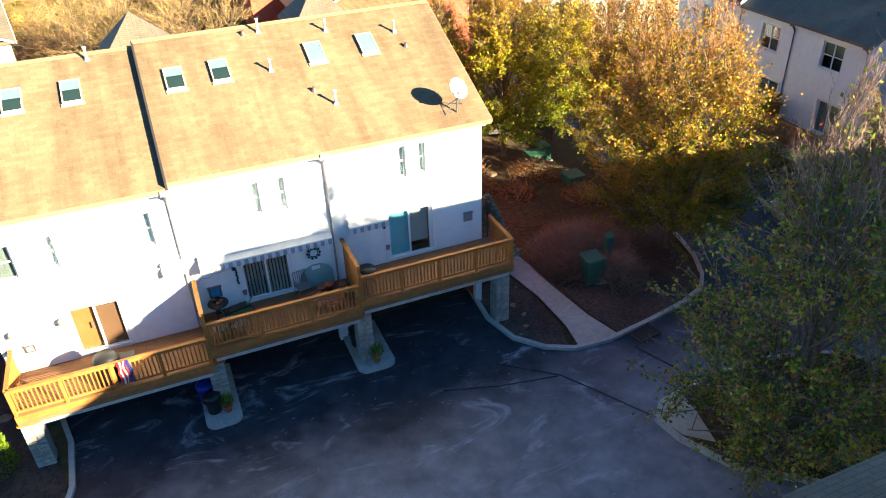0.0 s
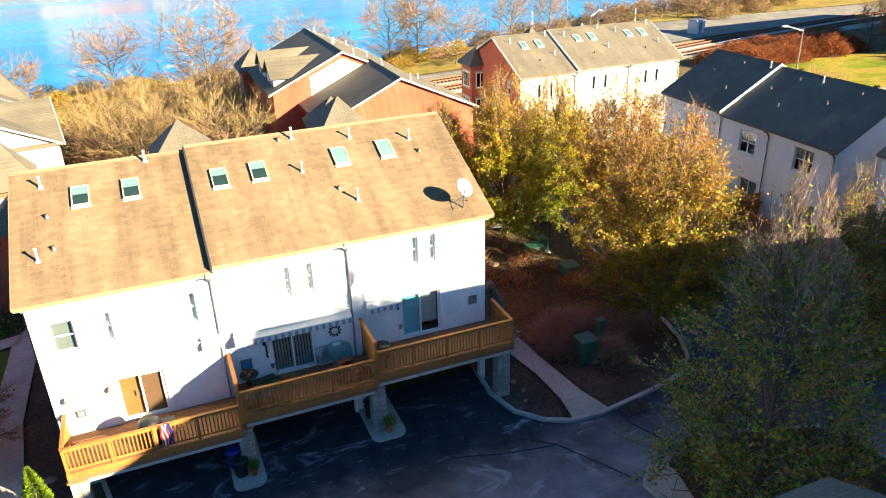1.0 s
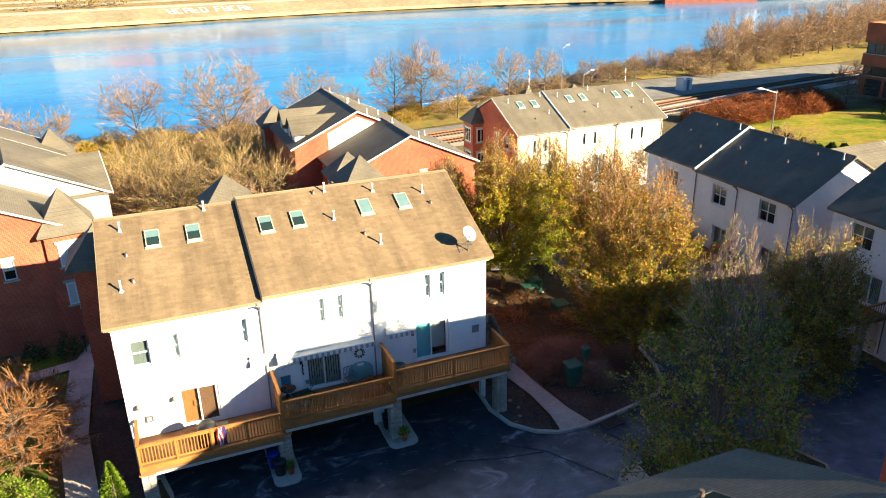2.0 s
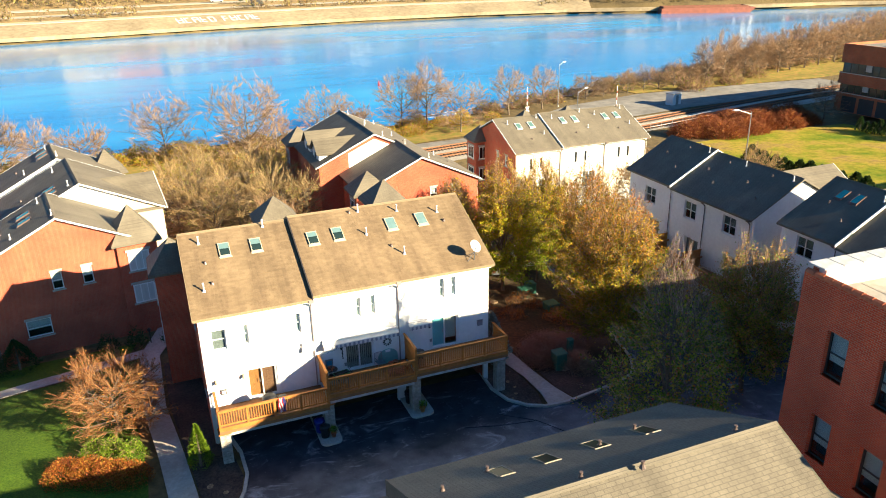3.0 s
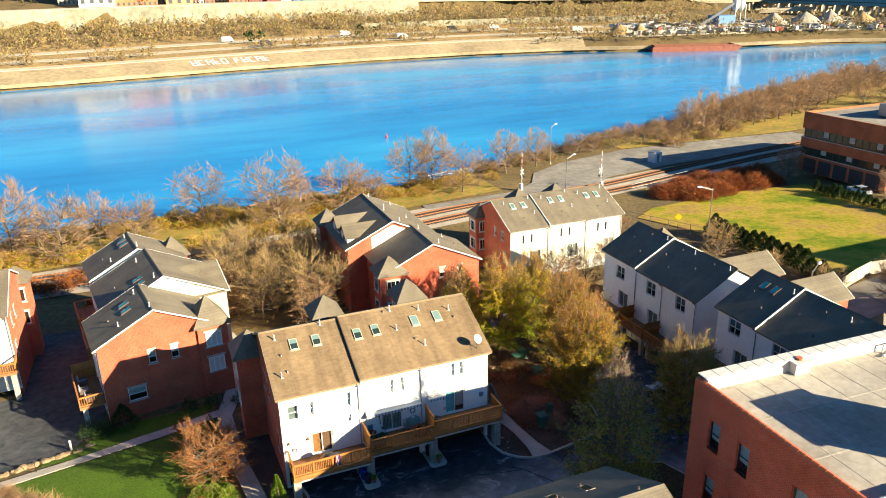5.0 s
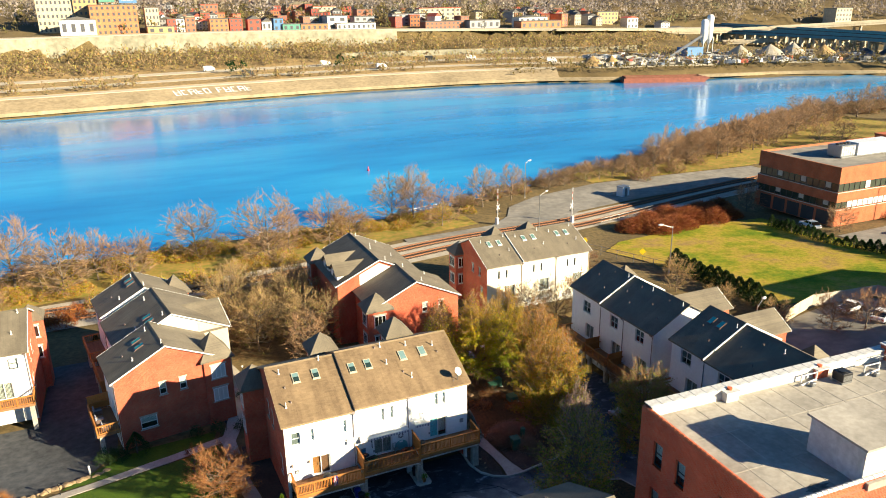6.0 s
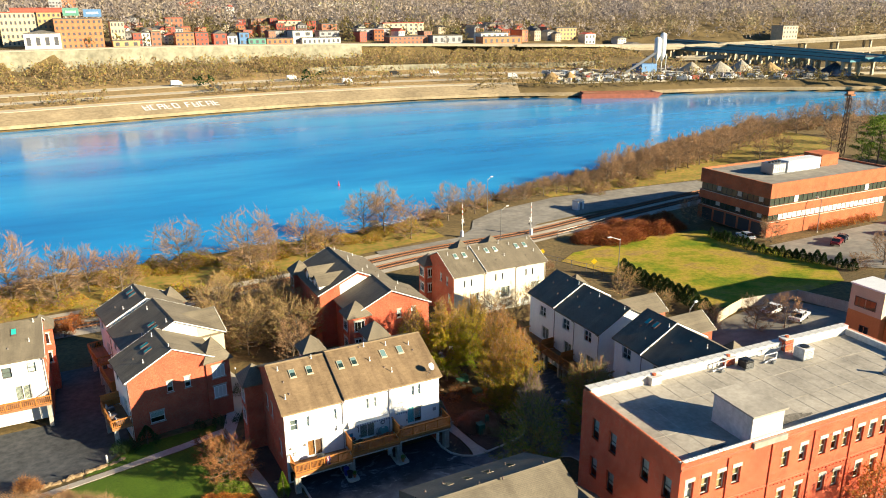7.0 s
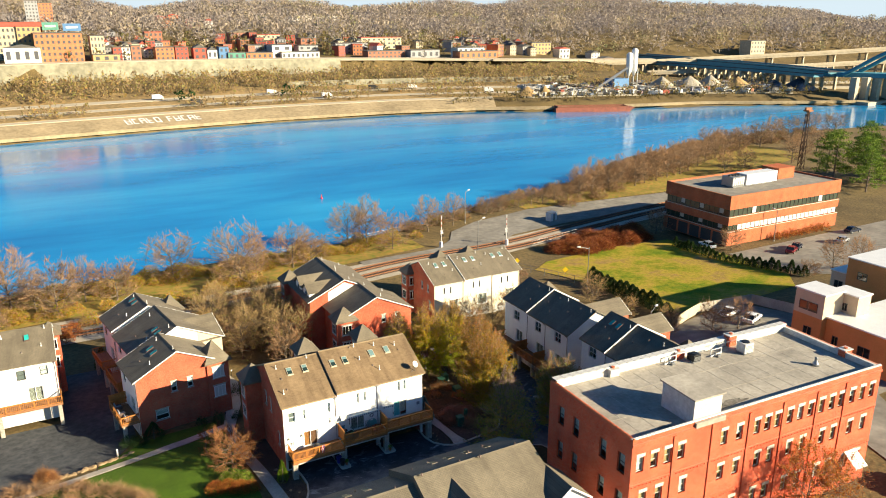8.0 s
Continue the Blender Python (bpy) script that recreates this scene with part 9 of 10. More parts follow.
part("platform", one_box(-1.2, -1.2, 21.6, 1.2, 1.2, 22.1), M_RUST, t)
part("crosshead", one_box(-1.6, -0.3, 22.1, 1.6, 0.3, 23.0), M_RUST, t)


# ---- railway, street furniture, vehicles, roof gear, other decks ----
def smooth_path(pts, n=10):
    """Places along a smooth line through the given ones."""
    out = []
    for i in range(len(pts) - 1):
        p0, p1, p2, p3 = (pts[max(0, min(len(pts) - 1, i + k))] for k in (-1, 0, 1, 2))
        for j in range(n):
            t = j / n
            out.append(tuple(0.5 * (2 * b + (c - a) * t + (2 * a - 5 * b + 4 * c - d) * t * t + (3 * b - a - 3 * c + d) * t ** 3) for a, b, c, d in zip(p0, p1, p2, p3)))
    return out + [pts[-1]]


def offset(path, o):
    out = []
    for i, (x, y) in enumerate(path):
        ax, ay = path[max(0, i - 1)]
        bx, by = path[min(len(path) - 1, i + 1)]
        l = math.hypot(bx - ax, by - ay)
        out.append((x - (by - ay) / l * o, y + (bx - ax) / l * o))
    return out


TRACK = smooth_path([(-70, 65.5), (-20, 64.6), (5, 64.4), (32, 68.0), (50, 70.6), (76, 71.6), (97, 75.6), (126, 80.8), (160, 85)])
for o in (-2.2, 2.2):
    mid = offset(TRACK, o)
    for s in (-0.72, 0.72):
        ribbon("rail", offset(mid, s), 0.14, 0.2, 0.14, M_RUST, "rusty steel rail", "rail")
    bm = bmesh.new()
    acc = 0.0
    for (ax, ay), (bx, by) in zip(mid, mid[1:]):
        l = math.hypot(bx - ax, by - ay)
        dx, dy = (bx - ax) / l, (by - ay) / l
        while acc < l:
            x, y = ax + dx * acc, ay + dy * acc
            z = height(x, y) + 0.06
            vs = [bm.verts.new((x + dx * u - dy * v, y + dy * u + dx * v, z + w)) for u in (-0.12, 0.12) for v in (-1.3, 1.3) for w in (0.0, 0.15)]
            for f in ((0, 1, 3, 2), (4, 6, 7, 5), (0, 4, 5, 1), (2, 3, 7, 6), (1, 5, 7, 3)):
                bm.faces.new([vs[i] for i in f])
            acc += 0.62
        acc -= l
    t = thing("rail_ties", "weathered wooden railway ties", "railway ties", kind="stuff")
    tagged(part("ties", bm, M_TIE, t), kind="stuff")


def car(label, x, y, turn, paint, pickup=False, z=None):
    """A parked car; local x points forwards."""
    c = thing("car", label, "car", turned(x, y, height(x, y) + 0.06 if z is None else z, turn), "parked cars")
    side = [(-2.2, 0.42), (2.2, 0.42), (2.28, 0.62), (2.2, 0.86), (1.25, 0.98), (-2.1, 1.0), (-2.26, 0.8)]
    bm = prism(bmesh.new(), side, -0.88, 0.88)
    bmesh.ops.bevel(bm, geom=bm.edges[:], offset=0.07, segments=2, affect="EDGES")
    part("body", bm, paint, c)
    top = [(1.15, 0.96), (0.45, 1.5), (-0.55, 1.52), (-0.8, 0.98)] if pickup else [(1.15, 0.96), (0.4, 1.45), (-1.1, 1.47), (-1.85, 0.98)]
    bm = prism(bmesh.new(), top, -0.74, 0.74)
    part("greenhouse", bm, M_DARKGLASS, c)
    a, b = (0.38, -0.5) if pickup else (0.33, -1.05)
    part("roof", one_box(b, -0.7, 1.47, a, 0.7, 1.53, 0.02), paint, c)
    for sx in ((0.42, -0.52) if pickup else (0.4, -0.35, -1.1)):
        for sy in (-0.735, 0.735):
            part("pillar", tube(bmesh.new(), (sx, sy, 1.48), (sx + (0.55 if sx > 0.3 else -0.1), sy * 1.06, 0.98), 0.035, n=5), paint, c)
    if pickup:
        part("bed", one_box(-2.1, -0.7, 0.94, -0.9, 0.7, 1.012), M_BLACK, c)
    for sx in (-1.38, 1.38):
        for sy in (-0.82, 0.82):
            w = part("wheel", tube(bmesh.new(), (sx, sy - 0.1, 0.34), (sx, sy + 0.1, 0.34), 0.34, n=18), M_RUBBER, c)
            part("rim", tube(bmesh.new(), (sx, sy - 0.105, 0.34), (sx, sy + 0.105, 0.34), 0.21, n=14), M_GREYMETAL, w)
    for sy in (-0.62, 0.62):
        part("headlight", one_box(2.18, sy - 0.16, 0.66, 2.29, sy + 0.16, 0.8, 0.01), M_WHITEMETAL, c)
        part("tail_light", one_box(-2.28, sy - 0.14, 0.72, -2.18, sy + 0.14, 0.86, 0.01), MC[3], c)
    return c


P_WHITE = plain_mat("white_car_paint", (0.72, 0.72, 0.74), 0.25, 0, 0.04)
P_RED = plain_mat("dark_red_car_paint", (0.18, 0.015, 0.02), 0.25, 0, 0.04)
P_DARK = plain_mat("dark_blue_car_paint", (0.02, 0.025, 0.045), 0.25, 0, 0.04)
P_SILVER = plain_mat("silver_car_paint", (0.4, 0.42, 0.45), 0.25, 0.3, 0.04)
car("white pickup truck in the fenced lot", 80.0, 9.8, 12, P_WHITE, True)
car("white saloon car in the fenced lot", 80.5, 5.6, 20, P_WHITE)
car("dark red car in the office lot", 125.0, 31.8, 25, P_RED)
car("dark blue car in the office lot", 128.6, 33.2, 25, P_DARK)
car("silver car in the office lot", 142.0, 31.2, 15, P_SILVER)
car("white van beside the office hedge", 113.8, 45.4, 80, P_WHITE)
car("dark car in the office lot", 153.0, 36.0, 0, P_DARK)
car("silver car in the shaded drive", 36.5, 1.5, 95, P_SILVER)
car("silver car parked below the pear trees", 27.5, 20.5, 75, P_SILVER)
car("white car parked below the pear trees", 31.0, 22.0, 80, P_WHITE)
car("dark car in the street by the brick building", 57.0, -34.0, 60, P_SILVER)


def street_lamp(label, x, y, tall, turn, arm=1.8):
    z = height(x, y)
    l = thing("street_lamp", label, "street lamp", turned(x, y, z, turn), "street lamps")
    part("base", tube(bmesh.new(), (0, 0, -0.1), (0, 0, 0.3), 0.2, 0.16, 10), M_CONCRETE, l)
    part("pole", tube(bmesh.new(), (0, 0, 0.2), (0, 0, tall), 0.11, 0.06, 10), M_GREYMETAL, l)
    part("arm", tube(bmesh.new(), (0, 0, tall - 0.3), (arm, 0, tall + 0.25), 0.05, 0.04, 8), M_GREYMETAL, l)
    h = part("lamp_head", lathe([(0.05, -0.1), (0.2, -0.06), (0.24, 0.0), (0.18, 0.1), (0.04, 0.14)], 12), M_WHITEMETAL, l)
    h.matrix_basis = Matrix.Translation((arm + 0.3, 0, tall + 0.25)) @ Matrix.Diagonal((2.0, 1.0, 1.0, 1))


street_lamp("tall grey street lamp by the field", 70.5, 35.5, 8.4, 165)
street_lamp("grey street lamp behind the white houses", 58.8, 6.6, 8.2, 25)
street_lamp("street lamp by the railway crossing", 67.0, 70.5, 7.5, 20)
street_lamp("street lamp on the river road", 77.4, 94.3, 8.5, 20, 1.2)
street_lamp("lamp in the office lot", 131.0, 41.0, 7.5, 100, 0.8)


def crossing_signal(x, y, turn):
    z = height(x, y)
    s = thing("crossing_signal", "white railway crossing signal with lowered counterweight", "signal", turned(x, y, z, turn), "crossing signals")
    part("mast", tube(bmesh.new(), (0, 0, 0), (0, 0, 4.2), 0.08, n=8), M_WHITEMETAL, s)
    part("cabinet", one_box(-0.45, -0.3, 0, 0.1, 0.3, 1.4, 0.02), M_WHITEMETAL, s)
    for a in (45, -45):
        part("cross_arm", one_box(-0.65, -0.02, -0.09, 0.65, 0.02, 0.09), M_WHITEMETAL, s).matrix_basis = Matrix.Translation((0, -0.1, 3.7)) @ Matrix.Rotation(radians(a), 4, "Y")
    for sx in (-0.45, 0.45):
        part("light", tube(bmesh.new(), (sx, -0.05, 2.7), (sx, -0.22, 2.7), 0.2, n=12), M_BLACK, s)
    part("gate_arm", one_box(-0.06, -0.03, 1.2, 0.06, 0.03, 7.5), M_WHITEMETAL, s)
    for k in range(4):
        part("stripe", one_box(-0.065, -0.036, 2.6 + k * 1.2, 0.065, 0.036, 3.1 + k * 1.2), MC[3], s)


crossing_signal(61.5, 78.0, 20)
crossing_signal(75.8, 72.0, 200)
for x, y, t in ((66.0, 53.0, -30), (70.2, 42.0, -30)):
    s = thing("road_sign", "yellow diamond warning sign on a post", "sign", turned(x, y, height(x, y), t), "warning signs")
    part("post", tube(bmesh.new(), (0, 0, 0), (0, 0, 2.4), 0.035, n=6), M_GREYMETAL, s)
    part("plate", one_box(-0.42, -0.02, -0.42, 0.42, 0.0, 0.42, 0.005), plain_mat("sign_yellow", (0.75, 0.5, 0.01), 0.5), s).matrix_basis = Matrix.Translation((0, -0.05, 2.5)) @ Matrix.Rotation(radians(45), 4, "Y")
b = thing("signal_hut", "white equipment hut beside the railway", "hut", turned(99, 85.5, height(99, 85.5), 15))
part("body", one_box(-1.3, -0.9, 0, 1.3, 0.9, 2.3, 0.03), M_WHITEMETAL, b)
part("roof", one_box(-1.4, -1.0, 2.3, 1.4, 1.0, 2.42, 0.02), M_GREYMETAL, b)
part("door", one_box(-0.4, -0.93, 0.1, 0.4, -0.9, 2.0), M_GREYMETAL, b)

# fences
def post_fence(label, path, tall, gap, m, mesh=None):
    f = thing("fence", label, "fence")
    for (ax, ay), (bx, by) in zip(path, path[1:]):
        l = math.hypot(bx - ax, by - ay)
        n = max(1, int(l / gap))
        for i in range(n):
            x, y = ax + (bx - ax) * i / n, ay + (by - ay) * i / n
            z = height(x, y)
            part("post", tube(bmesh.new(), (x, y, z), (x, y, z + tall), 0.05, n=6), m, f)
            x2, y2 = ax + (bx - ax) * (i + 1) / n, ay + (by - ay) * (i + 1) / n
            z2 = height(x2, y2)
            for h in ((tall - 0.05, tall * 0.5) if mesh is None else (tall - 0.05,)):
                part("rail", tube(bmesh.new(), (x, y, z + h), (x2, y2, z2 + h), 0.03, n=5), m, f)
            if mesh is not None:
                v = [(x, y, z + 0.05), (x2, y2, z2 + 0.05), (x2, y2, z2 + tall - 0.1), (x, y, z + tall - 0.1)]
                v += [(p[0] + 0.05, p[1] + 0.05, p[2]) for p in v]
                pymesh("board", v, [(0, 1, 2, 3), (7, 6, 5, 4), (3, 2, 6, 7), (0, 3, 7, 4), (1, 5, 6, 2)], mesh, f)


post_fence("grey pipe railing along the river path", [(-30, 86), (0, 91), (42, 92), (60, 96), (80, 103), (100, 109), (130, 118)], 1.1, 5.0, M_GREYMETAL)
post_fence("grey wire fence at the field's edge", [(67, 54), (70, 44), (72, 36)], 1.6, 3.0, M_GREYMETAL)
post_fence("grey wire fence at the crossing", [(80, 67.5), (88, 69.0), (96, 71.0)], 1.5, 2.5, M_GREYMETAL)
post_fence("weathered tan board fence round the lot", [(70.5, 12.2), (77.5, 13.8)], 1.9, 2.4, M_STUCCO_LT, M_STUCCO_LT)
post_fence("grey board fence in shade", [(77.5, 13.8), (88.5, 12.4), (89.5, 2.0)], 1.8, 2.4, M_CONCRETE, M_CONCRETE)

# green utility boxes below the trees
M_DARKGREEN = plain_mat("dark_green_paint", (0.035, 0.15, 0.095), 0.5)
for x, y, w, h in ((26.5, 13.2, 0.9, 0.8), (27.7, 14.4, 0.8, 0.9), (27.2, 10.0, 1.0, 0.6), (23.1, 0.55, 0.36, 1.6), (21.9, -0.1, 0.8, 1.15)):
    u = thing("utility_box", "dark green metal utility pedestal", "utility box", Matrix.Translation((x, y, height(x, y) + 0.02)), "utility boxes")
    part("cabinet", one_box(-w / 2, -w / 2, 0, w / 2, w / 2, h, 0.04), M_DARKGREEN, u)
    part("lid", one_box(-w / 2 - 0.03, -w / 2 - 0.03, h, w / 2 + 0.03, w / 2 + 0.03, h + 0.06, 0.02), M_DARKGREEN, u)
    part("pad", one_box(-w / 2 - 0.1, -w / 2 - 0.1, -0.1, w / 2 + 0.1, w / 2 + 0.1, 0.04), M_CONCRETE, u)
d = thing("storm_drain", "dark storm drain grate by the kerb", "drain", turned(21.8, -3.98, height(21.8, -3.98) + 0.035, 10) @ Matrix.Diagonal((1.25, 1.3, 1, 1)))
part("frame", frame_bars(bmesh.new(), 0.9, 0.6, 0.05, 0.02), M_FRAMEDARK, d).matrix_basis = Matrix.Translation((-0.45, 0.3, 0.02)) @ Matrix.Rotation(radians(90), 4, "X")
# Black sheet on the asphalt paints the darkness below the grate.
part("pit", one_box(-0.46, -0.31, 0.004, 0.46, 0.31, 0.016), M_BLACK, d)
for i in range(7):
    part("bar", one_box(-0.39 + i * 0.12, -0.26, 0.016, -0.34 + i * 0.12, 0.26, 0.026), M_FRAMEDARK, d)
b = thing("bollard", "white marker post at the parking court", "bollard", turned(-15.5, 14.9, height(-15.5, 14.9), 0))
part("post", lathe([(0.1, -0.1), (0.1, 0.9), (0.07, 0.98), (0.01, 1.0)], 12), M_WHITEMETAL, b)
for x, y in ((-17.8, 11.8), (1.2, 30.0), (-2.6, 16.6)):
    l = thing("path_lamp", "low dark path lamp", "lamp", Matrix.Translation((x, y, height(x, y))), "path lamps")
    part("pole", tube(bmesh.new(), (0, 0, 0), (0, 0, 1.1), 0.03, n=6), M_BLACK, l)
    part("lamp_head", lathe([(0.05, 1.0), (0.11, 1.1), (0.13, 1.22), (0.02, 1.32)], 10), M_WHITEMETAL if x > 0 else M_BLACK, l)

ROCKS = []
for k in range(3):
    bm = bmesh.new()
    bmesh.ops.create_icosphere(bm, subdivisions=2, radius=0.5)
    for v in bm.verts:
        v.co *= 1 + 0.35 * noise.noise(v.co * 1.7 + Vector((k * 7, 0, 0)))
        v.co.z *= 0.55
    ROCKS.append(bar_mesh("boulder", bm, M_BOULDER))
rr_ = random.Random(6)


def boulder(x, y, s, label="tan weathered boulder edging a bed"):
    o = tagged(new("boulder", ROCKS[rr_.randrange(3)]), label, "rock", "boulders")
    o.matrix_world = Matrix.Translation((x, y, height(x, y) + 0.1 * s)) @ Matrix.Rotation(rr_.uniform(0, 6), 4, "Z") @ Matrix.Diagonal((s * rr_.uniform(0.8, 1.4), s, s * rr_.uniform(0.7, 1.1), 1))


for i in range(24):
    t = i / 23
    boulder(-23.5 + 9.5 * t + rr_.uniform(-0.12, 0.12), 12.0 + 2.7 * t + rr_.uniform(-0.2, 0.2), rr_.uniform(0.4, 0.8))
for i in range(9):
    boulder(17.6 + 0.12 * i + rr_.uniform(-0.2, 0.3), -2.2 + 0.35 * i, rr_.uniform(0.15, 0.32), "small pale stone in the mulch bed")
for x, y, s in ((26.9, 11.2, 0.7), (23.2, 12.2, 0.6), (-0.3, -3.2, 0.35), (0.4, -4.0, 0.3), (-0.6, 1.2, 0.4)):
    boulder(x, y, s)

# roof gear on the brick building
def roof_unit(label, x, y, w, d, h, m, z=12.72):
    u = thing("rooftop_unit", label, "air conditioner", turned(x, y - 0.04 * (x - 22), z, -2.3), "roof gear")
    part("skid", one_box(-w / 2, -d / 2, 0, w / 2, d / 2, 0.15), M_GREYMETAL, u)
    part("body", one_box(-w / 2, -d / 2, 0.15, w / 2, d / 2, h, 0.02), m, u)
    for i in range(5):
        part("louvre", one_box(-w / 2 + 0.08, -d / 2 - 0.02, 0.25 + i * (h - 0.4) / 5, w / 2 - 0.08, -d / 2 - 0.002, 0.3 + i * (h - 0.4) / 5), M_GREYMETAL, u)
    part("fan", tube(bmesh.new(), (0, 0, h), (0, 0, h + 0.08), min(w, d) * 0.36, n=16), M_BLACK, u)


roof_unit("black metal rooftop condenser unit", 39.2, -18.8, 1.0, 1.0, 0.85, M_BLACK)
roof_unit("grey rooftop air conditioner", 45.7, -19.6, 1.3, 1.2, 1.2, M_COPING)
for x, y, h, m in ((38.3, -17.5, 0.2, M_BRICK_OLD), (45.8, -17.5, 0.7, M_BRICK_OLD), (54.4, -25.0, 0.25, M_BRICK_OLD), (29.5, -17.6, 0.2, M_COPING)):
    c = thing("chimney", "square brick chimney stub at the parapet", "chimney", turned(x, y - 0.04 * (x - 22), 12.72, -2.3), "chimneys")
    part("shaft", one_box(-0.55, -0.4, 0, 0.55, 0.4, 0.5 + h), m, c)
    part("cap", one_box(-0.65, -0.5, 0.5 + h, 0.65, 0.5, 0.6 + h, 0.02), M_COPING, c)
    part("flue", tube(bmesh.new(), (0, 0, 0.6 + h), (0, 0, 0.75 + h), 0.2, n=10), M_TILE, c)
v = thing("roof_vent", "small grey cone vent on the flat roof", "vent", Matrix.Translation((49.6, -26.3, 12.71)), "roof vents")
part("cone", lathe([(0.45, 0), (0.3, 0.25), (0.14, 0.6), (0.14, 0.8), (0.2, 0.82), (0.02, 0.9)], 14), M_GREYMETAL, v)
for x, y in ((36.6, -18.3), (42.3, -19.0)):
    p = thing("roof_pipes", "white plumbing pipes and cables on the flat roof", "pipes", turned(x, y - 0.04 * (x - 22), 12.72, -2.3), "roof pipes")
    part("pipe", tube(bmesh.new(), (-0.9, 0, 0.12), (0.9, 0.3, 0.12), 0.07, n=8), M_WHITEMETAL, p)
    part("riser", tube(bmesh.new(), (0.9, 0.3, 0), (0.9, 0.3, 0.75), 0.07, n=8), M_WHITEMETAL, p)
    part("riser", tube(bmesh.new(), (-0.4, 0.5, 0), (-0.4, 0.5, 0.6), 0.06, n=8), M_WHITEMETAL, p)
    part("cross_pipe", tube(bmesh.new(), (-0.4, 0.5, 0.55), (0.9, 0.3, 0.7), 0.05, n=8), M_WHITEMETAL, p)
    part("box", one_box(-0.2, -0.4, 0, 0.2, -0.1, 0.3, 0.02), M_GREYMETAL, p)
for i in range(3):
    a = thing("antenna", "thin metal aerial on the flat roof", "antenna", Matrix.Translation((43.5 + i * 1.1, -19.3, 12.71)), "aerials")
    part("mast", tube(bmesh.new(), (0, 0, 0), (0, 0, 1.1), 0.025, n=6), M_GREYMETAL, a)
    part("boom", tube(bmesh.new(), (-0.5, 0, 1.0), (0.5, 0, 1.0), 0.02, n=6), M_GREYMETAL, a)
    for k in range(4):
        part("element", tube(bmesh.new(), (-0.4 + k * 0.25, -0.3, 1.0), (-0.4 + k * 0.25, 0.3, 1.0), 0.01, n=4), M_GREYMETAL, a)
s = thing("awning", "white entrance awning on the brick front", "awning", turned(50.6, -30.24, 4.2, -2.3))
part("canopy", prism(bmesh.new(), [(0, 0), (1.8, 0), (1.8, 0.08), (0, 0.08)], -1.6, -0.02), M_AWNING, s)
for v in s.children[0].data.vertices:
    v.co.z += v.co.y * 0.75

# decks of the neighbouring houses
def plain_deck(label, m, x0, x1, floor, y_front, posts):
    d = thing("wooden_deck", label, "deck", m, "neighbours' decks")
    part("floor", one_box(x0, y_front, floor - 0.25, x1, -0.03, floor), M_DECK, d)
    railing(d, (x0 + 0.06, y_front + 0.05), (x1 - 0.06, y_front + 0.05), floor, True, 0.2)
    railing(d, (x0 + 0.06, -0.08), (x0 + 0.06, y_front + 0.05), floor, False, 0.2)
    railing(d, (x1 - 0.06, y_front + 0.05), (x1 - 0.06, -0.08), floor, False, 0.2)
    for x in posts:
        part("column", one_box(x - 0.22, y_front + 0.2, -0.3, x + 0.22, y_front + 0.64, floor - 0.25, 0.02), M_STONE, d)


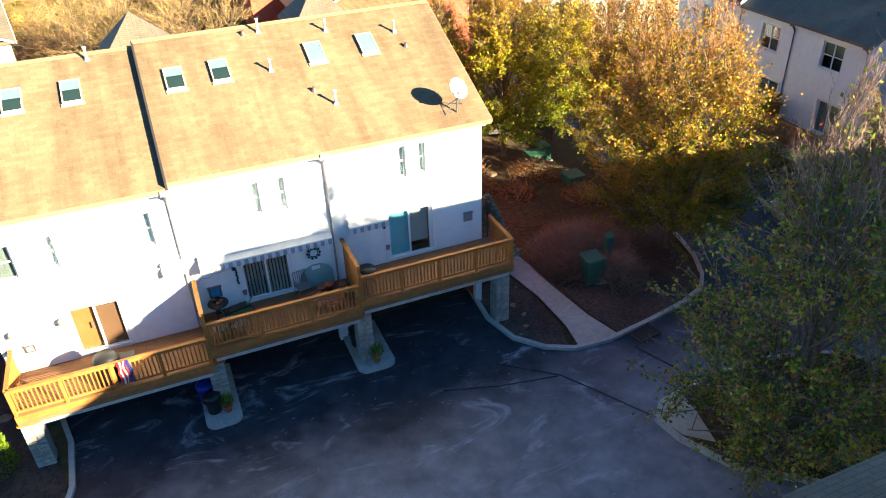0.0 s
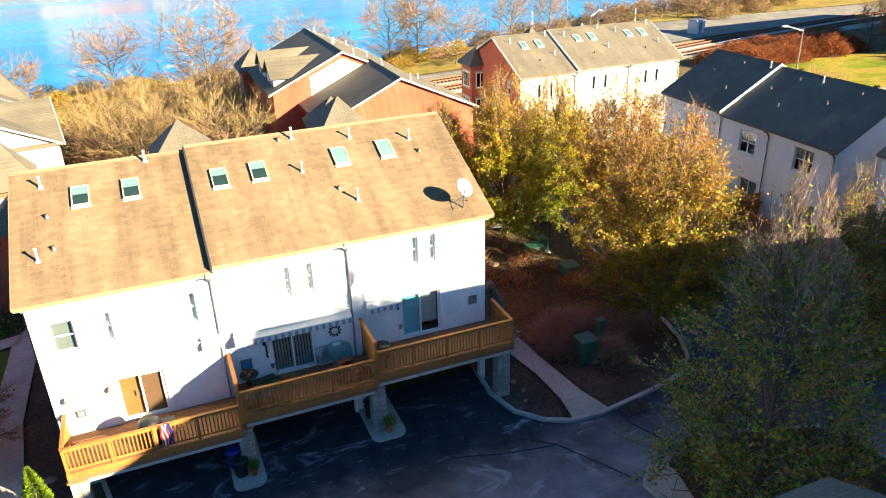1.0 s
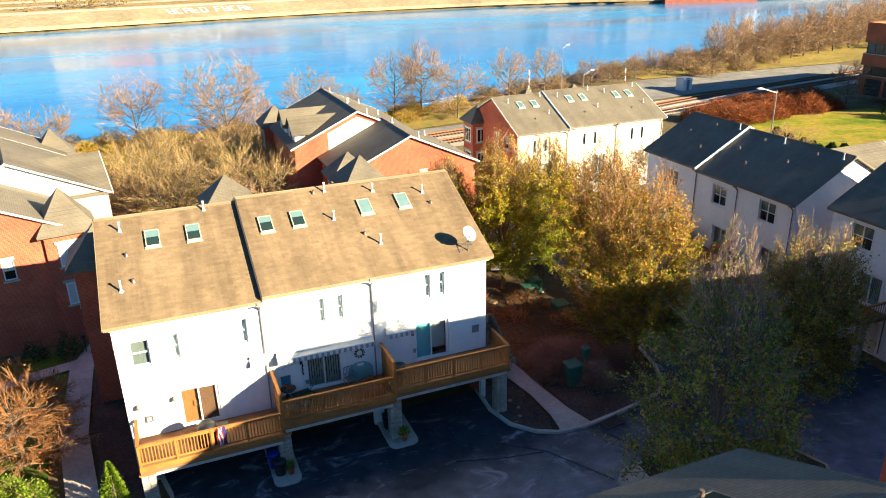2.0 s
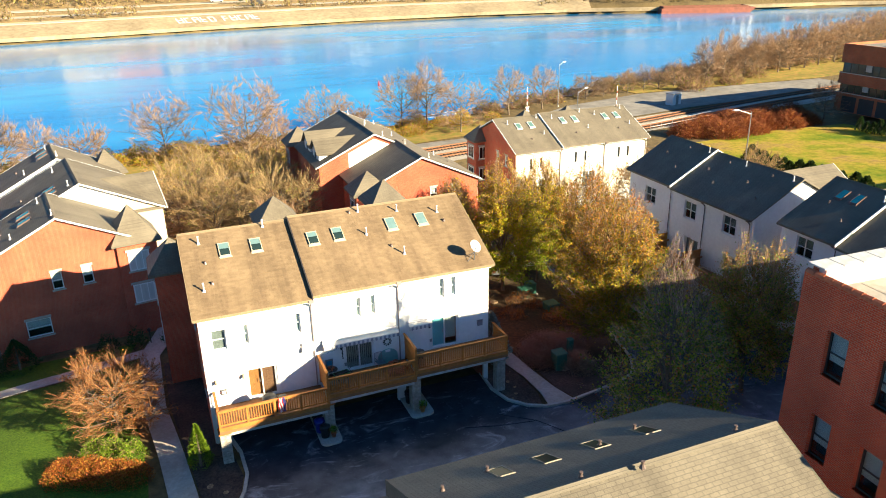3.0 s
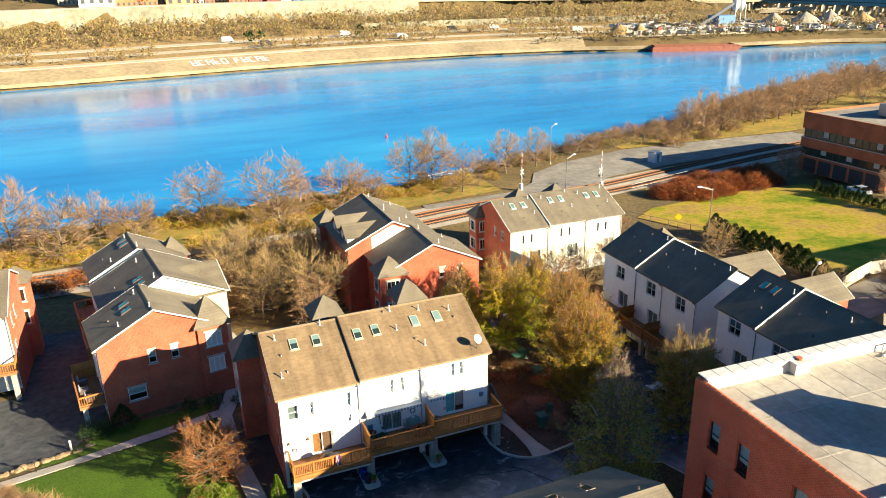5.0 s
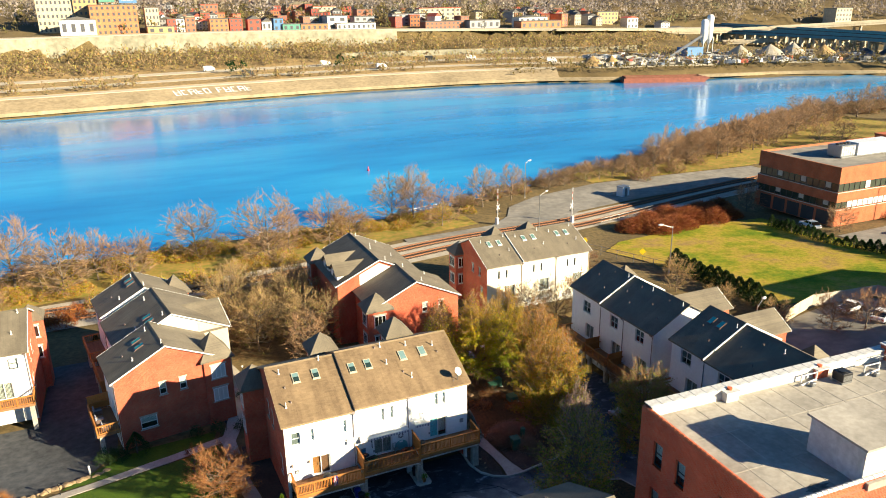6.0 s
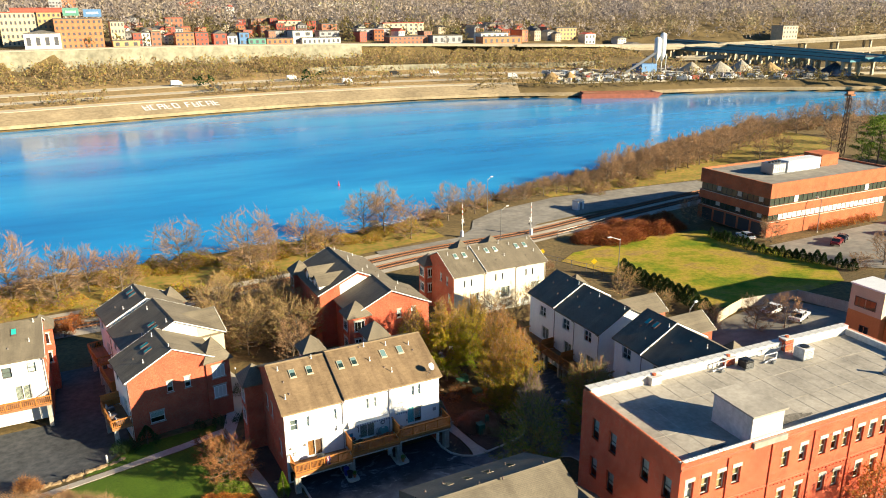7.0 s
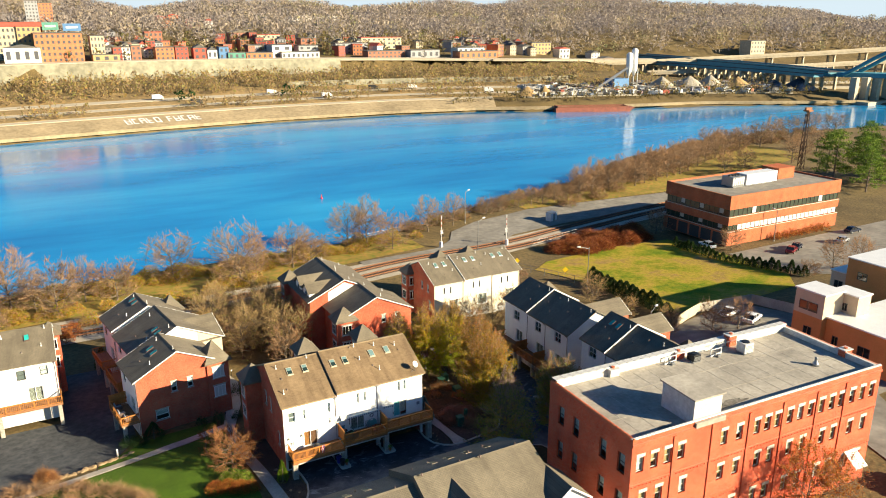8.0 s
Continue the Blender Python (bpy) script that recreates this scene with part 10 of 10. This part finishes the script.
plain_deck("timber deck on stone columns behind a brick house", M_LHS, 1.6, 6.9, 2.7, -2.2, (2.0, 6.5))
plain_deck("timber deck in shade on stone columns", M_LHM, 1.0, 7.4, 3.0, -2.0, (1.4, 7.0))
plain_deck("far timber deck in shade on stone columns", M_LHN, 0.2, 5.8, 2.8, -2.0, (0.6, 5.4))
MLL = turned(-41.6, 28.6, -1.55, 0)
plain_deck("sunlit orange timber deck on a stone pier", MLL, 7.2, 21.2, 2.85, -2.1, (14.2, 20.8))
MRR = turned(42.6, 21.7, -3.45, -90)
for a, b in ((0.3, 6.0), (6.5, 10.6), (11.0, 15.8)):
    plain_deck("dark timber deck in shade behind a white house", MRR, a, b, 2.75, -2.2, (a + 0.4, b - 0.4))
MR2 = turned(42.68, 2.8, -2.45, -90)
plain_deck("dark timber deck by the brick building", MR2, 0.3, 5.0, 2.95, -2.0, (0.8, 4.6))
for m, x, z in ((MRR, 6.25, 2.75), (MRR, 10.8, 2.75), (M_LHS, 1.3, 2.8), (M_LHM, 7.7, 2.9)):
    f = thing("privacy_fence", "dark board privacy fence between two decks", "fence", m, "deck dividers")
    for i in range(10):
        part("slat", one_box(x - 0.02, -2.1 + i * 0.205, z, x + 0.02, -1.91 + i * 0.205, z + 1.5), M_RAIL, f)
    part("cap_rail", one_box(x - 0.06, -2.15, z + 1.5, x + 0.06, -0.03, z + 1.55), M_RAIL, f)
for x, y in ((17.6, -1.4), (19.5, -1.5), (21.2, -1.2)):
    c = thing("deck_cushion_chair", "grey cushioned deck chair", "chair", M_LHS @ turned(x - 15.0, y, 2.7, 180), "deck chairs")
    part("seat", one_box(-0.4, -0.4, 0.2, 0.4, 0.4, 0.45, 0.06), M_STRIPE, c)
    part("backrest", one_box(-0.4, 0.3, 0.45, 0.4, 0.45, 0.95, 0.05), M_STRIPE, c)
    for sx in (-0.42, 0.34):
        part("arm", one_box(sx, -0.4, 0.2, sx + 0.08, 0.4, 0.62, 0.02), M_BROWNMETAL, c)

# sealed cracks across the court
M_JOINT = rough_mat("asphalt_joint_sealer", (0.035, 0.04, 0.05), (0.09, 0.095, 0.11), 3.0, 0.6, 0.9, 0.2, 0.01, 0.4)


def crack(pts, w=0.035):
    ribbon("paving_joint", pts, w * 0.55, 0.034, 0.04, M_JOINT, "thin sealed joint across the asphalt", "paving joint")


crack([(16.0, -3.4), (17.7, -4.8), (18.6, -6.3), (19.4, -7.7)])
crack([(21.0, -4.6), (21.6, -6.0), (21.9, -7.0)], 0.04)
crack([(13.6, -3.8), (15.5, -4.4), (17.6, -4.8)], 0.03)
